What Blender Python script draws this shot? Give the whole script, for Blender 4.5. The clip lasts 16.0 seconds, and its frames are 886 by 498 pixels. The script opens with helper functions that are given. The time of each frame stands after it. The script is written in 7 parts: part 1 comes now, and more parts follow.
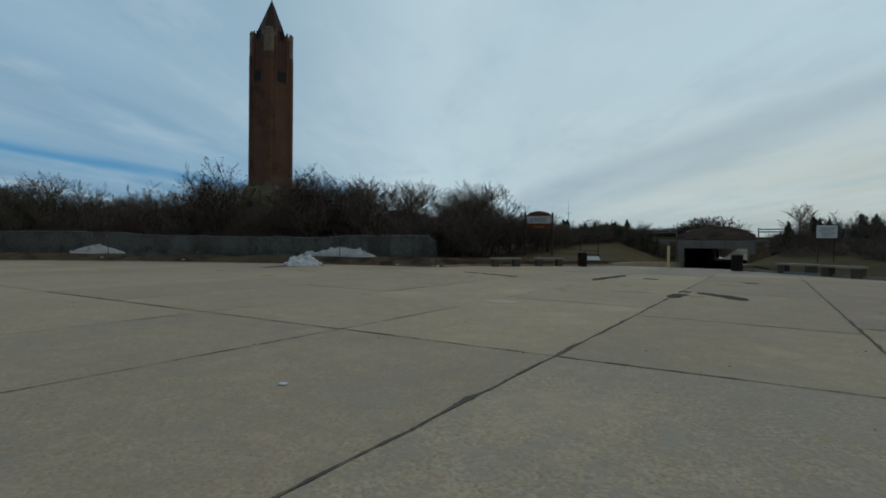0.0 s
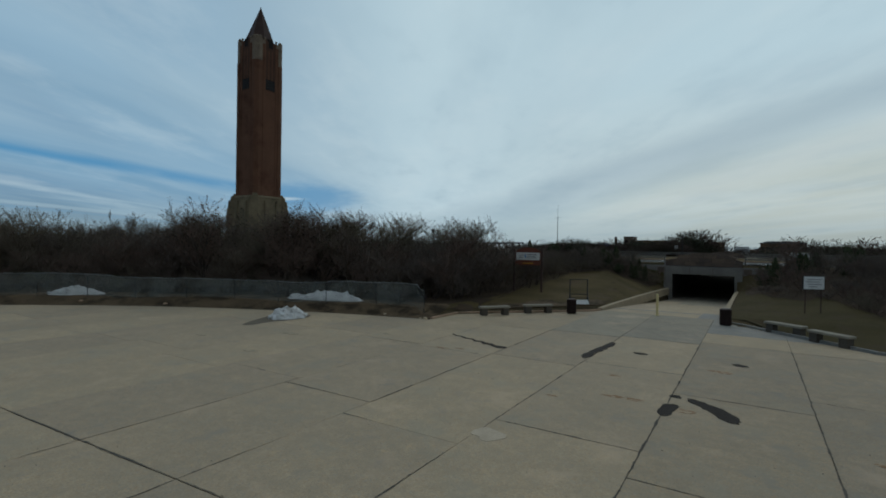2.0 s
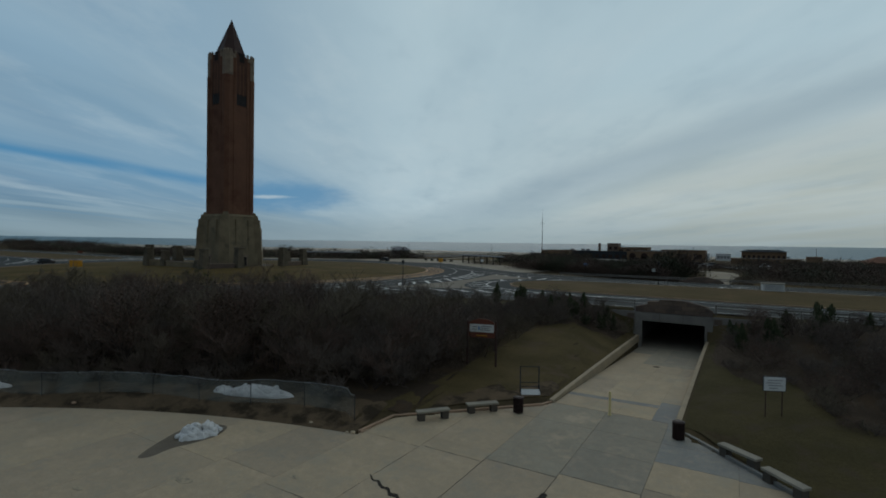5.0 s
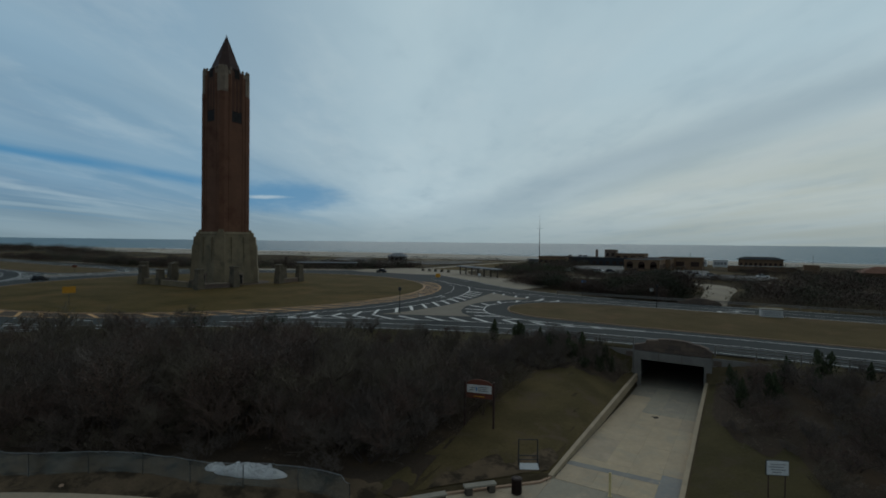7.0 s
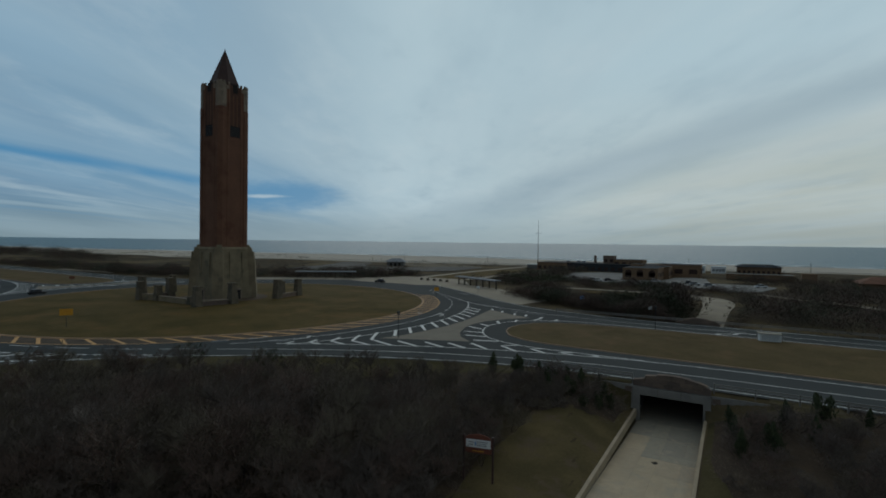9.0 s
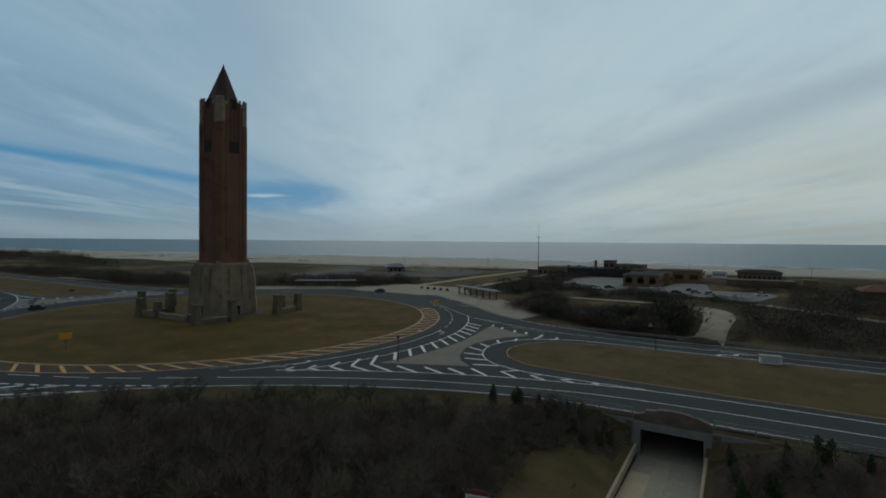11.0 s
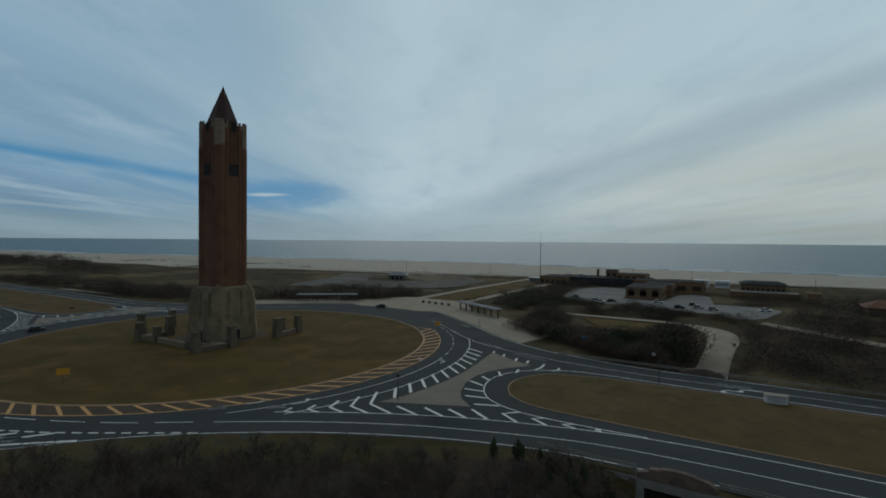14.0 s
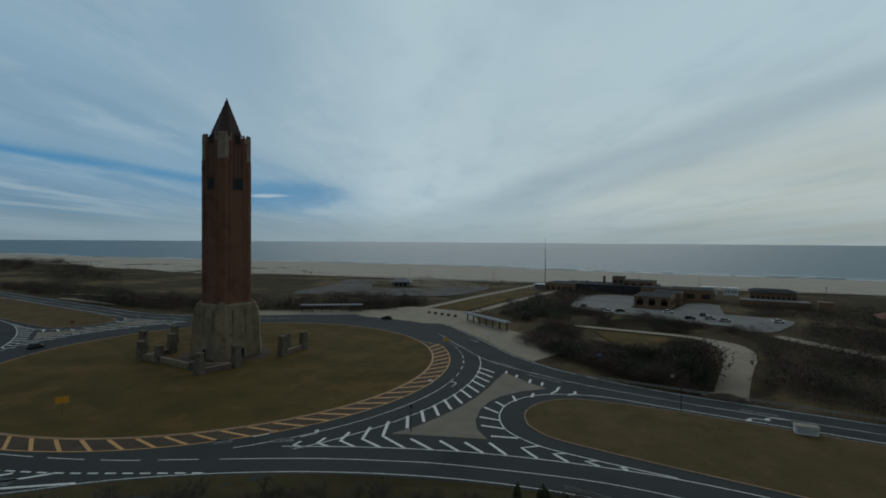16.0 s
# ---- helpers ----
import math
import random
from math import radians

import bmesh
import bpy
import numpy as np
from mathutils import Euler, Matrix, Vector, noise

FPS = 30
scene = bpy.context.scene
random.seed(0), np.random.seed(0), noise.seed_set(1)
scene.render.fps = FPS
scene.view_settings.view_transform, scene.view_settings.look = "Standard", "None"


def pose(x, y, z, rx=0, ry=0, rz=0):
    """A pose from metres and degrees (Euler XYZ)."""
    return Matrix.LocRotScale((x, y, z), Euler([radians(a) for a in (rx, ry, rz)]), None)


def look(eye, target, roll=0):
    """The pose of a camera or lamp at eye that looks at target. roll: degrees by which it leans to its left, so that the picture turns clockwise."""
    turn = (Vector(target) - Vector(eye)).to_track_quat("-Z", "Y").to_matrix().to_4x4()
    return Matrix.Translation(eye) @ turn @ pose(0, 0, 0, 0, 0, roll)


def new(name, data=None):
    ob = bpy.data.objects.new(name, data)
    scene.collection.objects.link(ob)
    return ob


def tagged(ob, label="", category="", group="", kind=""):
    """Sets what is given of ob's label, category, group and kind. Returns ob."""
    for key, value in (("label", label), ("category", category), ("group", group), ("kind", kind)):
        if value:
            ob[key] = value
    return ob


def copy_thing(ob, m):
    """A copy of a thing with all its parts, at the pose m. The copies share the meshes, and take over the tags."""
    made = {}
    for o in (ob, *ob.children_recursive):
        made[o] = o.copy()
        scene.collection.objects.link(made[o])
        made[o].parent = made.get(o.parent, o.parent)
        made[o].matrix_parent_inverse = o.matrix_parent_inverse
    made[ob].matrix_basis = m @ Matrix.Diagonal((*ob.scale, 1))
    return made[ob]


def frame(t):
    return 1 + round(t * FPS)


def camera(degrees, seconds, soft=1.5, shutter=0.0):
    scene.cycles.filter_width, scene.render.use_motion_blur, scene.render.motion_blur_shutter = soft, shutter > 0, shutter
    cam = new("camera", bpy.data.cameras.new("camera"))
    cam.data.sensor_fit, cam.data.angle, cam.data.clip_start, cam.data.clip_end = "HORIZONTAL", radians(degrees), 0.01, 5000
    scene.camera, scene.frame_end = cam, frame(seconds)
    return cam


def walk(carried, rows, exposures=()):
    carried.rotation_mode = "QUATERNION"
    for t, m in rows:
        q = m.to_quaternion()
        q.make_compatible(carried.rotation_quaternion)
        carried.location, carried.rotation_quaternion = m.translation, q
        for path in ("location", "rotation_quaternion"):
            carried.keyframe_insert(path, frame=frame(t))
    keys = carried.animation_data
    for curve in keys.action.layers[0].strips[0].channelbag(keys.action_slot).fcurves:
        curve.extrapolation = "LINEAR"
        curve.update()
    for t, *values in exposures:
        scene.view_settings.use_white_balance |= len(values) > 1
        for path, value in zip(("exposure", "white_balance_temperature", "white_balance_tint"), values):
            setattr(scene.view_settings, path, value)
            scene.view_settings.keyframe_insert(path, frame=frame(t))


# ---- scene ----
cam = camera(84.5, 16.0, soft=1.8)
SKY = 0.085
EXPOSURE = [(0, 0.16), (1.0, 0.2), (2.0, 0.19), (3.05, 0.15), (3.5, 0.0), (6, -0.03), (9, 0.0), (16, 0.0)]
PATH = [
    (0, (5.702, 2.413, 1.353), (-49.668, 85.632, 0.453), 0.6),
    (0.5, (5.599, 2.354, 1.856), (-49.479, 85.864, 0.906), 0.7),
    (1, (5.478, 2.439, 2.662), (-49.145, 86.164, 1.912), 0.8),
    (1.5, (5.504, 2.546, 3.527), (-48.589, 86.649, 2.577), 1.0),
    (2, (5.513, 2.794, 4.374), (-48.108, 87.180, 3.574), 0.9),
    (2.5, (5.626, 3.219, 5.355), (-47.592, 87.906, 4.555), 0.9),
    (3, (5.793, 3.763, 6.247), (-47.039, 88.681, 5.347), 0.8),
    (3.5, (6.046, 4.552, 7.231), (-46.401, 89.702, 6.281), 0.8),
    (4, (6.262, 5.340, 8.216), (-45.799, 90.722, 7.316), 0.8),
    (4.5, (6.525, 6.059, 9.191), (-45.321, 91.570, 8.041), 0.7),
    (5, (6.740, 6.657, 10.228), (-44.892, 92.296, 9.078), 0.8),
    (7.5, (6.355, 7.276, 16.071), (-44.763, 93.225, 14.821), 0.6),
    (8, (6.364, 7.334, 17.164), (-44.754, 93.282, 15.814), 0.6),
    (8.5, (6.309, 7.368, 18.163), (-44.655, 93.351, 16.763), 0.7),
    (9, (6.215, 7.356, 19.165), (-44.689, 93.433, 17.865), 0.7),
    (11.5, (6.149, 7.816, 24.65), (-44.927, 93.790, 23.050), 0.4),
    (12, (6.088, 7.938, 25.765), (-45.116, 93.835, 24.215), 0.4),
    (12.5, (6.056, 8.088, 26.845), (-45.190, 93.959, 25.145), 0.4),
    (13, (6.051, 8.328, 27.971), (-45.238, 94.173, 26.271), 0.4),
    (13.5, (5.867, 8.603, 29.031), (-45.423, 94.449, 27.481), 0.5),
    (14, (5.739, 8.794, 30.046), (-45.567, 94.571, 28.296), 0.5),
    (14.5, (5.480, 9.054, 31.024), (-45.981, 94.797, 29.574), 0.3),
    (15, (4.774, 9.485, 31.974), (-46.747, 95.134, 30.624), 0.3),
    (15.5, (3.563, 9.983, 32.938), (-48.026, 95.648, 31.538), 0.4),
    (16, (1.944, 10.665, 33.865), (-49.560, 96.382, 32.265), 0.4),
]
walk(cam, [(t, look(e, g, r)) for t, e, g, r in PATH], EXPOSURE)

# ---- light ----
RIGHT, AHEAD = Vector((0.857, 0.515, 0)), Vector((-0.515, 0.857, 0))   # axes of the cloud streaks
SUN_EL, SUN_AZ = radians(30), radians(-25)      # azimuth from +y towards +x
world = bpy.data.worlds.new("overcast_sky")
scene.world = world
world.use_nodes = True


class Nodes:
    """Short hand for node trees."""

    def __init__(self, tree):
        self.t = tree
        tree.nodes.clear()

    def n(self, kind, **kw):
        nd = self.t.nodes.new("ShaderNode" + kind)
        for k, v in kw.items():
            if k in nd.inputs:
                self.put(nd.inputs[k], v)
            elif k == "operation":
                nd.operation = v
        return nd

    def put(self, socket, v):
        if isinstance(v, bpy.types.NodeSocket):
            self.t.links.new(v, socket)
        elif isinstance(v, bpy.types.Node):
            self.t.links.new(v.outputs[0], socket)
        else:
            if socket.type == "RGBA" and len(v) == 3:
                v = (*v, 1)
            socket.default_value = v

    def math(self, op, a, b=0.0, c=0.0, clamp=False):
        nd = self.t.nodes.new("ShaderNodeMath")
        nd.operation, nd.use_clamp = op, clamp
        for s, v in zip(nd.inputs, (a, b, c)):
            self.put(s, v)
        return nd.outputs[0]

    def dot(self, a, v):
        nd = self.t.nodes.new("ShaderNodeVectorMath")
        nd.operation = "DOT_PRODUCT"
        self.put(nd.inputs[0], a)
        nd.inputs[1].default_value = v
        return nd.outputs["Value"]

    def mix(self, f, a, b, blend="MIX"):
        nd = self.t.nodes.new("ShaderNodeMix")
        nd.data_type, nd.blend_type = "RGBA", blend
        self.put(nd.inputs[0], f)
        self.put(nd.inputs[6], a)
        self.put(nd.inputs[7], b)
        return nd.outputs[2]

    def ramp(self, f, a, b, lo=0.0, hi=1.0):
        nd = self.t.nodes.new("ShaderNodeMapRange")
        nd.interpolation_type = "SMOOTHSTEP"
        self.put(nd.inputs[0], f)
        for i, v in enumerate((a, b, lo, hi)):
            nd.inputs[i + 1].default_value = v
        return nd.outputs[0]

    def noise(self, vec, scale, detail=4.0, rough=0.55):
        return self.n("TexNoise", Vector=vec, Scale=scale, Detail=detail, Roughness=rough).outputs[0]


W = Nodes(world.node_tree)
ray = W.n("TexCoord").outputs["Generated"]
up = W.n("SeparateXYZ", Vector=ray).outputs[2]
side, fore = W.dot(ray, RIGHT), W.dot(ray, AHEAD)
lift = W.math("ADD", W.math("MAXIMUM", up, 0.0), 0.09)
px, py = W.math("DIVIDE", side, lift), W.math("DIVIDE", fore, lift)
sky = W.n("TexSky")
sky.sky_type, sky.sun_disc = "NISHITA", False
sky.sun_elevation, sky.sun_rotation, sky.dust_density = SUN_EL, SUN_AZ, 1.5
flat = W.n("CombineXYZ", X=W.math("ADD", px, W.math("MULTIPLY", py, 0.12)), Y=W.math("MULTIPLY", py, 0.30))
wisps = W.noise(flat, 0.62, 3.5, 0.5)
fine = W.noise(W.n("CombineXYZ", X=px, Y=W.math("MULTIPLY", py, 0.45)), 1.5, 4.0, 0.55)
# cloud sheet: blue-grey to one side and above, paler ahead, a warm band low down on the other
tone = W.mix(W.ramp(side, -0.60, 0.0), (1.55, 2.8, 4.15), (4.75, 6.3, 7.05))
tone = W.mix(W.math("MULTIPLY", W.ramp(up, 0.34, 0.02), W.ramp(side, -0.1, 0.65)), tone, (4.9, 5.35, 4.8))
tone = W.mix(W.math("MULTIPLY", W.ramp(up, 0.10, 0.0), W.ramp(side, 0.2, -0.8)), tone, (1.6, 2.85, 3.75))
tone = W.mix(W.ramp(wisps, 0.32, 0.70, 0.0, 0.6), tone, W.mix(W.ramp(side, -0.55, 0.0), (3.7, 5.55, 6.85), (5.6, 6.85, 7.4)))
tone = W.mix(W.ramp(fine, 0.45, 0.78, 0.0, 0.35), tone, (2.5, 3.8, 4.8))
tone = W.mix(W.ramp(up, 0.085, 0.0, 0.0, 0.6), tone, (2.75, 3.5, 3.75))
# a grey bank and a bright one beside it, running away to the other side
high = W.math("MAXIMUM", up, 0.03)
# long cirrus streaks that run away to one point ahead, thinner towards the horizon
low = W.math("ADD", W.math("MAXIMUM", up, 0.0), 0.022)
qx, qy = W.math("DIVIDE", side, low), W.math("DIVIDE", fore, low)
bend = W.noise(W.n("CombineXYZ", X=W.math("MULTIPLY", qx, 0.25), Y=W.math("MULTIPLY", qy, 0.22)), 1.0, 3.0, 0.6)
bent = W.math("ADD", qx, W.math("MULTIPLY", W.math("SUBTRACT", bend, 0.5), 1.5))
streak = W.noise(W.n("CombineXYZ", X=bent, Y=W.math("MULTIPLY", qy, 0.06)), 0.72, 4.0, 0.55)
curd = W.noise(W.n("CombineXYZ", X=W.math("MULTIPLY", px, 1.1), Y=W.math("MULTIPLY", py, 0.55)), 2.0, 6.0, 0.6)
left_low = W.math("MULTIPLY", W.math("MULTIPLY", W.ramp(side, -0.02, -0.42), W.ramp(up, 0.36, 0.16)), W.ramp(up, 0.015, 0.06))
tone = W.mix(W.math("MULTIPLY", W.ramp(streak, 0.54, 0.36, 0.0, 0.55), left_low), tone, (1.45, 3.1, 4.7))
tone = W.mix(W.math("MULTIPLY", W.ramp(streak, 0.48, 0.66, 0.0, 0.26), left_low), tone, (4.0, 5.6, 6.5))
wide = W.math("MULTIPLY", W.ramp(fore, 0.2, 0.5), W.ramp(up, 0.02, 0.09))
tone = W.mix(W.math("MULTIPLY", W.ramp(streak, 0.50, 0.34, 0.0, 0.14), wide), tone, (2.7, 3.9, 4.8))
tone = W.mix(W.math("MULTIPLY", W.ramp(streak, 0.50, 0.68, 0.0, 0.14), wide), tone, (5.9, 7.0, 7.3))
tone = W.mix(W.math("MULTIPLY", W.ramp(curd, 0.48, 0.70, 0.0, 0.20), wide), tone, (6.0, 7.1, 7.5))
tone = W.mix(W.math("MULTIPLY", W.ramp(curd, 0.46, 0.30, 0.0, 0.16), wide), tone, (2.7, 4.0, 4.9))


def bank(a, b, c, width, push):
    d = W.math("SUBTRACT", W.math("DIVIDE", W.math("ADD", W.math("MULTIPLY", side, a), W.math("MULTIPLY", fore, b)), high), c)
    d = W.math("MULTIPLY", d, W.math("MULTIPLY", up, 5.0))
    d = W.math("ADD", d, W.math("MULTIPLY", W.math("SUBTRACT", wisps, 0.5), 1.6))
    return W.math("MULTIPLY", W.ramp(W.math("ABSOLUTE", d), 0.0, width, push, 0.0), W.math("MULTIPLY", W.ramp(fore, 0.2, 0.5), W.ramp(up, 0.02, 0.08)))


tone = W.mix(bank(0.995, 0.101, 2.92, 0.85, 0.55), tone, (3.0, 4.1, 4.85))
tone = W.mix(bank(0.994, -0.107, 3.02, 0.55, 0.5), tone, (5.55, 6.3, 6.25))
# the open streak of blue, low on one side
off = W.math("ADD", W.math("DIVIDE", W.math("ADD", W.math("MULTIPLY", side, 0.966), W.math("MULTIPLY", fore, -0.257)), high), 6.08)
off = W.math("MULTIPLY", off, W.math("MULTIPLY", up, 5.0))
off = W.math("ADD", off, W.math("MULTIPLY", W.math("SUBTRACT", fine, 0.52), 0.6))
veil = W.math("MULTIPLY", W.ramp(W.math("ABSOLUTE", W.math("SUBTRACT", off, 0.35)), 0.0, 1.9, 0.42, 0.0), W.math("MULTIPLY", W.ramp(side, -0.1, -0.35), W.ramp(up, 0.03, 0.08)))
tone = W.mix(veil, tone, (1.15, 2.95, 4.8))
gap = W.ramp(W.math("ABSOLUTE", off), 0.0, 0.46, 0.92, 0.0)
gap = W.math("MULTIPLY", gap, W.math("MULTIPLY", W.ramp(fine, 0.30, 0.55, 0.6, 1.0), W.ramp(W.math("DIVIDE", side, fore), -0.36, -0.46)))
gap = W.math("MULTIPLY", gap, W.math("MULTIPLY", W.ramp(up, 0.05, 0.075), W.ramp(fore, 0.3, 0.6)))
# and the torn hole where it ends
hx = W.math("DIVIDE", W.math("ADD", W.math("DIVIDE", side, fore), 0.330), 0.105)
hy = W.math("DIVIDE", W.math("SUBTRACT", W.math("DIVIDE", up, fore), 0.092), 0.026)
hole = W.math("ADD", W.math("MULTIPLY", hx, hx), W.math("MULTIPLY", hy, hy))
torn = W.noise(W.n("CombineXYZ", X=W.math("DIVIDE", side, fore), Y=W.math("MULTIPLY", W.math("DIVIDE", up, fore), 3.2)), 13.0, 5.0, 0.6)
hole = W.ramp(W.math("ADD", hole, W.math("MULTIPLY", W.math("SUBTRACT", torn, 0.52), 3.0)), 0.0, 2.3, 1.0, 0.0)
hole = W.math("MULTIPLY", hole, W.ramp(fore, 0.5, 0.7, 0.0, 0.85))
gap = W.math("MAXIMUM", gap, hole)
# a bright sliver of cloud lying across the hole
sx_ = W.math("DIVIDE", W.math("ADD", W.math("DIVIDE", side, fore), 0.358), 0.052)
sy_ = W.math("DIVIDE", W.math("SUBTRACT", W.math("DIVIDE", up, fore), 0.0905), 0.0042)
sliver = W.math("ADD", W.math("MULTIPLY", sx_, sx_), W.math("MULTIPLY", sy_, sy_))
sliver = W.math("MULTIPLY", W.ramp(W.math("ADD", sliver, W.math("MULTIPLY", W.math("SUBTRACT", torn, 0.5), 3.0)), 0.0, 1.6, 0.85, 0.0), W.ramp(fore, 0.5, 0.7))
gap = W.math("MULTIPLY", gap, W.math("SUBTRACT", 1.0, sliver))
tone = W.mix(W.math("MULTIPLY", sliver, 0.6), tone, (6.0, 7.0, 7.4))
tone = W.mix(gap, tone, W.mix(0.05, (0.62, 2.55, 4.75), sky.outputs[0]))
# darker sky overhead and behind, out of view, added to dim the ground
tone = W.mix(W.ramp(up, 0.52, 0.9), tone, (2.9, 3.45, 3.9))
tone = W.mix(W.ramp(fore, 0.15, -0.5, 0.0, 0.7), tone, (2.3, 2.75, 3.1))
back = W.n("Background", Color=tone, Strength=SKY)
W.t.links.new(back.outputs[0], W.n("OutputWorld").inputs[0])

sun = new("sun", bpy.data.lights.new("sun", "SUN"))
sun.data.energy, sun.data.angle, sun.data.color = 0.5, radians(60), (1.0, 0.95, 0.88)
sun.rotation_euler = (radians(90) - SUN_EL, 0, math.pi - SUN_AZ)


# ---- materials ----
def surface(name, a, b, scale=1.0, fine=20.0, rough=0.85, bump=0.3, dist=0.01, c=None, vary=0.0, metal=0.0, local=False, island=0.0, spots=None, spec=0.12, speck=0.0, hues=None):
    """Two-scale mottled surface: a and b mixed by broad noise, fine grain on top, optional spots of c."""
    m = bpy.data.materials.new(name)
    m.use_nodes = True
    t = Nodes(m.node_tree)
    at = t.n("TexCoord").outputs["Object"] if local else t.n("NewGeometry").outputs["Position"]
    broad = t.noise(at, scale, 5.0, 0.6)
    grain = t.noise(at, fine, 4.0, 0.7)
    col = t.mix(t.ramp(broad, 0.3, 0.7), a, b)
    col = t.mix(t.ramp(grain, 0.3, 0.75, 0.0, 0.55), col, tuple(0.62 * min(x, y) for x, y in zip(a, b)))
    if speck:
        warp = t.n("TexNoise", Vector=at, Scale=30.0, Detail=2.0).outputs["Color"]
        shift = t.n("VectorMath", operation="MULTIPLY_ADD")
        t.put(shift.inputs[0], warp)
        shift.inputs[1].default_value = (0.03, 0.03, 0.03)
        t.put(shift.inputs[2], at)
        blot = t.noise(at, 7.0, 6.0, 0.75)
        col = t.mix(t.ramp(blot, 0.52, 0.68, 0.0, 0.5), col, (0.34, 0.245, 0.15))
        col = t.mix(t.ramp(blot, 0.46, 0.32, 0.0, 0.45), col, (0.27, 0.275, 0.235))
        cell = t.n("TexVoronoi", Vector=shift.outputs[0], Scale=40.0).outputs["Color"]
        hue = t.n("SeparateColor", Color=cell).outputs[1]
        col = t.mix(t.ramp(hue, 0.86, 0.92, 0.0, 0.34), col, (0.20, 0.21, 0.22))
        col = t.mix(t.ramp(hue, 0.14, 0.08, 0.0, 0.34), col, (0.36, 0.21, 0.12))
        k = t.ramp(t.n("SeparateColor", Color=cell).outputs[0], 0, 1, 1 - 0.55 * speck, 1 + 0.45 * speck)
        col = t.mix(1.0, col, t.n("CombineColor", Red=k, Green=k, Blue=k), "MULTIPLY")
        worn = t.noise(at, 2.6, 6.0, 0.7)
        col = t.mix(t.ramp(worn, 0.42, 0.62, 0.0, 0.5), col, (0.78 * b[0], 0.79 * b[1], 0.81 * b[2]))
        col = t.mix(t.ramp(worn, 0.40, 0.30, 0.0, 0.5), col, (1.16 * a[0], 1.06 * a[1], 0.92 * a[2]))
        stainy = t.noise(at, 0.55, 7.0, 0.68)
        col = t.mix(t.ramp(stainy, 0.50, 0.66, 0.0, 0.5), col, (0.285, 0.262, 0.205))
        col = t.mix(t.ramp(stainy, 0.46, 0.32, 0.0, 0.45), col, (0.45, 0.352, 0.25))
        pit = t.ramp(t.noise(at, 14.0, 3.0, 0.7), 0.62, 0.70, 0.0, 0.55)
        col = t.mix(pit, col, tuple(0.5 * v for v in b))
    if c:
        lo, hi, size = spots or (0.6, 0.72, scale * 0.4)
        col = t.mix(t.ramp(t.noise(at, size, 6.0, 0.65), lo, hi), col, c)
    if vary:
        r = t.n("ObjectInfo").outputs["Random"]
        col = t.mix(1.0, col, t.n("CombineColor", Red=t.ramp(r, 0, 1, 1 - vary, 1 + vary), Green=t.ramp(r, 0, 1, 1 - vary * 0.9, 1 + vary * 0.9), Blue=t.ramp(r, 0, 1, 1 - vary * 0.6, 1 + vary * 0.6)), "MULTIPLY")
    if hues:
        r = t.n("ObjectInfo").outputs["Random"]
        side_ = t.mix(t.ramp(r, 0.15, 0.45), hues[0], hues[1])
        side_ = t.mix(t.ramp(r, 0.60, 0.85), side_, hues[2])
        col = t.mix(0.6, col, t.mix(t.ramp(grain, 0.25, 0.75), side_, tuple(0.6 * v for v in hues[1])))
    if island:
        r = t.n("NewGeometry").outputs["Random Per Island"]
        k = t.ramp(r, 0, 1, 1 - island, 1 + island)
        col = t.mix(1.0, col, t.n("CombineColor", Red=k, Green=k, Blue=k), "MULTIPLY")
    h = t.math("ADD", grain, t.math("MULTIPLY", broad, 0.6))
    bp = t.n("Bump", Strength=bump, Distance=dist, Height=h)
    rg = t.ramp(broad, 0.2, 0.8, max(0.05, rough - 0.1), min(1.0, rough + 0.08))
    sh = t.n("BsdfPrincipled", Roughness=rg, Metallic=metal, Normal=bp.outputs[0])
    sh.inputs["Specular IOR Level"].default_value = spec
    t.put(sh.inputs["Base Color"], col)
    t.t.links.new(sh.outputs[0], t.n("OutputMaterial").inputs[0])
    return m


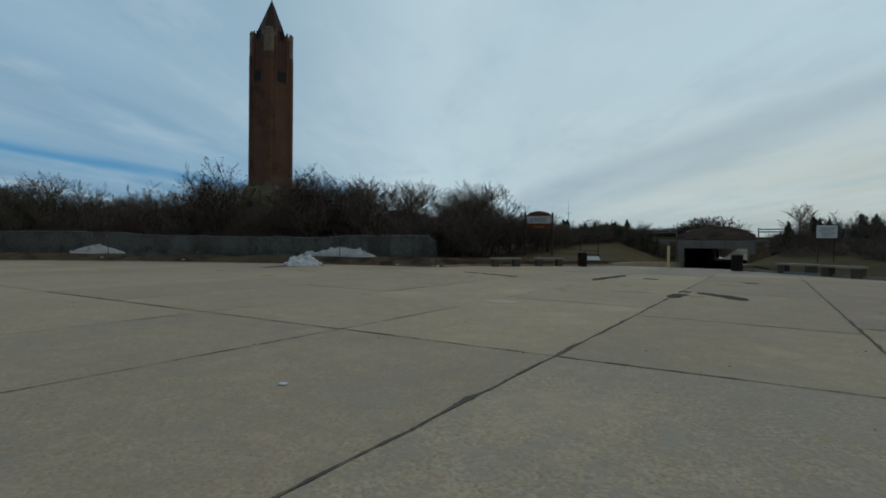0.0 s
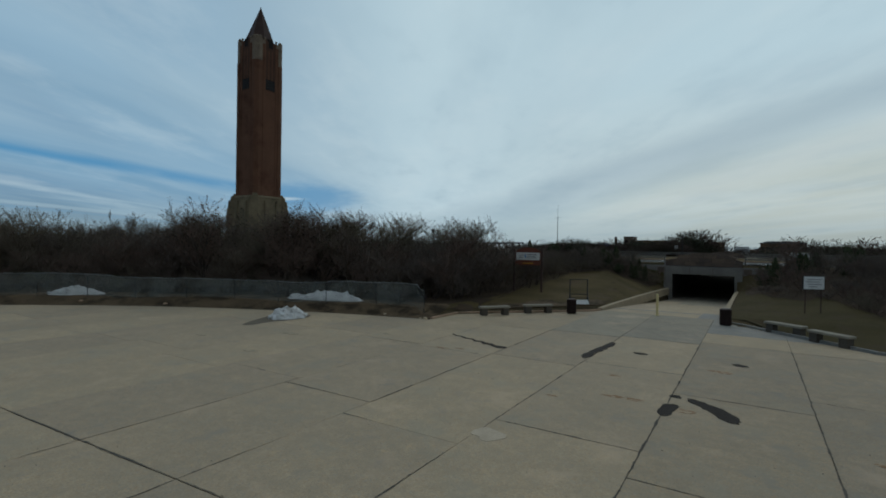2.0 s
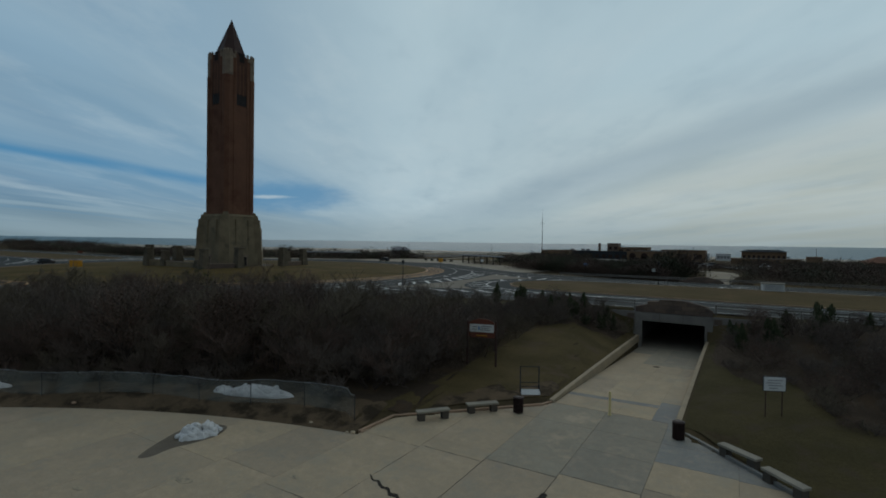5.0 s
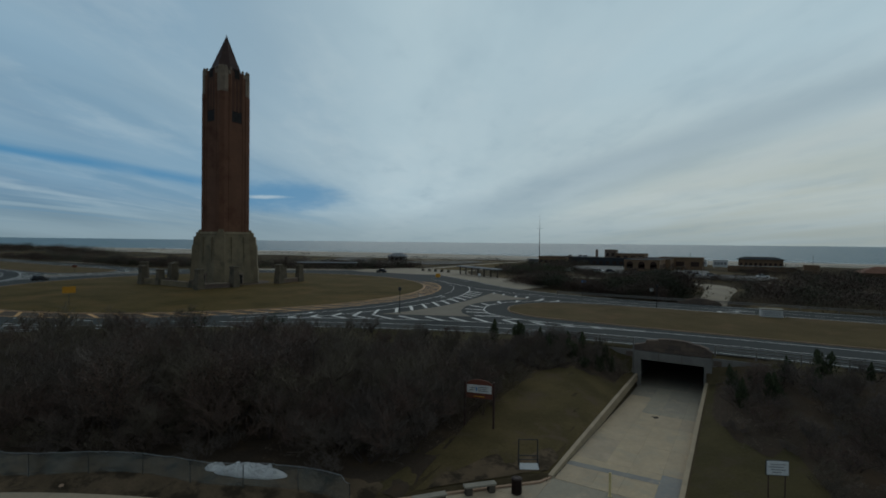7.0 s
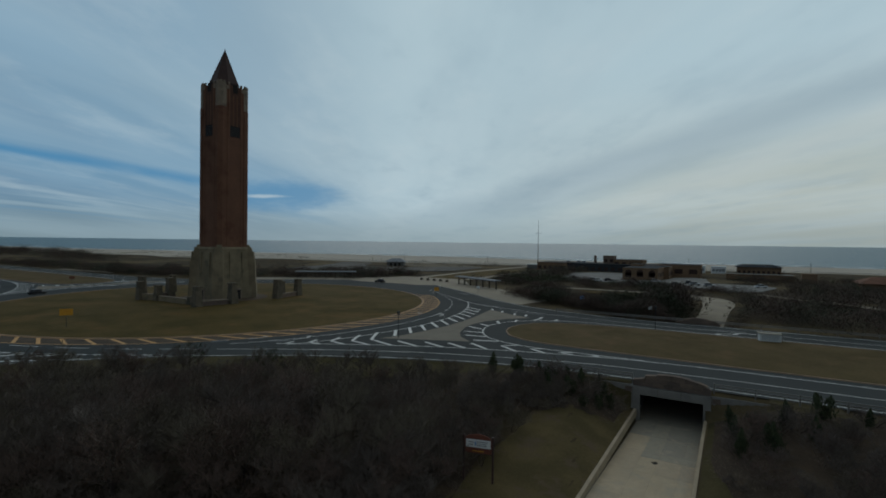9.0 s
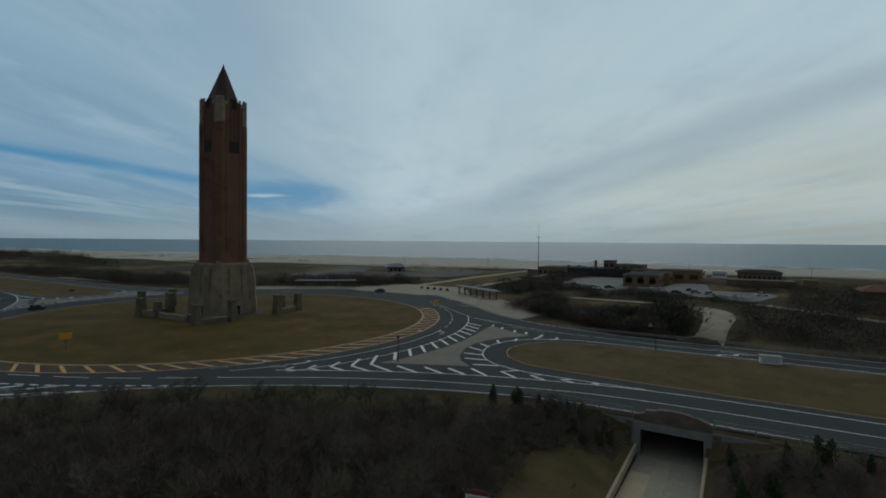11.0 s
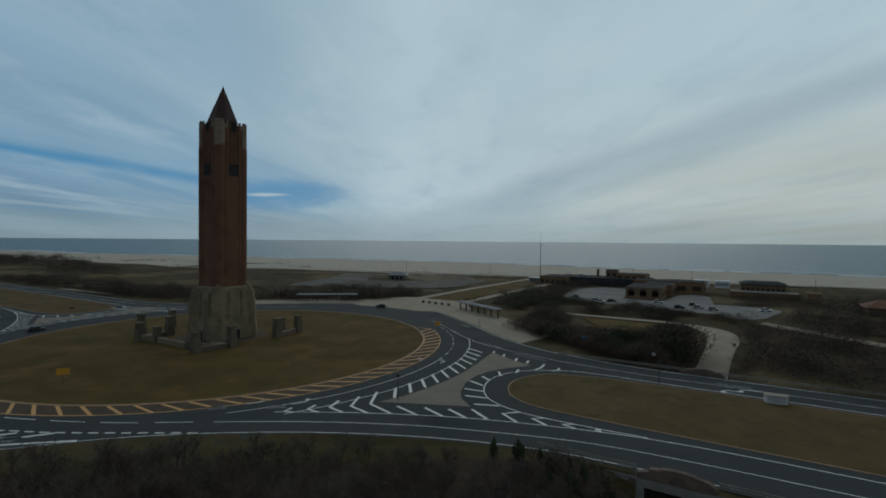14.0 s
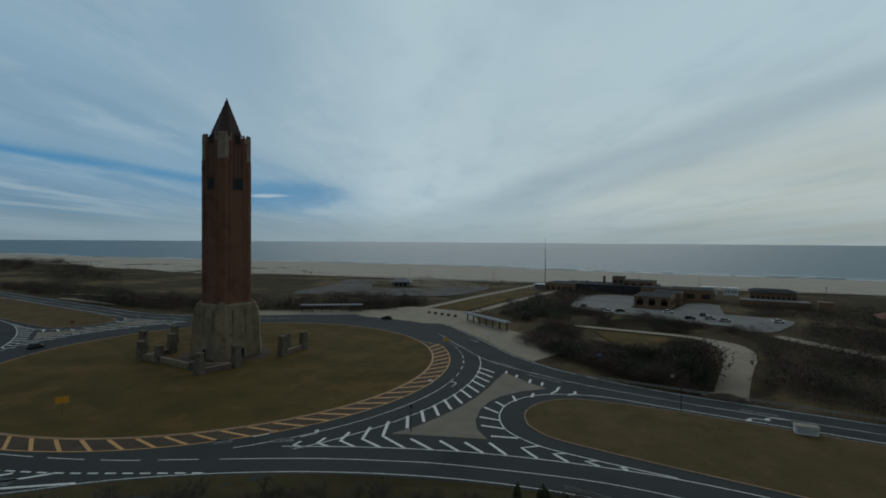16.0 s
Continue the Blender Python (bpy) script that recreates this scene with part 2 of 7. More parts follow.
M = dict(
    concrete=surface("slab_concrete", (0.442, 0.35, 0.233), (0.374, 0.308, 0.218), 0.35, 40, 0.9, 0.5, 0.006, c=(0.27, 0.24, 0.195), vary=0.07, spots=(0.56, 0.76, 0.9), speck=0.2),
    concrete_rough=surface("rough_aggregate_concrete", (0.425, 0.352, 0.242), (0.37, 0.315, 0.232), 0.6, 35, 0.9, 0.3, 0.005, c=(0.29, 0.265, 0.22), vary=0.04, spots=(0.52, 0.72, 2.2), speck=0.3),
    concrete_dull=surface("dull_slab_concrete", (0.385, 0.308, 0.208), (0.328, 0.272, 0.194), 0.35, 40, 0.9, 0.4, 0.005, c=(0.25, 0.225, 0.18), vary=0.06, spots=(0.52, 0.72, 0.9), speck=0.2),
    repair=surface("pale_repair_mortar", (0.50, 0.42, 0.32), (0.42, 0.355, 0.265), 2.0, 30, 0.9),
    concrete_pale=surface("pale_concrete", (0.475, 0.375, 0.247), (0.395, 0.32, 0.218), 0.4, 45, 0.9, 0.3, 0.006, vary=0.06, speck=0.2),
    concrete_grey=surface("grey_concrete", (0.315, 0.278, 0.208), (0.275, 0.248, 0.192), 0.5, 45, 0.85, 0.3, 0.006, vary=0.08, speck=0.2),
    concrete_blue=surface("blue_grey_concrete", (0.245, 0.245, 0.225), (0.225, 0.225, 0.21), 0.5, 45, 0.8, 0.3, 0.006, vary=0.05, speck=0.2),
    joint=surface("joint_filler", (0.12, 0.108, 0.09), (0.17, 0.15, 0.12), 0.8, 30, 0.95),
    tar=surface("asphalt_patch", (0.026, 0.022, 0.019), (0.038, 0.033, 0.029), 2.0, 60, 0.9, 0.8, 0.01),
    damp=surface("damp_concrete", (0.25, 0.215, 0.16), (0.31, 0.262, 0.19), 2.0, 40, 0.9, c=(0.36, 0.30, 0.21), spots=(0.42, 0.56, 4.0)),
    rust=surface("rust_stain", (0.25, 0.145, 0.075), (0.30, 0.205, 0.13), 3.0, 60, 0.9, c=(0.36, 0.29, 0.2), spots=(0.48, 0.6, 5.0)),
    seam=surface("tarred_seam", (0.070, 0.065, 0.058), (0.145, 0.13, 0.108), 1.5, 40, 0.95),
    turf=surface("olive_winter_turf", (0.110, 0.082, 0.038), (0.070, 0.056, 0.027), 0.22, 6.0, 0.95, 0.9, 0.05, c=(0.088, 0.064, 0.042), spots=(0.52, 0.68, 0.4), spec=0.03),
    darkturf=surface("dark_olive_turf", (0.076, 0.061, 0.028), (0.055, 0.047, 0.023), 0.25, 6.0, 0.95, 0.9, 0.05, c=(0.062, 0.049, 0.030), spots=(0.50, 0.66, 0.45), spec=0.03),
    dullwhite=surface("dull_white_panel", (0.60, 0.61, 0.59), (0.50, 0.51, 0.50), 3.0, 25, 0.7),
    undergrowth=surface("dark_undergrowth", (0.180, 0.132, 0.104), (0.140, 0.110, 0.090), 0.3, 6.0, 0.95, 0.3, 0.02, c=(0.066, 0.072, 0.042), spots=(0.52, 0.62, 0.25), island=0.4),
    wall=surface("wall_concrete", (0.225, 0.21, 0.19), (0.165, 0.155, 0.142), 0.7, 25, 0.9, 0.4, 0.01, c=(0.12, 0.115, 0.10)),
    coping=surface("tan_coping", (0.38, 0.305, 0.205), (0.30, 0.245, 0.17), 0.8, 25, 0.9, 0.4, 0.01),
    tunnel=surface("tunnel_concrete", (0.22, 0.22, 0.22), (0.16, 0.16, 0.165), 0.7, 25, 0.9),
    redstone=surface("brown_parapet_stone", (0.16, 0.115, 0.09), (0.11, 0.085, 0.07), 0.9, 18, 0.9, 0.5, 0.02, vary=0.15),
    asphalt=surface("road_asphalt", (0.043, 0.048, 0.048), (0.058, 0.062, 0.060), 0.12, 30, 0.9, 0.3, 0.006, c=(0.031, 0.036, 0.037), spots=(0.5, 0.7, 0.05), spec=0.05),
    paint=surface("white_road_paint", (0.74, 0.74, 0.69), (0.58, 0.58, 0.55), 1.2, 25, 0.7, 0.1, 0.003, c=(0.25, 0.25, 0.25), spots=(0.60, 0.8, 2.0)),
    wornpaint=surface("worn_grey_paint", (0.20, 0.205, 0.205), (0.13, 0.135, 0.135), 1.2, 25, 0.8, 0.1, 0.003, c=(0.055, 0.06, 0.06), spots=(0.42, 0.56, 1.6)),
    yellow=surface("yellow_road_paint", (0.62, 0.33, 0.11), (0.50, 0.29, 0.12), 1.2, 25, 0.7, 0.1, 0.003, c=(0.22, 0.15, 0.07), spots=(0.55, 0.75, 2.0)),
    island=surface("tan_island_pavement", (0.20, 0.175, 0.135), (0.17, 0.15, 0.12), 0.3, 20, 0.9),
    duneflat=surface("pale_dune_flat", (0.17, 0.14, 0.10), (0.12, 0.10, 0.07), 0.05, 2, 0.95, spec=0.03),
    brownband=surface("worn_brown_paving", (0.085, 0.060, 0.038), (0.065, 0.048, 0.034), 0.4, 20, 0.9),
    kerb=surface("kerb_stone", (0.42, 0.28, 0.19), (0.32, 0.225, 0.155), 0.8, 25, 0.9),
    grass=surface("winter_grass", (0.108, 0.074, 0.026), (0.070, 0.055, 0.021), 0.14, 3.0, 0.95, 0.9, 0.05, c=(0.118, 0.074, 0.028), spots=(0.48, 0.70, 0.15), spec=0.03),
    mediangrass=surface("brown_median_grass", (0.110, 0.079, 0.036), (0.080, 0.060, 0.028), 0.12, 3.0, 0.95, 0.9, 0.05, c=(0.112, 0.074, 0.038), spots=(0.48, 0.70, 0.2), spec=0.03),
    scrubland=surface("scrub_ground", (0.078, 0.058, 0.030), (0.044, 0.035, 0.022), 0.05, 2.0, 0.95, 0.8, 0.06, c=(0.115, 0.086, 0.044), spots=(0.50, 0.62, 0.022), spec=0.03),
    leaves=surface("leaf_litter", (0.066, 0.049, 0.035), (0.048, 0.037, 0.028), 0.3, 5.0, 0.95, 0.8, 0.04, c=(0.066, 0.046, 0.030), spots=(0.5, 0.68, 0.4), spec=0.02),
    dirt=surface("bare_dirt", (0.135, 0.096, 0.060), (0.09, 0.066, 0.042), 0.5, 9.0, 0.95, 0.8, 0.04, c=(0.035, 0.027, 0.018), spots=(0.45, 0.62, 0.6), spec=0.05),
    sand=surface("beach_sand", (0.40, 0.355, 0.285), (0.34, 0.305, 0.25), 0.06, 1.0, 0.95, 0.4, 0.05),
    sandwalk=surface("sandy_pavement", (0.30, 0.255, 0.185), (0.25, 0.215, 0.165), 0.15, 8.0, 0.95),
    brick=surface("tower_brick", (0.170, 0.084, 0.053), (0.135, 0.069, 0.046), 0.25, 6.0, 0.9, 0.5, 0.02, c=(0.085, 0.038, 0.024), spots=(0.5, 0.75, 0.12)),
    # near-black brown of the far windows and doors
    darkbrick=surface("dark_brown_fill", (0.055, 0.034, 0.027), (0.042, 0.028, 0.024), 0.5, 6.0, 0.9),
    # tower brick darkened in colour for the shade in the belfry bays
    slotbrick=surface("shaded_slot_brick", (0.100, 0.052, 0.036), (0.076, 0.042, 0.031), 0.5, 6.0, 0.9),
    stone=surface("tower_stone", (0.245, 0.195, 0.125), (0.155, 0.128, 0.085), 0.28, 5.0, 0.9, 0.6, 0.03, c=(0.115, 0.098, 0.068), spots=(0.5, 0.72, 0.4)),
    pylonstone=surface("pylon_stone", (0.16, 0.13, 0.092), (0.105, 0.088, 0.064), 0.35, 5.0, 0.9, 0.6, 0.03, c=(0.06, 0.055, 0.042), spots=(0.5, 0.66, 0.5)),
    capstone=surface("parapet_stone", (0.25, 0.20, 0.15), (0.19, 0.15, 0.115), 0.4, 5.0, 0.9, 0.5, 0.03, c=(0.12, 0.095, 0.075), spots=(0.5, 0.7, 0.6)),
    spire=surface("spire_copper_brown", (0.072, 0.042, 0.036), (0.052, 0.033, 0.029), 0.5, 8.0, 0.6, 0.3, 0.02),
    dark=surface("dark_opening", (0.02, 0.018, 0.018), (0.03, 0.026, 0.025), 1.0, 12.0, 0.9),
    bark=surface("bare_bark", (0.10, 0.075, 0.060), (0.075, 0.058, 0.048), 0.8, 9.0, 0.95, 0.5, 0.02, vary=0.3),
    palebark=surface("pale_bark", (0.165, 0.135, 0.108), (0.125, 0.105, 0.085), 0.8, 9.0, 0.95, 0.5, 0.02, vary=0.2),
    twig=surface("winter_twigs", (0.172, 0.124, 0.098), (0.134, 0.102, 0.085), 0.4, 6.0, 0.95, 0.3, 0.01, vary=0.3, hues=((0.215, 0.126, 0.092), (0.142, 0.130, 0.118), (0.132, 0.132, 0.084))),
    darkscrub=surface("dark_far_scrub", (0.082, 0.054, 0.043), (0.052, 0.040, 0.032), 0.12, 3.0, 0.95, 0.3, 0.02, c=(0.034, 0.040, 0.024), spots=(0.48, 0.60, 0.09), island=0.25),
    deadleaf=surface("clinging_dead_leaves", (0.062, 0.046, 0.030), (0.044, 0.036, 0.026), 1.0, 9.0, 0.9, 0.3, 0.01, island=0.3),
    needle=surface("cedar_needles", (0.040, 0.050, 0.026), (0.055, 0.062, 0.032), 0.8, 9.0, 0.9, 0.3, 0.02, island=0.3),
    snow=surface("old_snow", (0.74, 0.74, 0.73), (0.60, 0.61, 0.61), 1.5, 14.0, 0.7, 0.8, 0.04, c=(0.30, 0.30, 0.30), spots=(0.58, 0.72, 2.4)),
    foam=surface("sea_foam", (0.82, 0.85, 0.86), (0.62, 0.67, 0.69), 0.1, 0.8, 0.8),
    wet=surface("meltwater_stain", (0.125, 0.105, 0.08), (0.165, 0.14, 0.108), 1.0, 30, 0.85, 0.2, 0.004),
    bench=surface("bench_stone", (0.30, 0.275, 0.22), (0.24, 0.22, 0.18), 1.2, 35, 0.9, 0.4, 0.01),
    benchleg=surface("bench_leg_stone", (0.10, 0.085, 0.07), (0.075, 0.065, 0.055), 1.5, 25, 0.9),
    bin=surface("brown_bin_paint", (0.028, 0.016, 0.014), (0.02, 0.013, 0.012), 2.0, 30, 0.55),
    post=surface("faded_yellow_paint", (0.66, 0.53, 0.27), (0.56, 0.46, 0.25), 2.0, 30, 0.6),
    steel=surface("galvanised_steel", (0.30, 0.31, 0.32), (0.22, 0.23, 0.24), 2.0, 30, 0.5, metal=0.7),
    darksteel=surface("dark_metal", (0.04, 0.042, 0.045), (0.06, 0.06, 0.062), 2.0, 30, 0.6, metal=0.3),
    wood=surface("weathered_wood", (0.16, 0.125, 0.09), (0.11, 0.088, 0.066), 1.5, 25, 0.9),
    redboard=surface("red_brown_board", (0.16, 0.055, 0.035), (0.12, 0.045, 0.032), 1.5, 20, 0.7),
    white=surface("white_board", (0.66, 0.68, 0.68), (0.55, 0.57, 0.58), 1.0, 12, 0.6),
    ink=surface("dark_lettering", (0.06, 0.06, 0.07), (0.08, 0.08, 0.09), 2.0, 20, 0.7),
    orange=surface("orange_sign_face", (0.55, 0.27, 0.03), (0.48, 0.23, 0.03), 1.0, 15, 0.6),
    bluesign=surface("blue_sign_face", (0.12, 0.22, 0.42), (0.10, 0.19, 0.36), 1.0, 15, 0.6),
    roof=surface("grey_roof", (0.22, 0.23, 0.24), (0.17, 0.18, 0.19), 0.4, 6, 0.8),
    tanbrick=surface("tan_brick", (0.20, 0.125, 0.075), (0.15, 0.10, 0.063), 0.3, 4.0, 0.9, c=(0.08, 0.058, 0.043)),
    darkroof=surface("dark_roof", (0.048, 0.053, 0.056), (0.036, 0.039, 0.043), 0.3, 4, 0.92, spec=0.03),
    yard=surface("patched_service_yard", (0.105, 0.10, 0.09), (0.075, 0.07, 0.06), 0.05, 3, 0.9, c=(0.06, 0.047, 0.03), spots=(0.5, 0.62, 0.04)),
    lot=surface("worn_car_park", (0.19, 0.185, 0.17), (0.145, 0.145, 0.137), 0.08, 5, 0.9),
    water=None,
)


def sea_material():
    m = bpy.data.materials.new("grey_green_sea")
    m.use_nodes = True
    t = Nodes(m.node_tree)
    at = t.n("NewGeometry").outputs["Position"]
    far = t.n("Mapping", Vector=at, Scale=(0.004, 0.02, 0.01), Rotation=(0, 0, radians(8)))
    swell = t.noise(far, 6.0, 6.0, 0.65)
    chop = t.noise(t.n("Mapping", Vector=at, Scale=(0.05, 0.2, 0.1)), 3.0, 5.0, 0.7)
    col = t.mix(t.ramp(swell, 0.35, 0.7), (0.080, 0.148, 0.178), (0.108, 0.180, 0.206))
    bp = t.n("Bump", Strength=0.9, Distance=0.8, Height=t.math("ADD", chop, swell))
    sh = t.n("BsdfPrincipled", Roughness=0.42, Normal=bp.outputs[0])
    sh.inputs["IOR"].default_value = 1.33
    sh.inputs["Specular IOR Level"].default_value = 0.16
    t.put(sh.inputs["Base Color"], col)
    t.t.links.new(sh.outputs[0], t.n("OutputMaterial").inputs[0])
    return m


M["water"] = sea_material()


def mesh_cloth():
    """Translucent debris netting: woven threads with open gaps between."""
    m = bpy.data.materials.new("fence_netting")
    m.use_nodes = True
    t = Nodes(m.node_tree)
    at = t.n("NewGeometry").outputs["Position"]
    folds = t.noise(t.n("Mapping", Vector=at, Scale=(1.0, 1.0, 0.35)), 1.1, 4.0, 0.6)
    col = t.mix(folds, (0.13, 0.155, 0.148), (0.21, 0.235, 0.225))
    sh = t.n("BsdfPrincipled", Roughness=0.7)
    t.put(sh.inputs["Base Color"], col)
    ms = t.n("MixShader")
    t.put(ms.inputs[0], t.ramp(folds, 0.3, 0.7, 0.18, 0.40))
    t.t.links.new(t.n("BsdfTransparent").outputs[0], ms.inputs[1])
    t.t.links.new(sh.outputs[0], ms.inputs[2])
    t.t.links.new(ms.outputs[0], t.n("OutputMaterial").inputs[0])
    return m


M["netting"] = mesh_cloth()


# ---- mesh helpers ----
def box(bm, x0, x1, y0, y1, z0, z1, bevel=0.0, turn=None):
    made = bmesh.ops.create_cube(bm, size=1.0)["verts"]
    for v in made:
        v.co = Vector((x0 + (v.co.x + 0.5) * (x1 - x0), y0 + (v.co.y + 0.5) * (y1 - y0), z0 + (v.co.z + 0.5) * (z1 - z0)))
        if turn:
            v.co = turn @ v.co
    if bevel:
        es = {e for v in made for e in v.link_edges}
        bmesh.ops.bevel(bm, geom=list(es), offset=bevel, segments=1, affect="EDGES")
    return made


def prism(bm, pts, z0, z1, top=None):
    """A closed prism on the outline pts; top: another outline for the upper face."""
    lo = [bm.verts.new((x, y, z0)) for x, y in pts]
    hi = [bm.verts.new((x, y, z1)) for x, y in (top or pts)]
    n = len(pts)
    bm.faces.new(lo[::-1])
    bm.faces.new(hi)
    for i in range(n):
        bm.faces.new((lo[i], lo[(i + 1) % n], hi[(i + 1) % n], hi[i]))


def tube(bm, pts, radii, sides=6, cap=True):
    rings = []
    for i, p in enumerate(pts):
        a = Vector(pts[max(i - 1, 0)])
        b = Vector(pts[min(i + 1, len(pts) - 1)])
        d = (b - a).normalized()
        s = d.cross(Vector((0.31, 0.17, 0.93))).normalized()
        u = d.cross(s)
        rings.append([bm.verts.new(Vector(p) + radii[i] * (math.cos(k * math.tau / sides) * s + math.sin(k * math.tau / sides) * u)) for k in range(sides)])
    for r0, r1 in zip(rings, rings[1:]):
        for k in range(sides):
            bm.faces.new((r0[k], r0[(k + 1) % sides], r1[(k + 1) % sides], r1[k]))
    if cap:
        bm.faces.new(rings[0][::-1])
        bm.faces.new(rings[-1])


def link(name, bm, material, smooth=False):
    bmesh.ops.recalc_face_normals(bm, faces=bm.faces)
    me = bpy.data.meshes.new(name)
    bm.to_mesh(me)
    bm.free()
    me.materials.append(material)
    if smooth:
        for p in me.polygons:
            p.use_smooth = True
    return new(name, me)


def part(name, bm, material, parent, label="", smooth=False):
    ob = link(name, bm, material, smooth)
    ob.parent = parent
    if label:
        ob["label"] = label
    return ob


def piece(name, me, parent, at=None):
    ob = new(name, me)
    ob.parent = parent
    if at:
        ob.matrix_basis = at
    return ob


def thing(name, at, label, category, group="", kind=""):
    ob = new(name)
    ob.matrix_basis = at
    ob.empty_display_size = 0.2
    return tagged(ob, label, category, group, kind)


def flat_mesh(name, pts, z, material):
    """A flat sheet on an outline, as mesh data."""
    me = bpy.data.meshes.new(name)
    bm = bmesh.new()
    vs = [bm.verts.new((x, y, z)) for x, y in pts]
    f = bm.faces.new(vs)
    bm.normal_update()
    if f.normal.z < 0:
        f.normal_flip()
    if len(pts) > 4:
        bmesh.ops.triangulate(bm, faces=[f])
    bm.to_mesh(me)
    bm.free()
    me.materials.append(material)
    return me


def sheet(name, pts, z, material, label="", category="", kind="structure", parent=None):
    ob = new(name, flat_mesh(name, pts, z, material))
    if parent:
        ob.parent = parent
        return ob
    return tagged(ob, label, category, "", kind)


def smooth_line(pts, n=6, closed=False):
    """Catmull-Rom through the points."""
    out, m = [], len(pts)
    g = (lambda i: Vector(pts[i % m])) if closed else (lambda i: Vector(pts[max(0, min(m - 1, i))]))
    for i in range(m if closed else m - 1):
        a, b, c, d = g(i - 1), g(i), g(i + 1), g(i + 2)
        for k in range(n):
            t = k / n
            p = 0.5 * (2 * b + (c - a) * t + (2 * a - 5 * b + 4 * c - d) * t * t + (3 * b - a - 3 * c + d) * t ** 3)
            out.append((p.x, p.y))
    if not closed:
        out.append(tuple(pts[-1]))
    return out


def stroke_mesh(name, line, width, z, material, z1=None):
    """A ribbon along a line; with z1 a solid bar from z to z1."""
    vs, fs = [], []
    for i, p in enumerate(line):
        a, b = Vector(line[max(i - 1, 0)]), Vector(line[min(i + 1, len(line) - 1)])
        d = (b - a).normalized()
        nrm = Vector((-d.y, d.x)) * width / 2
        vs += [(p[0] + nrm.x, p[1] + nrm.y, z1 if z1 is not None else z), (p[0] - nrm.x, p[1] - nrm.y, z1 if z1 is not None else z)]
        if z1 is not None:
            vs += [(p[0] + nrm.x, p[1] + nrm.y, z), (p[0] - nrm.x, p[1] - nrm.y, z)]
    k = 4 if z1 is not None else 2
    for i in range(len(line) - 1):
        a, b = i * k, (i + 1) * k
        fs.append((a + 1, b + 1, b, a))
        if k == 4:
            fs += [(a, b, b + 2, a + 2), (a + 3, b + 3, b + 1, a + 1)]
    if k == 4:
        e = (len(line) - 1) * k
        fs += [(0, 2, 3, 1), (e + 1, e + 3, e + 2, e)]
    me = bpy.data.meshes.new(name)
    me.from_pydata(vs, [], fs)
    me.materials.append(material)
    return me


def arc(cx, cy, r, a0, a1, n=48):
    return [(cx + r * math.cos(radians(a0 + (a1 - a0) * i / n)), cy + r * math.sin(radians(a0 + (a1 - a0) * i / n))) for i in range(n + 1)]


def sm(a, b, x):
    t = max(0.0, min(1.0, (x - a) / (b - a)))
    return t * t * (3 - 2 * t)


# ---- the lie of the land ----
CX, CY = -114.1, 92.2                  # centre of the roundabout, under the tower
RX, RY = -113.3, 92.6                  # centre of the ring road's paint and lawn
ROAD = 2.6                             # level of the roads
PLAZA_C, PLAZA_R, PLAZA_R2 = (0.0, -28.0), 55.5, 59.0
PATH_A, PATH_B, PATH_HALF = 37.5, 69.5, 3.9


def path_level(y):
    return -1.95 * sm(0, 1, (y - PATH_A) / (PATH_B - PATH_A)) * 0.35 - 1.95 * 0.65 * max(0.0, min(1.0, (y - PATH_A) / (PATH_B - PATH_A)))


def wall_top(y):
    k = max(0.0, min(1.0, (y - PATH_A) / (PATH_B - PATH_A)))
    return 0.18 - 0.70 * k ** 1.3


def shore(x):
    return 608.0 - 150.0 * sm(-250, -1300, x) + 6.0 * math.sin(x * 0.013)


def in_plaza(x, y, grow=0.0):
    r = math.hypot(x, y + 28.0)
    if r < (PLAZA_R if x < 0 else PLAZA_R2) + grow:
        return True
    return 24 < y < 37.5 + grow and abs(x) < 10.3 + grow and abs(x) * 1.10 + y < 40.9 + grow * 1.4


def field_level(x, y):
    d = min(math.hypot(x - CX, y - CY) - 74.0, 68.5 - y)
    up = 0.25 + 2.2 * sm(24, 0.5, d)
    # gentle hump of turf beside the path
    up += 0.5 * math.exp(-((abs(x) - 11) / 5) ** 2 - ((y - 47) / 8) ** 2)
    return up


def ground_level(x, y):
    if in_plaza(x, y, -0.02):
        return -0.16
    if y < 36.0:
        r = math.hypot(x, y + 28.0) - (PLAZA_R if x < 0 else PLAZA_R2)
        z = -0.1 + (field_level(x, y) + 0.1) * sm(-0.5, 9.0, r)
        if x < -10:
            z = max(z, -0.1 + 0.5 * sm(0.0, 1.6, r))
        if abs(x) < 12 and y > 24:
            z = min(z, 0.06 + 0.14 * max(0.0, abs(x) * 1.10 + y - 40.9))
    elif y < 124:
        z = field_level(x, y)
    else:
        z = 2.5 - 0.6 * sm(124, 180, y) + 1.2 * (noise.noise((x * 0.012, y * 0.012, 3)) * sm(180, 260, y))
    if 34 < y <= PATH_B + 0.2 and abs(x) < 16:
        lim = wall_top(y) - 0.05 + 0.42 * max(0.0, (x - 4.2) if x > 0 else (-3.55 - x))
        z = min(z, lim) if y > PATH_A else min(z, max(0.04, lim))
        if -3.45 < x < PATH_HALF + 0.05:
            z = path_level(y) - 0.2
    if 122.5 < y < 175 and abs(x - 1.2) < 16:
        floor = -0.9 + 2.6 * sm(122, 172, y)
        z = min(z, floor + 0.45 * max(0.0, abs(x - 1.2) - 3.6))
    s = shore(x)
    if y > s - 240:
        z = z + (1.6 - z) * sm(s - 240, s - 150, y)
        z -= 2.9 * sm(s - 120, s + 25, y)
    return z


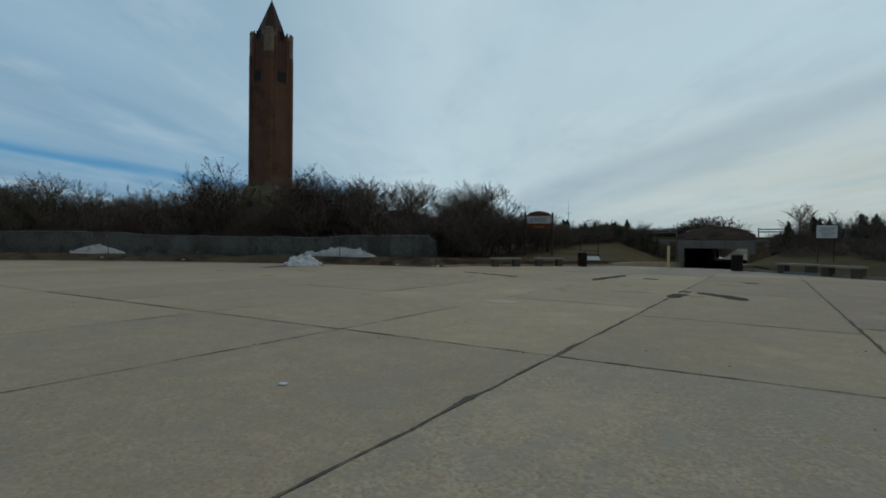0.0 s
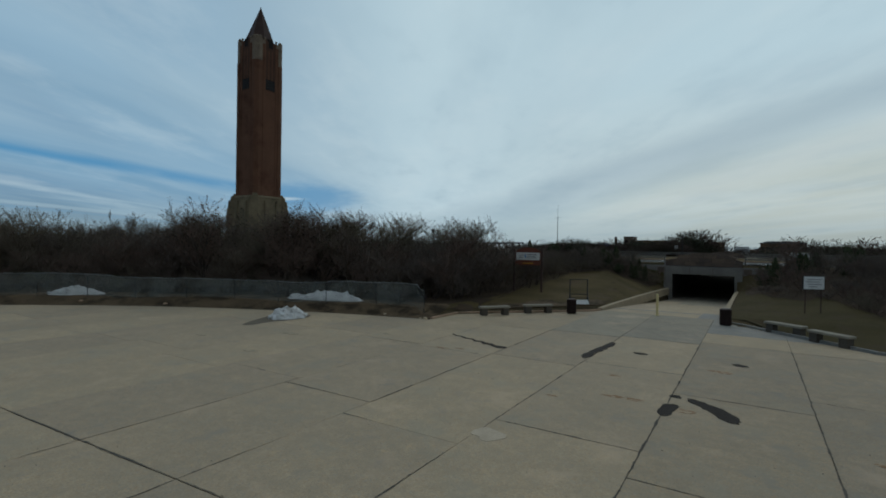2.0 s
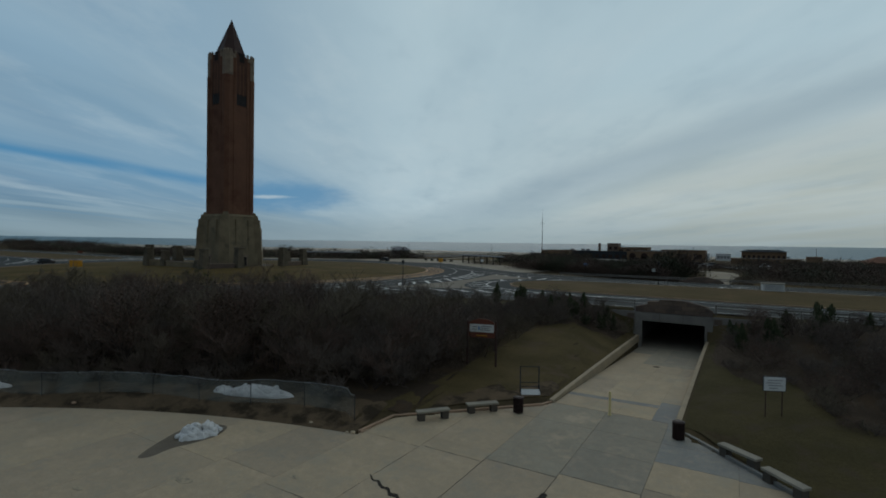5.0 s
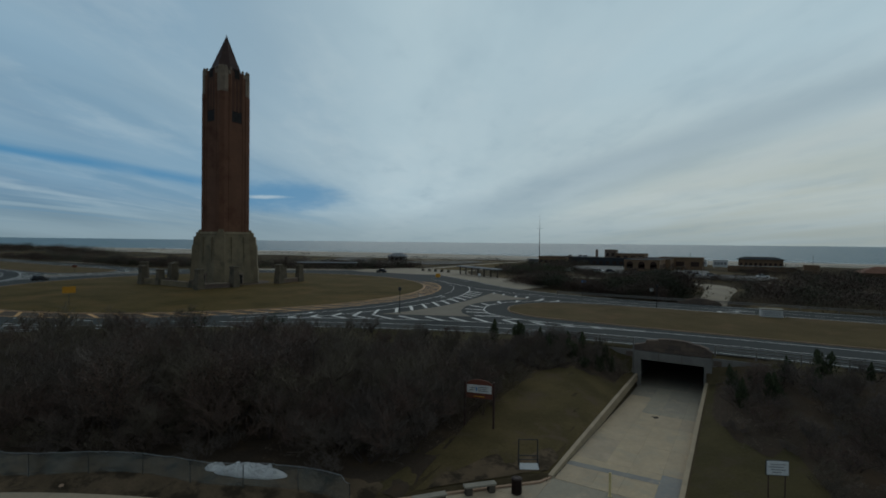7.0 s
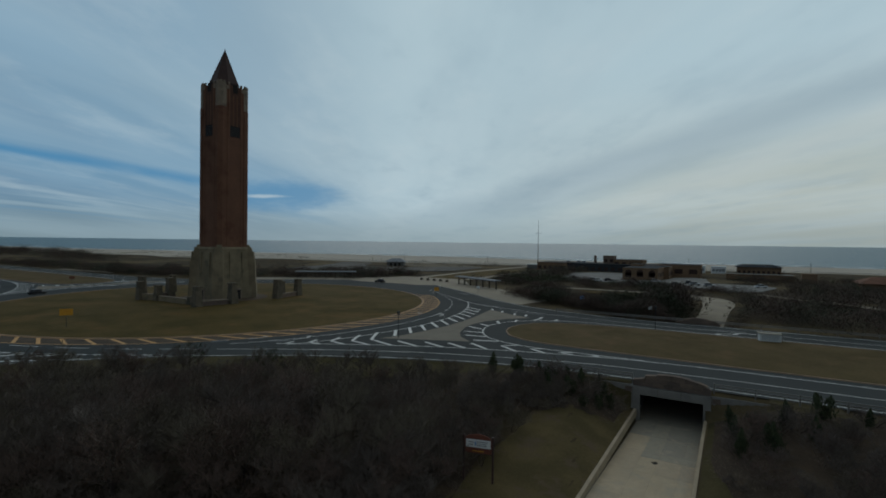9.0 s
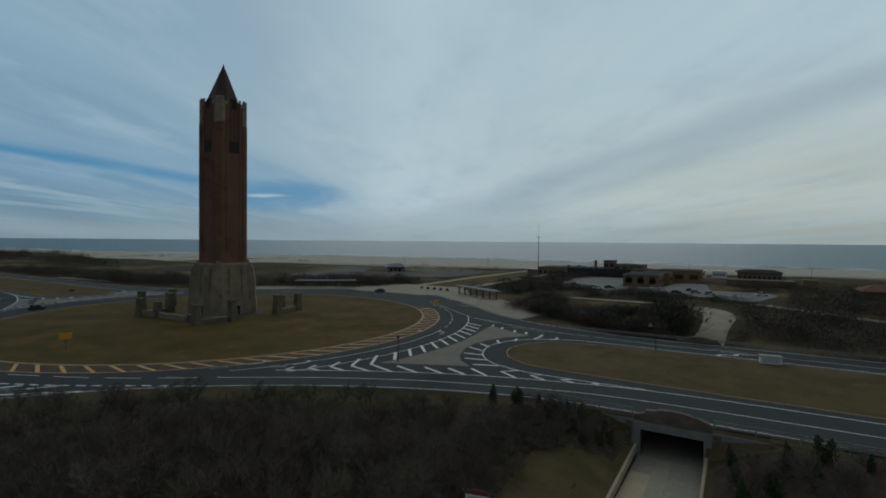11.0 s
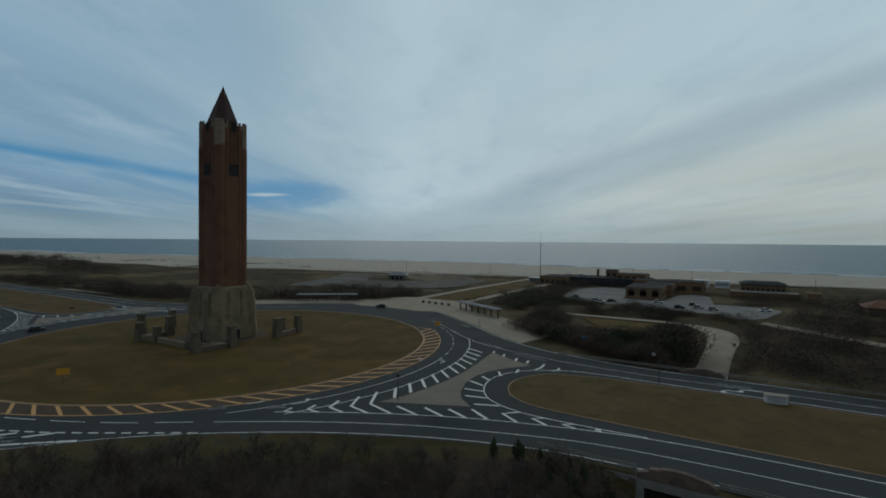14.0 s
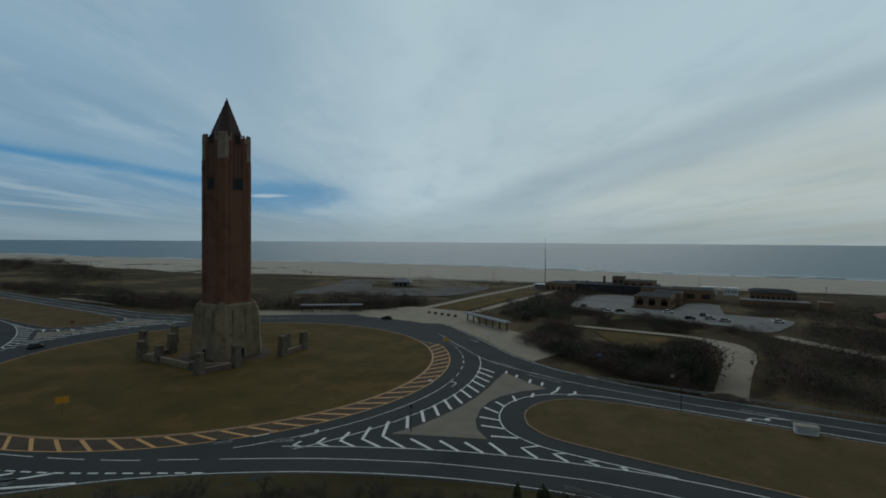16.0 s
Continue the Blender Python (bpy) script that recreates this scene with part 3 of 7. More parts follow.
def steps(*spans):
    out = []
    for a, b, d in spans:
        n = max(1, round((b - a) / d))
        out += [a + (b - a) * i / n for i in range(n)]
    return out + [spans[-1][1]]


def build_ground():
    xs = steps((-4800, -1300, 250), (-1300, -400, 45), (-400, -130, 15), (-130, -40, 5), (-40, -16, 1.6), (-16, -4.3, 0.9), (-4.3, -4.0, 0.3), (-4.0, -3.5, 0.5), (-3.5, -3.3, 0.2), (-3.3, 3.9, 0.9), (3.9, 4.0, 0.1), (4.0, 4.3, 0.3), (4.3, 16, 0.9), (16, 40, 1.6), (40, 130, 6), (130, 500, 30), (500, 4800, 250))
    ys = steps((-1500, -100, 100), (-100, 10, 8), (10, 69.5, 0.85), (69.5, 69.9, 0.4), (69.9, 122.5, 4.05), (122.5, 122.9, 0.4), (122.9, 180, 3), (180, 660, 10), (660, 900, 60))
    verts = [(x, y, ground_level(x, y)) for y in ys for x in xs]
    n = len(xs)
    faces = []
    for j in range(len(ys) - 1):
        for i in range(n - 1):
            if -4.05 < xs[i] and xs[i + 1] < 4.05  and ys[j] > 69.4 and ys[j + 1] < 122.95:
                continue                      # the underpass runs here
            faces.append((j * n + i, j * n + i + 1, (j + 1) * n + i + 1, (j + 1) * n + i))
    me = bpy.data.meshes.new("ground")
    me.from_pydata(verts, [], faces)
    me.materials.append(M["scrubland"])
    for p in me.polygons:
        p.use_smooth = True
    return tagged(new("ground", me), "brown winter scrubland and dune ground", "ground", "", "structure")


ground = build_ground()


def draped(name, x0, x1, nx, y_of, ny, material, lift, label, category):
    """A sheet that follows the land; y_of(x) gives its two long edges."""
    vs, fs = [], []
    for i in range(nx + 1):
        x = x0 + (x1 - x0) * i / nx
        a, b = y_of(x)
        for j in range(ny + 1):
            y = a + (b - a) * j / ny
            vs.append((x, y, ground_level(x, y) + lift))
    for i in range(nx):
        for j in range(ny):
            k = i * (ny + 1) + j
            fs.append((k, k + ny + 1, k + ny + 2, k + 1))
    me = bpy.data.meshes.new(name)
    me.from_pydata(vs, [], fs)
    me.materials.append(material)
    for p in me.polygons:
        p.use_smooth = True
    return tagged(new(name, me), label, category, "", "structure")


def beach_edge(x):
    y = float(np.interp(x, (-2600, -900, -680, -480, -300, -150, 0, 100, 700), (180, 272, 290, 285, 331, 363, 389, 402, 420)))
    return (y + 9 * noise.noise((x * 0.012, 0, 0)) + 5 * noise.noise((x * 0.05, 3, 0)), shore(x) + 40)


draped("beach", -2600, 700, 300, beach_edge, 14, M["sand"], 0.12, "wide pale sandy beach along the sea", "beach")

# sea, out to the horizon
bm = bmesh.new()
grid = []
for r, z in ((450, -0.95), (700, -0.95), (1500, -0.9), (3000, 9.0), (4850, 22.0)):
    row = []
    for k in range(61):
        a = radians(3 + 174 * k / 60)
        x, y = r * math.cos(a), r * math.sin(a)
        row.append(bm.verts.new((x, max(y, 250 if x > 0 else 150), z if y > 150 else -0.95)))
    grid.append(row)
for r0, r1 in zip(grid, grid[1:]):
    for k in range(len(r0) - 1):
        bm.faces.new((r0[k], r0[k + 1], r1[k + 1], r1[k]))
tagged(link("water", bm, M["water"]), "grey-green open sea reaching the horizon", "sea", "", "structure")
# breakers along the shore
rng = random.Random(4)
surf = tagged(new("surf"), "broken white line of surf on the shore", "surf", "", "structure")
for k in range(46):
    x = -1500 + k * 46 + rng.uniform(-12, 12)
    L = rng.uniform(22, 46)
    for row in range(2):
        off = 9 + row * rng.uniform(22, 40)
        if row and rng.random() < 0.5:
            continue
        line = [(x + (i / 6 - 0.5) * L * 2, shore(x + (i / 6 - 0.5) * L * 2) + off + rng.uniform(-1.5, 1.5)) for i in range(7)]
        ob = new("breaker", stroke_mesh("breaker", line, rng.uniform(7, 12) if row == 0 else rng.uniform(3, 6), -0.95, M["foam"], -0.75))
        ob.parent = surf


# ---- plaza of cast slabs ----
def clip(poly, nx, ny, d):
    """Keeps the part of an outline where nx*x + ny*y <= d."""
    out = []
    for i, p in enumerate(poly):
        q = poly[(i + 1) % len(poly)]
        a, b = nx * p[0] + ny * p[1] - d, nx * q[0] + ny * q[1] - d
        if a <= 0:
            out.append(p)
        if (a < 0 < b) or (b < 0 < a):
            t = a / (a - b)
            out.append((p[0] + (q[0] - p[0]) * t, p[1] + (q[1] - p[1]) * t))
    return out


def area(p):
    return 0.5 * sum(a[0] * b[1] - b[0] * a[1] for a, b in zip(p, p[1:] + p[:1]))


left_arc = [p for p in arc(*PLAZA_C, PLAZA_R, 180, 100.8, 40)]
right_arc = [p for p in arc(*PLAZA_C, PLAZA_R2, 80.2, 0, 40)]
outline = left_arc + [(-10.3, 29.6), (-3.7, 36.4), (-3.3, 37.5), (3.95, 37.5), (4.1, 36.4)] + right_arc + arc(*PLAZA_C, PLAZA_R2, 0, -180, 40)[1:]
if area(outline) < 0:
    outline = outline[::-1]
bm = bmesh.new()
prism(bm, outline, -0.14, -0.035)
bmesh.ops.triangulate(bm, faces=[f for f in bm.faces if len(f.verts) > 4])
plaza = tagged(link("plaza", bm, M["joint"]), "broad plaza of weathered exposed-aggregate concrete slabs", "plaza", "", "structure")

COLS = [0.1 + 3.45 * k for k in range(-16, 17)]
CUTS = {0: (13.9, 21.5, 28.0, 31.4), 1: (12.5, 19.0, 28.6, 31.7), 2: (13.2, 20.4, 28.4, 31.6), -1: (12.05, 20.6, 27.6), -2: (13.1, 20.2, 27.2), -3: (13.6, 20.4, 27.0)}


def slab_rows(k, x):
    base = CUTS.get(k, (13.4 + 0.5 * math.sin(k * 2.1), 20.6 + 0.4 * math.sin(k * 1.3), 27.6))
    j1 = 7.93 + 0.058 * x
    return [j1 - 50.4, j1 - 43.2, j1 - 36, j1 - 28.8, j1 - 21.6, j1 - 14.4, j1 - 7.2, j1, *base, 34.2, 44.0]


def slab_material(cx, cy):
    if -10.4 < cx < -2.6 and 27.0 < cy < 35:
        return M["concrete_pale"]
    if 4.2 < cx < 10.5 and 28.3 < cy < 31.0:
        return M["concrete_pale"]
    if 3.6 < cx < 9 and cy > 31:
        return M["concrete_blue"]
    if -4 < cx < 5 and cy > 27:
        return M["concrete_grey"]
    if 3.5 < cx < 11 and cy < 8:
        return M["concrete_rough"]
    if 3.5 < cx < 18 and 8 < cy < 28.2:
        return M["concrete_dull"]
    return M["concrete"]


def add_slab(poly, z, material, parent, lift=0.0):
    """One slab: slightly chamfered block on an outline, its edges a little broken."""
    rough = []
    for p, q in zip(poly, poly[1:] + poly[:1]):
        n = max(1, round(math.dist(p, q) / 0.75))
        for i in range(n):
            x, y = p[0] + (q[0] - p[0]) * i / n, p[1] + (q[1] - p[1]) * i / n
            if i:
                x += 0.016 * noise.noise((x * 3, y * 3, 1.5))
                y += 0.016 * noise.noise((x * 3, y * 3, 7.5))
            rough.append((x, y))
    poly = rough
    c = (sum(p[0] for p in poly) / len(poly), sum(p[1] for p in poly) / len(poly))
    inner = []
    for p in poly:
        d = Vector((c[0] - p[0], c[1] - p[1]))
        d = d.normalized() * 0.018 if d.length > 0.05 else d * 0
        inner.append((p[0] + d.x, p[1] + d.y))
    bm = bmesh.new()
    n = len(poly)
    lo = [bm.verts.new((x, y, -0.03)) for x, y in poly]
    mid = [bm.verts.new((x, y, z - 0.008)) for x, y in poly]
    hi = [bm.verts.new((x, y, z)) for x, y in inner]
    bm.faces.new(hi)
    for i in range(n):
        j = (i + 1) % n
        bm.faces.new((lo[i], lo[j], mid[j], mid[i]))
        bm.faces.new((mid[i], mid[j], hi[j], hi[i]))
    me = bpy.data.meshes.new("slab")
    bmesh.ops.triangulate(bm, faces=[f for f in bm.faces if len(f.verts) > 4])
    bm.to_mesh(me)
    bm.free()
    me.materials.append(material)
    piece("slab", me, parent)


def cut_plaza():
    rnd = random.Random(11)
    for k in range(len(COLS) - 1):
        x0, x1 = COLS[k], COLS[k + 1]
        col = k - 16
        rows = slab_rows(col, (x0 + x1) / 2)
        gl = gr = 0.005 if abs(col) < 4 else 0.003
        strip = clip(clip(outline, -1, 0, -(x0 + gl)), 1, 0, x1 - gr)
        if len(strip) < 3:
            continue
        for r in range(len(rows) - 1):
            y0, y1 = rows[r], rows[r + 1]
            g0 = 0.010 if r == 7 else (0.004 if abs(col) < 4 else 0.003)
            g1 = 0.010 if r == 6 else (0.004 if abs(col) < 4 else 0.003)
            tilt = 0.058 if r in (6, 7) else 0.0
            xm = (x0 + x1) / 2
            cell = clip(strip, tilt if r == 7 else 0, -1, (tilt * xm if r == 7 else 0) - (y0 + g0))
            cell = clip(cell, -tilt if r == 6 else 0, 1, (-tilt * xm if r == 6 else 0) + (y1 - g1))
            if len(cell) < 3 or abs(area(cell)) < 0.15:
                continue
            cx, cy = sum(p[0] for p in cell) / len(cell), sum(p[1] for p in cell) / len(cell)
            add_slab(cell, rnd.uniform(-0.004, 0.004), slab_material(cx, cy), plaza)


cut_plaza()


def seam(x0, y0, x1, y1, width, seed, gappy=0.0):
    """Tar run into a joint: an uneven ribbon, broken where the sealing is worn away."""
    n = max(4, round(math.dist((x0, y0), (x1, y1)) / 0.05))
    dx, dy = (x1 - x0) / math.dist((x0, y0), (x1, y1)), (y1 - y0) / math.dist((x0, y0), (x1, y1))
    vs, fs, run = [], [], False
    for i in range(n + 1):
        x, y = x0 + (x1 - x0) * i / n, y0 + (y1 - y0) * i / n
        k = noise.noise((x * 1.1, y * 1.1, seed)) + 0.5 * noise.noise((x * 4.5, y * 4.5, seed + 3)) + 0.7 * noise.noise((x * 15, y * 15, seed + 4))
        w = 0.8 * width * (0.22 + 1.25 * max(0.0, k + 0.25)) / 2
        o = 0.03 * noise.noise((x * 2.2, y * 2.2, seed + 8))
        if noise.noise((x * 0.45, y * 0.45, seed + 5)) < gappy - 0.5:
            run = False
            continue
        px_, py_ = x - dy * o, y + dx * o
        vs += [(px_ - dy * w, py_ + dx * w, 0.008), (px_ + dy * w, py_ - dx * w, 0.008)]
        m = len(vs)
        if run:
            fs.append((m - 4, m - 3, m - 1, m - 2))
        run = True
    me = bpy.data.meshes.new("seam")
    me.from_pydata(vs, [], fs)
    me.materials.append(M["seam"])
    ob = new("seam", me)
    ob.parent = plaza


seam(3.55, -2, 3.55, 28, 0.068, 1, 0.05)
seam(7.0, -2, 7.0, 29, 0.06, 2, 0.1)
seam(0.1, 2, 0.1, 30, 0.042, 3, 0.2)
seam(-3.35, 0, -3.35, 28, 0.045, 4, 0.2)
seam(-6.8, 0, -6.8, 26, 0.024, 14, 0.35)
seam(-32, 7.93 - 0.058 * 32, 14, 7.93 + 0.058 * 14, 0.055, 5, 0.0)
for k, col in ((0, 0), (1, 1), (2, 2), (-1, -1), (-2, -2), (-3, -3)):
    for y in CUTS[col][:3]:
        seam(COLS[col + 16], y, COLS[col + 17], y, 0.052, 6 + k + y, 0.15)

# the path down to the underpass: slabs between low sloping walls
path = tagged(new("path"), "sloping concrete path leading down to an underpass", "path", "", "structure")
PATH_ROWS = [37.53, 40.3, 42.2, 47.5, 53.5, 57.6, 59.4, 64.6, 69.8]
PATH_COLS = [-3.2, -1.0, 0.6, 2.6, 3.87]


def path_slab(x0, x1, y0, y1, material):
    bm = bmesh.new()
    q = [(x0 + 0.004, y0 + 0.006), (x1 - 0.004, y0 + 0.006), (x1 - 0.004, y1 - 0.006), (x0 + 0.004, y1 - 0.006)]
    hi = [bm.verts.new((x, y, path_level(y))) for x, y in q]
    lo = [bm.verts.new((x, y, path_level(y) - 0.1)) for x, y in q]
    bm.faces.new(hi)
    for i in range(4):
        bm.faces.new((lo[i], lo[(i + 1) % 4], hi[(i + 1) % 4], hi[i]))
    me = bpy.data.meshes.new("slab")
    bm.to_mesh(me)
    bm.free()
    me.materials.append(material)
    piece("slab", me, path)


for r in range(len(PATH_ROWS) - 1):
    for k in range(len(PATH_COLS) - 1):
        y0, y1 = PATH_ROWS[r], PATH_ROWS[r + 1]
        mat = M["concrete_pale"]
        if r in (0, 1) and k == 3:
            mat = M["concrete_blue"]
        elif r == 1:
            mat = M["concrete_pale"]
        elif r == 2 and k == 0:
            mat = M["concrete"]
        elif (r >= 5 and k >= 1) or r == 7:
            mat = M["concrete_grey"]
        elif r >= 3 and k == 3:
            mat = M["concrete"]
        path_slab(PATH_COLS[k], PATH_COLS[k + 1], y0, y1, mat)
bm = bmesh.new()
for y0, y1 in zip(PATH_ROWS, PATH_ROWS[1:]):
    vs = [bm.verts.new((x, y, path_level(y) - 0.06)) for x, y in ((-3.3, y0), (3.9, y0), (3.9, y1), (-3.3, y1))]
    bm.faces.new(vs)
part("bedding", bm, M["joint"], path)
bm = bmesh.new()
for x0, x1 in ((-3.2, 2.58),):
    q = [(x0, 40.2), (x1, 40.45), (x1, 41.2), (x0, 40.95)]
    bm.faces.new([bm.verts.new((x, y, path_level(y) + 0.008)) for x, y in q])
part("drain_strip", bm, M["concrete_blue"], path, "darker cross strip in the path")

for pts, z, mat, name, lab in (([(-2.1, 55.6), (-0.2, 55.0), (-0.6, 54.0), (-1.9, 54.3)], 0.006, "concrete_pale", "pale_spot", "paler repaired spot in the path"), ([(0.0, 56.6), (0.45, 57.0), (0.75, 56.5), (0.4, 56.1)], 0.012, "tar", "drain_cover", "small dark drain cover in the path")):
    bm = bmesh.new()
    bm.faces.new([bm.verts.new((x, y, path_level(y) + z)) for x, y in pts])
    part(name, bm, M[mat], path, lab)


def sloping_wall(side):
    ob = tagged(new("path_wall"), "low tan concrete wall beside the sloping path", "wall", "", "structure")
    line = [((4.06 if side > 0 else -3.4), y) for y in steps((37.4, 69.6, 3.2))]
    bm = bmesh.new()
    rows = []
    for x, y in line:
        t = wall_top(y)
        rows.append([bm.verts.new((x + dx, y, z)) for dx, z in ((-0.2, path_level(y) - 0.5), (-0.2, t - 0.03), (-0.17, t), (0.1, t), (0.13, t - 0.03), (0.13, t - 0.8))])
    for a, b in zip(rows, rows[1:]):
        for i in range(5):
            bm.faces.new((a[i], b[i], b[i + 1], a[i + 1]))
    bm.faces.new(rows[0])
    bm.faces.new(rows[-1][::-1])
    part("wall_body", bm, M["coping"], ob)
    return ob


for s in (-1, 1):
    sloping_wall(s)


# ---- underpass ----
def arch_top(x):
    """Curved top of the parapet over the mouth."""
    return 2.78 + 1.15 * max(0.0, 1 - ((x - 0.4) / 4.2) ** 2) ** 0.65


def underpass():
    ob = tagged(new("underpass"), "dark concrete underpass with a brown stone parapet above its mouth", "underpass", "", "structure")
    bm = bmesh.new()          # side walls and floor of the bore
    box(bm, -4.05, -3.55, 69.9, 122.5, -2.6, 1.35)
    part("bore_wall", bm, M["tunnel"], ob)
    bm = bmesh.new()
    box(bm, 3.85, 4.35, 69.9, 122.5, -2.6, 1.35)
    part("bore_wall", bm, M["tunnel"], ob)
    bm = bmesh.new()
    vs = [bm.verts.new(p) for p in ((-3.55, 69.55, -1.99), (3.85, 69.55, -1.99), (3.85, 100, -1.99), (-3.55, 100, -1.99))]
    v2 = [bm.verts.new(p) for p in ((3.85, 122.9, -0.95), (-3.55, 122.9, -0.95))]
    bm.faces.new(vs)
    bm.faces.new((vs[3], vs[2], v2[0], v2[1]))
    part("bore_floor", bm, M["concrete_grey"], ob)
    bm = bmesh.new()
    box(bm, -4.05, 4.35, 69.9, 122.5, 1.25, 2.35)
    part("bore_ceiling", bm, M["tunnel"], ob)
    for y0, y1, flip in ((69.65, 70.2, 1), (122.45, 123.0, -1)):
        bm = bmesh.new()      # piers and lintel of the mouth
        box(bm, -3.75, -2.95, y0, y1, -2.6, 2.25, 0.03)
        part("pier", bm, M["wall"], ob)
        bm = bmesh.new()
        box(bm, 3.75, 4.55, y0, y1, -2.6, 2.25, 0.03)
        part("pier", bm, M["wall"], ob)
        bm = bmesh.new()
        box(bm, -2.97, 3.77, y0 + 0.02, y1, 1.22, 2.2, 0.03)
        part("lintel", bm, M["wall"], ob, "grey concrete lintel")
        for x in (-1.0, 1.5):
            bm = bmesh.new()
            box(bm, x - 0.04, x + 0.04, y0 - 0.02 * flip, y0 + 0.04, 1.25, 2.15)
            part("lintel_joint", bm, M["joint"], ob)
        # wing walls with their retained bank
        for x0, x1 in ((-9.5, -3.77), (4.57, 10.5)):
            bm = bmesh.new()
            box(bm, x0, x1, y0 + 0.1, y1, -0.9, 2.3, 0.03)
            part("wing_wall", bm, M["wall"], ob)
            bm = bmesh.new()
            xa = x1 - 0.9 if x1 < 0 else x0 + 0.1
            box(bm, xa, xa + 0.8, y0 + 0.04, y1 - 0.02, 1.45, 2.05, 0.02)
            part("plaque", bm, M["redstone"], ob, "reddish stone block set in the wing wall")
        # curved parapet of long stones, in courses
        rnd = random.Random(3)
        for c in range(4):
            z0 = 2.28 + c * 0.48
            x = -3.75
            while x < 4.5:
                w = min(rnd.uniform(0.9, 1.5), 4.55 - x)
                if w < 0.2:
                    break
                if arch_top(x + w / 2) - z0 > 0.08:
                    bm = bmesh.new()
                    j = rnd.uniform(-0.025, 0.025)
                    box(bm, x + 0.01, x + w - 0.01, y0 + 0.06 + j, y1 + 0.25 + j, z0, z0 + 0.47, 0.03)
                    for v in bm.verts:
                        if v.co.z > z0 + 0.2:
                            v.co.z = max(z0 + 0.02, min(v.co.z, arch_top(v.co.x)))
                    part("parapet_stone", bm, M["redstone"], ob)
                x += w
    return ob


underpass()
# sandy walk that climbs from the far mouth
walk_line = smooth_line([(1.4, 123.0), (1.6, 140), (2.6, 155), (3.3, 168), (2.2, 180), (-3, 189.0), (-13, 194), (-28, 194.5), (-50, 194.5)], 6)
vs, fs = [], []
for i, p in enumerate(walk_line):
    a, b = Vector(walk_line[max(i - 1, 0)]), Vector(walk_line[min(i + 1, len(walk_line) - 1)])
    d = (b - a).normalized()
    w = 3.4 + 0.9 * sm(150, 178, p[1]) - 2.2 * sm(185, 194, p[1])
    for s in (-1, -0.33, 0.33, 1):
        q = (p[0] - d.y * w * s, p[1] + d.x * w * s)
        vs.append((*q, ground_level(*q) + 0.12 + 0.2 * sm(165, 180, p[1])))
for i in range(len(walk_line) - 1):
    for j in range(3):
        k = i * 4 + j
        fs.append((k + 1, k, k + 4, k + 5))
me = bpy.data.meshes.new("sandy_walk")
me.from_pydata(vs, [], fs)
me.materials.append(M["sandwalk"])
tagged(new("sandy_walk", me), "pale sandy walkway climbing from the underpass", "walkway", "", "structure")


# ---- roads ----
def mirror(pts):
    return [(2 * CX - x, y) for x, y in pts]


north_edge = smooth_line([(-110, -4), (-96, 12), (-84, 24), (-74.8, 33.5), (-66.9, 42.5), (-56.2, 51.4), (-43.6, 59.5), (-29.8, 66.0), (-16.1, 70.2), (-4, 71.4), (10, 71.8), (60, 72.4), (200, 73)], 5)
far_edge = smooth_line([(-92, 168), (-78, 158), (-66, 148.5), (-52, 136.5), (-37.9, 128.2), (-24.6, 124.0), (-13.3, 122.0), (0, 121.5), (60, 121.4), (200, 121.4)], 5)
right_road = [(x, y - 0.9) for x, y in north_edge] + [(900, 72), (900, 122.6)] + [(x, y + 1.0) for x, y in far_edge][::-1] + [(CX, 160), (CX - 10, 40)]
road = tagged(new("road", flat_mesh("road", arc(CX, CY, 74.5, 0, 360, 120)[:-1], ROAD, M["asphalt"])), "dark asphalt roundabout with painted lanes", "road", "", "structure")
sheet("carriageway", right_road, ROAD + 0.005, M["asphalt"], "dark asphalt dual carriageway joining the roundabout", "road")
sheet("carriageway", mirror(right_road)[::-1], ROAD + 0.010, M["asphalt"], "dark asphalt dual carriageway joining the roundabout", "road")

MARK = ROAD + 0.022


def mark(name, line, width=0.16, material="paint"):
    ob = new(name, stroke_mesh(name, line, width, MARK, M[material]))
    ob.parent = road
    return ob


def dashes(line, width, on, gap, material="paint"):
    """Breaks a line into painted dashes."""
    acc, run, cur = 0.0, [], True
    run = [line[0]]
    for a, b in zip(line, line[1:]):
        L = math.dist(a, b)
        pos = 0.0
        while True:
            need = (on if cur else gap) - acc
            if L - pos < need:
                acc += L - pos
                run.append(b)
                break
            pos += need
            p = (a[0] + (b[0] - a[0]) * pos / L, a[1] + (b[1] - a[1]) * pos / L)
            run.append(p)
            if cur and len(run) > 1:
                mark("lane_dash", run, width, material)
            run, cur, acc = [p], not cur, 0.0


lane_mid = smooth_line([(-100, 34), (-92, 36.7), (-85.4, 39.3), (-78.6, 42.4), (-71.3, 46.4), (-65.2, 50.5), (-53.4, 58.3), (-46.3, 62.5), (-39.1, 66.2), (-31.9, 69.4), (-17.2, 74.2), (-8, 76.1), (4, 76.9), (20, 77.2), (60, 77.5), (160, 77.6)], 5)
gore_lo = smooth_line([(-56.6, 61.2), (-45, 68.0), (-34, 73.3), (-26, 76.3), (-18.4, 78.6), (-11.1, 80.4), (-4.2, 81.6), (5.2, 82.3), (20, 82.5), (60, 82.5), (160, 82.5)], 5)
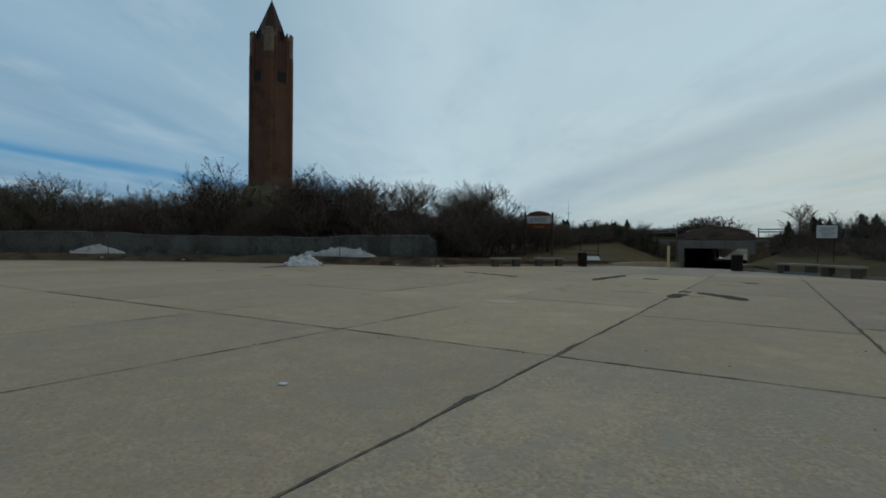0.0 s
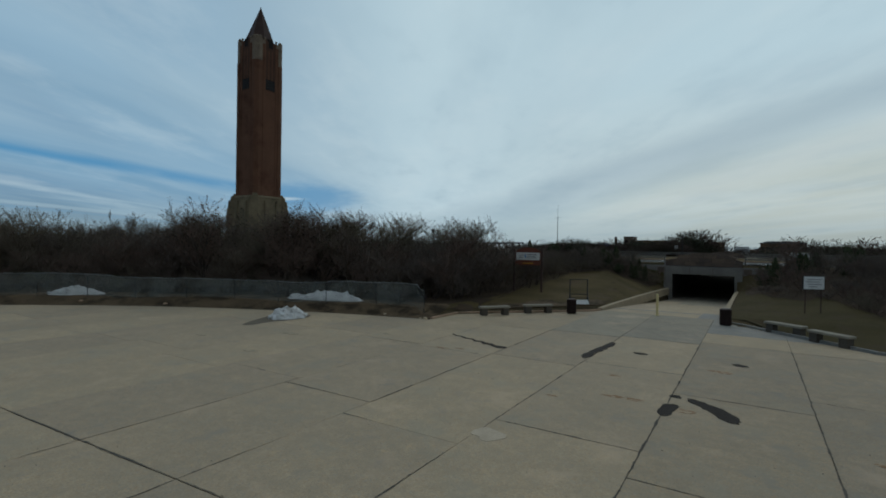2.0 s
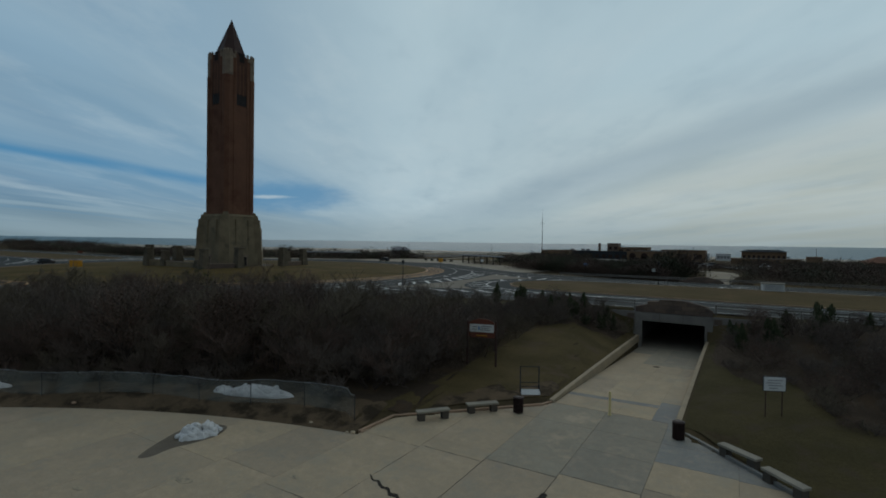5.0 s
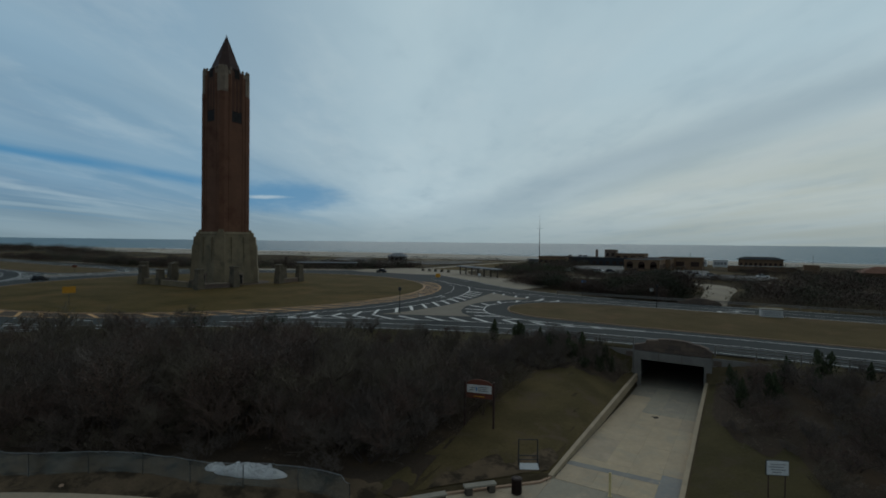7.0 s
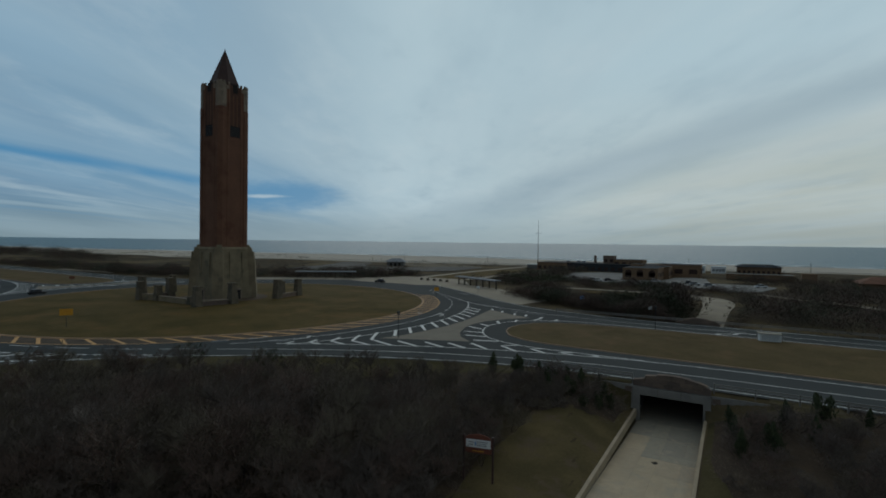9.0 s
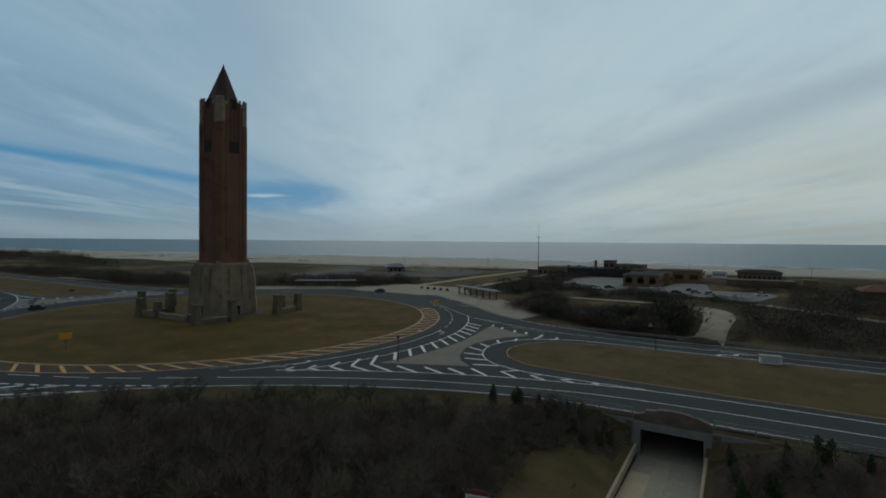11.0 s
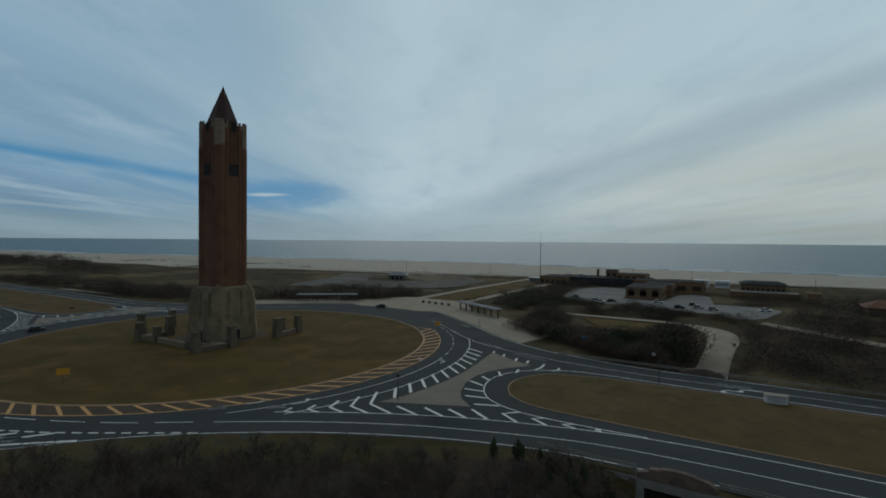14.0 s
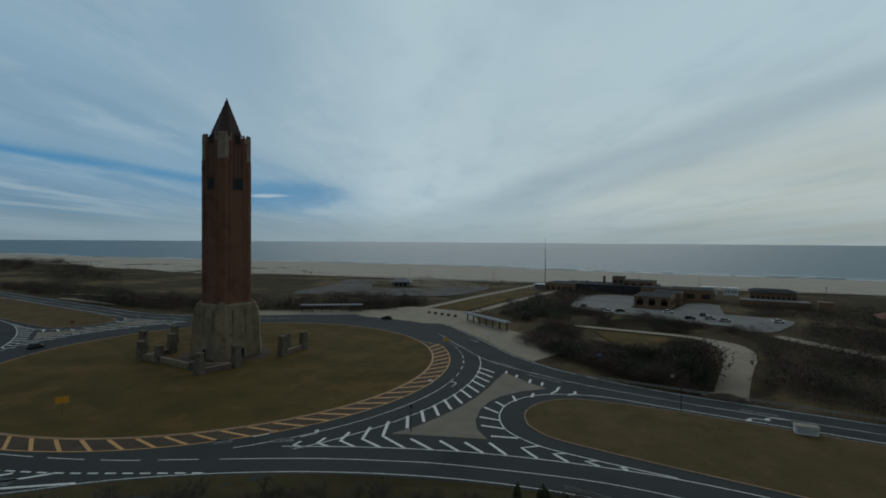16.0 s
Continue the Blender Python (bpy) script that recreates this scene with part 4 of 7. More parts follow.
hook = smooth_line([(-4.2, 81.9), (-11.3, 81.6), (-19.3, 81.6), (-23.8, 82.1), (-28.4, 83.9), (-31.4, 86.3), (-33.8, 90.1), (-35.2, 94.8), (-35.2, 98.6), (-34, 103), (-31.6, 106.3), (-27.7, 109.1), (-22.6, 111.2), (-17.2, 111.8), (-7, 111.7), (10.4, 111.7), (60, 111.7), (160, 111.7)], 5)
far_lane = smooth_line([(-84, 151), (-73.4, 142.2), (-53.5, 126.2), (-36.4, 120.2), (-24.1, 117.6), (-7.4, 116.3), (6.5, 116.2), (60, 116.2), (160, 116.2)], 5)
CHEVRONS = [((-55.6, 64.0), (-55.5, 62.4), (-54.0, 62.6)), ((-53.4, 67.0), (-53.0, 64.9), (-50.6, 64.8)), ((-51.7, 70.7), (-50.6, 67.4), (-47.2, 66.8)), ((-50.2, 74.2), (-48.1, 69.7), (-43.7, 68.7)), ((-49.2, 77.9), (-46.1, 72.3), (-40.4, 70.4))]
ZEDS = [((-23.4, 82.1), (-25.5, 79.9), (-22.2, 77.7)), ((-19.2, 81.6), (-20.7, 80.4), (-18.0, 78.9)), ((-14.5, 81.6), (-16.0, 80.5), (-13.9, 79.9)), ((-10.5, 81.5), (-11.3, 81.1), (-10.3, 80.7))]
SIDE_BARS = [((-41.7, 73.8), (-36.6, 72.1)), ((-37.4, 75.6), (-33.0, 73.8)), ((-33.8, 77.1), (-29.7, 75.2)), ((-30.5, 79.0), (-26.5, 76.4)), ((-45.1, 119.2), (-44.1, 116.0)), ((-41.6, 117.3), (-40.9, 114.6)), ((-37.6, 115.4), (-36.9, 112.9)), ((-34.5, 114.8), (-33.9, 112.3))]
HOOK_BARS = [((-31.4, 81.5), (-27.4, 83.0)), ((-34.8, 84.7), (-30.8, 85.5)), ((-36.8, 88.2), (-33.0, 88.6)), ((-38.3, 93.2), (-34.8, 91.8)), ((-37.8, 97.3), (-35.2, 95.6)), ((-36.4, 102.4), (-34.6, 99.6)), ((-33.5, 106.3), (-32.9, 103.6)), ((-30.3, 113.5), (-29.9, 110.4), (-30.3, 107.9)), ((-26.5, 112.1), (-26.1, 110.6), (-27.0, 108.9))]
for flip in (False, True):
    f = mirror if flip else (lambda q: q)
    mark("edge_line", f(north_edge[14:] if not flip else north_edge[30:]), 0.16)
    cut = next(i for i, p in enumerate(lane_mid) if p[0] > -63)
    mark("lane_line", f(lane_mid[cut:]))
    if not flip:
        dashes(lane_mid[:cut][::-1], 0.17, 5.6, 2.4)
    mark("gore_line", f(gore_lo), 0.2)
    mark("hook_line", f(hook), 0.22)
    mark("lane_line", f(far_lane), 0.14)
    mark("edge_line", f(far_edge), 0.2)
    # ring lanes
    if not flip:
        mark("ring_line", arc(RX, RY, 66.6, -28, 34, 60), 0.2)
        mark("ring_line", arc(RX, RY, 62.2, -35, 10, 40), 0.16)
        dashes(arc(RX, RY, 62.2, 10, 60, 60), 0.16, 3.2, 2.6)
    # arrow-shaped hatching in the splitter nose, then bars along both of its sides
    for q in CHEVRONS + ZEDS:
        mark("chevron", f(list(q)), 0.5)
    th = -9.4
    while th < 24:
        a, b = radians(th), radians(th - 3.4)
        mark("hatch_bar", f([(RX + 66.3 * math.cos(a), RY + 66.3 * math.sin(a)), (RX + 70.4 * math.cos(b), RY + 70.4 * math.sin(b))]), 0.55)
        th += 3.25
    for q in SIDE_BARS + HOOK_BARS:
        mark("hatch_bar", f(list(q)), 0.5)
# short give-way dashes of the side road
dashes(smooth_line([(-88, 33.2), (-82.1, 36.1), (-75.3, 39.5), (-66, 45.2), (-57.8, 50.4)], 6), 0.34, 1.4, 0.9)
for a, b in (((-80, 32.5), (-75.5, 39.2)), ((-84.5, 29.5), (-80, 36.5)), ((-89, 26), (-84.5, 33.6)), ((-81, 30), (-70.0, 39.6))):
    mark("hatch_bar", [a, b], 0.5)
dashes(smooth_line([(-203.8, 103.2), (-197.5, 105.6), (-189.2, 107.6), (-183.4, 109.7), (-177.7, 111.8), (-172, 114.5)], 5), 0.8, 2.2, 2.4)
# yellow hatched apron round the lawn
mark("yellow_line", arc(RX, RY, 58.6, -112, 46, 110), 0.24, "yellow")
mark("yellow_line", arc(RX, RY, 58.6, 46, 56, 12)[:1] + [(RX + 56.6 * math.cos(radians(51)), RY + 56.6 * math.sin(radians(51))), (RX + 54 * math.cos(radians(56)), RY + 54 * math.sin(radians(56)))], 0.24, "yellow")
mark("yellow_line", arc(RX, RY, 54.2, -112, 56, 110), 0.2, "yellow")
th = -110.0
while th < 46:
    a, b = radians(th), radians(th + 4.2)
    mark("yellow_bar", [(RX + 54.3 * math.cos(a), RY + 54.3 * math.sin(a)), (RX + 58.5 * math.cos(b), RY + 58.5 * math.sin(b))], 0.55, "yellow")
    th += 4.3
vs_in, vs_out = arc(RX, RY, 54.2, -112, 50, 120), arc(RX, RY, 58.6, -112, 50, 120)
sheet("apron_band", vs_in + vs_out[::-1], ROAD + 0.016, M["brownband"], "worn brown edge band inside the ring road", "pavement")
# turn arrows
for x, y, az in ((-62.6, 62.5, 60), (-56.3, 66.5, 62), (-50.3, 103, 95), (-55.3, 101.5, 95)):
    r = Matrix.Rotation(radians(az), 2)
    pts = [Vector(p) for p in ((-1.6, 0), (0.8, 0), (1.4, 0.5), (1.5, 1.0))]
    mark("turn_arrow", [tuple(Vector((x, y)) + r @ p) for p in pts], 0.22)
    head = [Vector(p) for p in ((1.5, 0.95), (1.5, 1.5))]
    mark("turn_arrow", [tuple(Vector((x, y)) + r @ p) for p in head], 0.7)


for x, y, az in ((5.8, 113.6, 185), (8.6, 115.6, 185)):
    r = Matrix.Rotation(radians(az), 2)
    mark("turn_arrow", [tuple(Vector((x, y)) + r @ Vector(p)) for p in ((-1.8, 0), (0.8, 0), (1.5, 0.6), (1.6, 1.1))], 0.3)
    mark("turn_arrow", [tuple(Vector((x, y)) + r @ Vector(p)) for p in ((1.6, 1.0), (1.6, 1.7))], 0.8)
for q, w in ((((-66.7, 56.6), (-65.0, 58.6)), 1.7), (((-59.2, 61.9), (-57.0, 64.0)), 1.6), (((-53.5, 126.5), (-45.0, 123.5)), 1.2), (((-70.5, 148.0), (-66.0, 146.0)), 1.4), (((3.0, 117.6), (9.0, 117.4)), 0.9), (((-82, 33), (-77, 35.5)), 1.8), (((-40, 119.2), (-31, 116.8)), 0.8)):
    mark("worn_mark", list(q), w, "wornpaint")


def raised(name, pts, z, kerb, label, category, material):
    """A lawn or island behind a kerb."""
    ob = sheet(name, pts, z, material, label, category)
    ring = new("kerb", stroke_mesh("kerb", list(pts) + [pts[0], pts[1]], 0.36, ROAD - 0.05, M["kerb"], ROAD + kerb))
    ring.parent = ob
    return ob


def dome_lawn():
    """The round lawn, rising a little towards the tower."""
    vs, fs = [(RX, RY, ROAD + 0.75)], []
    rings = (6, 14, 22, 30, 38, 46, 50, 53.9)
    n = 96
    for r in rings:
        for k in range(n):
            a = k * math.tau / n
            x, y = RX + r * math.cos(a), RY + r * math.sin(a)
            z = ROAD + 0.1 + 0.65 * sm(53.9, 20, r) + 0.05 * noise.noise((x * 0.2, y * 0.2, 1)) * (r < 53)
            vs.append((x, y, z))
    for k in range(n):
        fs.append((0, 1 + k, 1 + (k + 1) % n))
    for i in range(len(rings) - 1):
        for k in range(n):
            a, b = 1 + i * n + k, 1 + i * n + (k + 1) % n
            fs.append((a, a + n, b + n, b))
    me = bpy.data.meshes.new("lawn")
    me.from_pydata(vs, [], fs)
    me.materials.append(M["grass"])
    for p in me.polygons:
        p.use_smooth = True
    ob = tagged(new("lawn", me), "round brown winter lawn inside the roundabout", "lawn", "", "structure")
    ring = new("kerb", stroke_mesh("kerb", arc(RX, RY, 54.0, 0, 360, 96), 0.3, ROAD - 0.05, M["kerb"], ROAD + 0.12))
    ring.parent = ob


dome_lawn()
oval = smooth_line([(-29.9, 92.5), (-30.8, 96.4), (-29.9, 101.5), (-26.8, 105.6), (-22.8, 107.6), (-16.5, 108.8), (-6.8, 109.7), (2, 110)], 5) + [(60, 110.2), (900, 110.2), (900, 84.4), (60, 84.6)] + smooth_line([(8.2, 84.8), (-4.5, 85), (-12, 85.2), (-20.6, 85.7), (-24.7, 86.9), (-28.1, 89.3)], 5)
raised("median", oval, ROAD + 0.13, 0.12, "long brown grass median between carriageways", "lawn", M["mediangrass"])
raised("median", mirror(oval)[::-1], ROAD + 0.13, 0.12, "long brown grass median between carriageways", "lawn", M["mediangrass"])
tri = [(-45.5, 73.8), (-38, 77.2), (-31.3, 80), (-34.5, 82.8), (-36.6, 86.2), (-38.4, 91.7), (-38.9, 96.3), (-38.3, 101), (-36, 106), (-32.2, 110.8), (-37.3, 113), (-45, 117.8), (-44.2, 112), (-43.2, 106), (-42.3, 98), (-42.2, 91), (-42.9, 84), (-43.8, 78.5)]
sheet("island", tri, ROAD + 0.035, M["island"], "flat tan traffic island between lanes", "island")
sheet("island", mirror(tri)[::-1], ROAD + 0.035, M["island"], "flat tan traffic island between lanes", "island")
# sandy pavement beyond the far side of the ring
apron = arc(CX, CY, 75.2, 24, 156, 60) + arc(CX, CY, 90, 150, 110, 20) + [(-130, 203), (-98, 203)] + arc(CX, CY, 92, 70, 36, 16)
sheet("apron", apron, ROAD - 0.06, M["sandwalk"], "pale sandy pavement round the far side of the roundabout", "pavement")


# ---- turf, dirt and kerbs round the plaza ----
def turf_edge(x):
    return (max(41.6 - 1.10 * abs(x), 27.5 if x < 0 else 31.2 - 0.32 * max(0, x - 10)) + (0.25 if abs(x) > 4.5 else 0), 68.6)


draped("turf", -11.6, -3.62, 14, turf_edge, 44, M["turf"], 0.025, "brown sloping turf beside the path", "lawn")
draped("turf", 4.34, 40, 40, turf_edge, 44, M["darkturf"], 0.025, "dark olive sloping turf beside the path", "lawn")


def ring_sheet(name, r0, r1, a0, a1, n, m, material, lift, label, category):
    vs, fs = [], []
    for i in range(n + 1):
        a = radians(a0 + (a1 - a0) * i / n)
        for j in range(m + 1):
            r = r0 + (r1 - r0) * j / m + (0.5 * noise.noise((i * 0.7, j, 5)) if j == m else 0)
            x, y = r * math.cos(a), -28 + r * math.sin(a)
            vs.append((x, y, max(ground_level(x, y), -0.05) + lift + 0.05 * noise.noise((x * 0.9, y * 0.9, 0))))
    for i in range(n):
        for j in range(m):
            k = i * (m + 1) + j
            fs.append((k, k + 1, k + m + 2, k + m + 1))
    me = bpy.data.meshes.new(name)
    me.from_pydata(vs, [], fs)
    me.materials.append(material)
    return tagged(new(name, me), label, category, "", "structure")


ring_sheet("leaf_litter", 58.9, 98, 99.5, 152, 112, 30, M["leaves"], 0.03, "dark leaf litter under the thicket", "leaf litter")
ring_sheet("dirt_border", 55.5, 59.5, 101, 168, 160, 8, M["dirt"], 0.05, "rough border of bare dirt and dead leaves along the plaza", "dirt")
verge_in = [p for p in north_edge if -100 < p[0] < 22]
vs, fs = [], []
for i, p in enumerate(verge_in):
    a, b = Vector(verge_in[max(i - 1, 0)]), Vector(verge_in[min(i + 1, len(verge_in) - 1)])
    d = (b - a).normalized()
    w = 3.0 + 5.0 * sm(-15, -50, p[0])
    for j in range(5):
        q = (p[0] + d.y * (0.6 + w * j / 4), p[1] - d.x * (0.6 + w * j / 4))
        z = ROAD + 0.03 if j == 0 or math.dist(q, (CX, CY)) < 75.4 else ground_level(*q) + 0.05
        vs.append((*q, z))
for i in range(len(verge_in) - 1):
    if -6 < verge_in[i][0] < 6:
        continue
    for j in range(4):
        k = i * 5 + j
        fs.append((k, k + 1, k + 6, k + 5))
me = bpy.data.meshes.new("verge")
me.from_pydata(vs, [], fs)
me.materials.append(M["darkturf"])
tagged(new("verge", me), "strip of brown grass along the road", "verge", "", "structure")
draped("bare_patch", -9.2, -3.7, 12, lambda x: (41.9 - 1.10 * abs(x), 41.9 - 1.10 * abs(x) + 3.2 + 1.2 * math.sin(x * 2.3)), 8, M["dirt"], 0.06, "trodden patch of bare dirt behind the benches", "dirt")
kerb = new("kerb", stroke_mesh("kerb", [(3.95, 37.4), (4.2, 36.5), (10.1, 30.3), (12.2, 30.0), (20, 27.6)], 0.16, -0.1, M["concrete_blue"], 0.12))
tagged(kerb, "low grey kerb behind the benches", "kerb", "", "structure")
kerb = new("kerb", stroke_mesh("kerb", [(-3.4, 37.4), (-3.75, 36.5), (-10.4, 29.7), (-10.5, 26.8)], 0.16, -0.1, M["kerb"], 0.11))
tagged(kerb, "low tan kerb behind the benches", "kerb", "", "structure")


# ---- the water tower ----
def chamfered(h, c):
    return [(h, -h + c), (h, h - c), (h - c, h), (-h + c, h), (-h, h - c), (-h, -h + c), (-h + c, -h), (h - c, -h)]


def water_tower():
    g = ROAD + 0.7
    ob = thing("water_tower", pose(CX, CY, g), "tall brick water tower with stone base and pointed copper spire", "tower")
    # stone base in two battered stages, with corner buttresses
    bm = bmesh.new()
    prism(bm, chamfered(6.3, 1.6), -0.6, 3.4, chamfered(6.15, 1.6))
    part("plinth", bm, M["stone"], ob)
    bm = bmesh.new()
    prism(bm, chamfered(5.75, 1.5), 3.35, 13.4, chamfered(5.15, 1.2))
    part("base", bm, M["stone"], ob, "weathered tan stone base")
    bm = bmesh.new()
    prism(bm, chamfered(5.3, 1.2), 13.38, 14.0, chamfered(5.0, 1.1))
    part("base_cornice", bm, M["stone"], ob)
    for sx in (-1, 1):
        for sy in (-1, 1):
            bm = bmesh.new()
            m = Matrix.Rotation(math.atan2(sy, sx), 4, "Z")
            for z0, z1, d0, d1, w in ((-0.6, 4.2, 8.65, 8.55, 1.35), (4.15, 10.4, 8.35, 8.2, 1.25), (10.35, 12.7, 7.95, 7.8, 1.15), (12.65, 13.9, 7.35, 7.2, 0.95), (13.85, 14.6, 6.8, 6.6, 0.65)):
                lo = [m @ Vector(p) for p in ((5.0, -w, z0), (d0, -w, z0), (d0, w, z0), (5.0, w, z0))]
                hi = [m @ Vector(p) for p in ((5.0, -w, z1), (d1, -w * 0.94, z1), (d1, w * 0.94, z1), (5.0, w, z1))]
                a, b = [bm.verts.new(v) for v in lo], [bm.verts.new(v) for v in hi]
                bm.faces.new(a[::-1])
                bm.faces.new(b)
                for i in range(4):
                    bm.faces.new((a[i], a[(i + 1) % 4], b[(i + 1) % 4], b[i]))
            part("buttress", bm, M["stone"], ob)
    for k in range(4):        # tall recessed door bays on the base
        m = Matrix.Rotation(k * math.pi / 2, 4, "Z")
        bm = bmesh.new()
        box(bm, 5.3, 6.42, -1.0, 1.0, 0.0, 3.0, 0.0, m)
        part("door_surround", bm, M["capstone"], ob)
        bm = bmesh.new()
        box(bm, 6.3, 6.47, -0.6, 0.6, 0.0, 2.5, 0.0, m)
        part("door", bm, M["dark"], ob)
        for y in (-1.9, 1.9):
            bm = bmesh.new()
            box(bm, 5.0, 5.7, y - 0.25, y + 0.25, 3.4, 12.6, 0.05, m)
            part("base_rib", bm, M["stone"], ob)
    # brick shaft, recessed between corner piers
    bm = bmesh.new()
    prism(bm, chamfered(4.52, 0.9), 13.9, 57.1, chamfered(4.48, 0.9))
    part("shaft", bm, M["brick"], ob, "dark red brick shaft")
    for sx in (-1, 1):
        for sy in (-1, 1):
            q = [(sx * x, sy * y) for x, y in ((2.75, 4.1), (2.75, 4.68), (3.8, 4.68), (4.68, 3.8), (4.68, 2.75), (4.1, 2.75), (4.1, 4.1))]
            for z0, z1, mat, name in ((13.95, 51.2, "brick", "corner_pier"), (51.15, 57.4, "capstone", "stone_pier")):
                bm = bmesh.new()
                k = 1.0 if name == "corner_pier" else 0.985
                prism(bm, [(x * k, y * k) for x, y in q], z0, z1)
                part(name, bm, M[mat], ob)
            for dx, dy in ((3.2, 4.3), (3.95, 3.95), (4.3, 3.2)):   # rounded heads of the stone pier
                bm = bmesh.new()
                tube(bm, [(sx * dx, sy * dy, 57.2), (sx * dx, sy * dy, 57.8), (sx * dx, sy * dy, 58.15)], (0.42, 0.42, 0.2), 8)
                part("merlon", bm, M["capstone"], ob)
            for z in (49.4, 50.1, 50.75):   # carved blocks where brick turns to stone
                bm = bmesh.new()
                box(bm, sx * 3.9 - 0.36, sx * 3.9 + 0.36, sy * 3.9 - 0.36, sy * 3.9 + 0.36, z, z + 0.35, 0.05)
                part("carved_block", bm, M["capstone"], ob)
    for k in range(4):
        m = Matrix.Rotation(k * math.pi / 2, 4, "Z")
        # belfry bay: recessed brick between jambs, louvres low down, a notch at the top
        # recess shade is in the brick's darker colour; dark blocks stand for openings
        bm = bmesh.new()
        box(bm, 4.2, 4.545, -1.6, 1.6, 43.4, 57.0, 0.0, m)
        part("belfry_bay", bm, M["slotbrick"], ob)
        for z0, z1 in ((43.6, 46.5), (55.3, 57.6)):
            bm = bmesh.new()
            w = 1.5 if z0 < 50 else 0.75
            box(bm, 4.3, 4.56, -w, w, z0, z1, 0.0, m)
            part("belfry_opening", bm, M["dark"], ob)
        for y in (-1.85, 1.85):
            bm = bmesh.new()
            box(bm, 4.25, 4.66, y - 0.26, y + 0.26, 43.2, 57.2, 0.04, m)
            part("slot_jamb", bm, M["brick"], ob)
            bm = bmesh.new()
            box(bm, 4.2, 4.7, y - 0.3 + (0.25 if y > 0 else -0.55), y + 0.3 + (0.55 if y > 0 else -0.25), 56.0, 57.0, 0.05, m)
            part("parapet_rail", bm, M["capstone"], ob)
            bm = bmesh.new()
            box(bm, 4.25, 4.64, y - 0.28, y + 0.28, 57.15, 57.95, 0.08, m)
            part("merlon", bm, M["capstone"], ob)
        for y in (-0.55, 0.55):
            bm = bmesh.new()
            box(bm, 4.25, 4.6, y - 0.16, y + 0.16, 46.4, 54.5, 0.03, m)
            part("mullion", bm, M["brick"], ob)
        for i in range(6):
            bm = bmesh.new()
            box(bm, 4.36, 4.6, -1.5, 1.5, 43.8 + i * 0.44, 43.92 + i * 0.44, 0.0, m)
            part("louvre", bm, M["darksteel"], ob)
        for y in (-2.1, 2.1):    # shallow brick ribs down the shaft
            bm = bmesh.new()
            box(bm, 4.2, 4.6, y - 0.3, y + 0.3, 14.0, 50.5, 0.03, m)
            part("brick_rib", bm, M["brick"], ob)
    # octagonal spire with standing seams
    bm = bmesh.new()
    ring = [(3.75 * math.cos((k + 0.5) * math.tau / 8), 3.75 * math.sin((k + 0.5) * math.tau / 8)) for k in range(8)]
    prism(bm, ring, 56.9, 58.2)
    part("spire_drum", bm, M["spire"], ob)
    bm = bmesh.new()
    prism(bm, [(x * 1.03, y * 1.03) for x, y in ring], 58.15, 67.6, [(x * 0.02, y * 0.02) for x, y in ring])
    part("spire", bm, M["spire"], ob, "dark brown copper spire")
    bm = bmesh.new()
    for x, y in ring:
        tube(bm, [(x * 1.03, y * 1.03, 58.2), (x * 0.03, y * 0.03, 67.6)], (0.07, 0.05), 4)
    part("spire_seam", bm, M["spire"], ob)
    bm = bmesh.new()
    tube(bm, [(0, 0, 67.3), (0, 0, 67.8), (0, 0, 68.15)], (0.12, 0.14, 0.02), 6)
    part("finial", bm, M["spire"], ob)
    return ob


water_tower()


def pylon(x, y, h, w, d, az):
    ob = thing("stone_pylon", pose(x, y, ROAD + 0.55, 0, 0, az), "weathered tan stone pylon standing near the tower", "pylon", "pylons round the tower")
    bm = bmesh.new()
    prism(bm, [(-w, -d), (w, -d), (w, d), (-w, d)], -0.3, h * 0.55, [(-w * 0.85, -d * 0.8), (w * 0.85, -d * 0.8), (w * 0.85, d * 0.8), (-w * 0.85, d * 0.8)])
    part("shaft", bm, M["pylonstone"], ob)
    bm = bmesh.new()
    k = 0.82
    prism(bm, [(-w * k, -d * 0.76), (w * k, -d * 0.76), (w * k, d * 0.76), (-w * k, d * 0.76)], h * 0.54, h * 0.93, [(-w * 0.75, -d * 0.7), (w * 0.75, -d * 0.7), (w * 0.75, d * 0.7), (-w * 0.75, d * 0.7)])
    part("upper_shaft", bm, M["pylonstone"], ob)
    bm = bmesh.new()
    box(bm, -w * 0.9, w * 0.9, -d * 0.85, d * 0.85, h * 0.92, h, 0.08)
    part("cap", bm, M["pylonstone"], ob)


for sx in (-1, 1):
    for sy in (-1, 1):
        pylon(CX + sx * 13.5, CY + sy * 7.0, 5.4, 1.1, 1.0, 0)
        pylon(CX + sx * 12.2, CY + sy * 15.5, 5.0, 0.95, 1.0, 0)
        pylon(CX + sx * 7.2, CY + sy * 13.8, 2.1 if sx > 0 > sy else 4.2, 0.9, 1.0, 0)
pylon(CX - 23, CY - 9.5, 5.6, 1.1, 0.9, 20)
pylon(CX - 26, CY + 1, 5.2, 1.1, 0.9, 0)


def low_wall(x0, y0, x1, y1, mat, h):
    ob = new("low_wall", stroke_mesh("low_wall", [(x0, y0), (x1, y1)], 0.7, ROAD + 0.4, M[mat], ROAD + 0.6 + h))
    tagged(ob, "low weathered garden wall at the foot of the tower", "wall", "walls round the tower")
    bm = bmesh.new()
    d = Vector((x1 - x0, y1 - y0, 0)).normalized()
    me = stroke_mesh("wall_coping", [(x0, y0), (x1, y1)], 0.85, ROAD + 0.6 + h, M["capstone"], ROAD + 0.78 + h)
    bm.free()
    cp = new("coping", me)
    cp.parent = ob


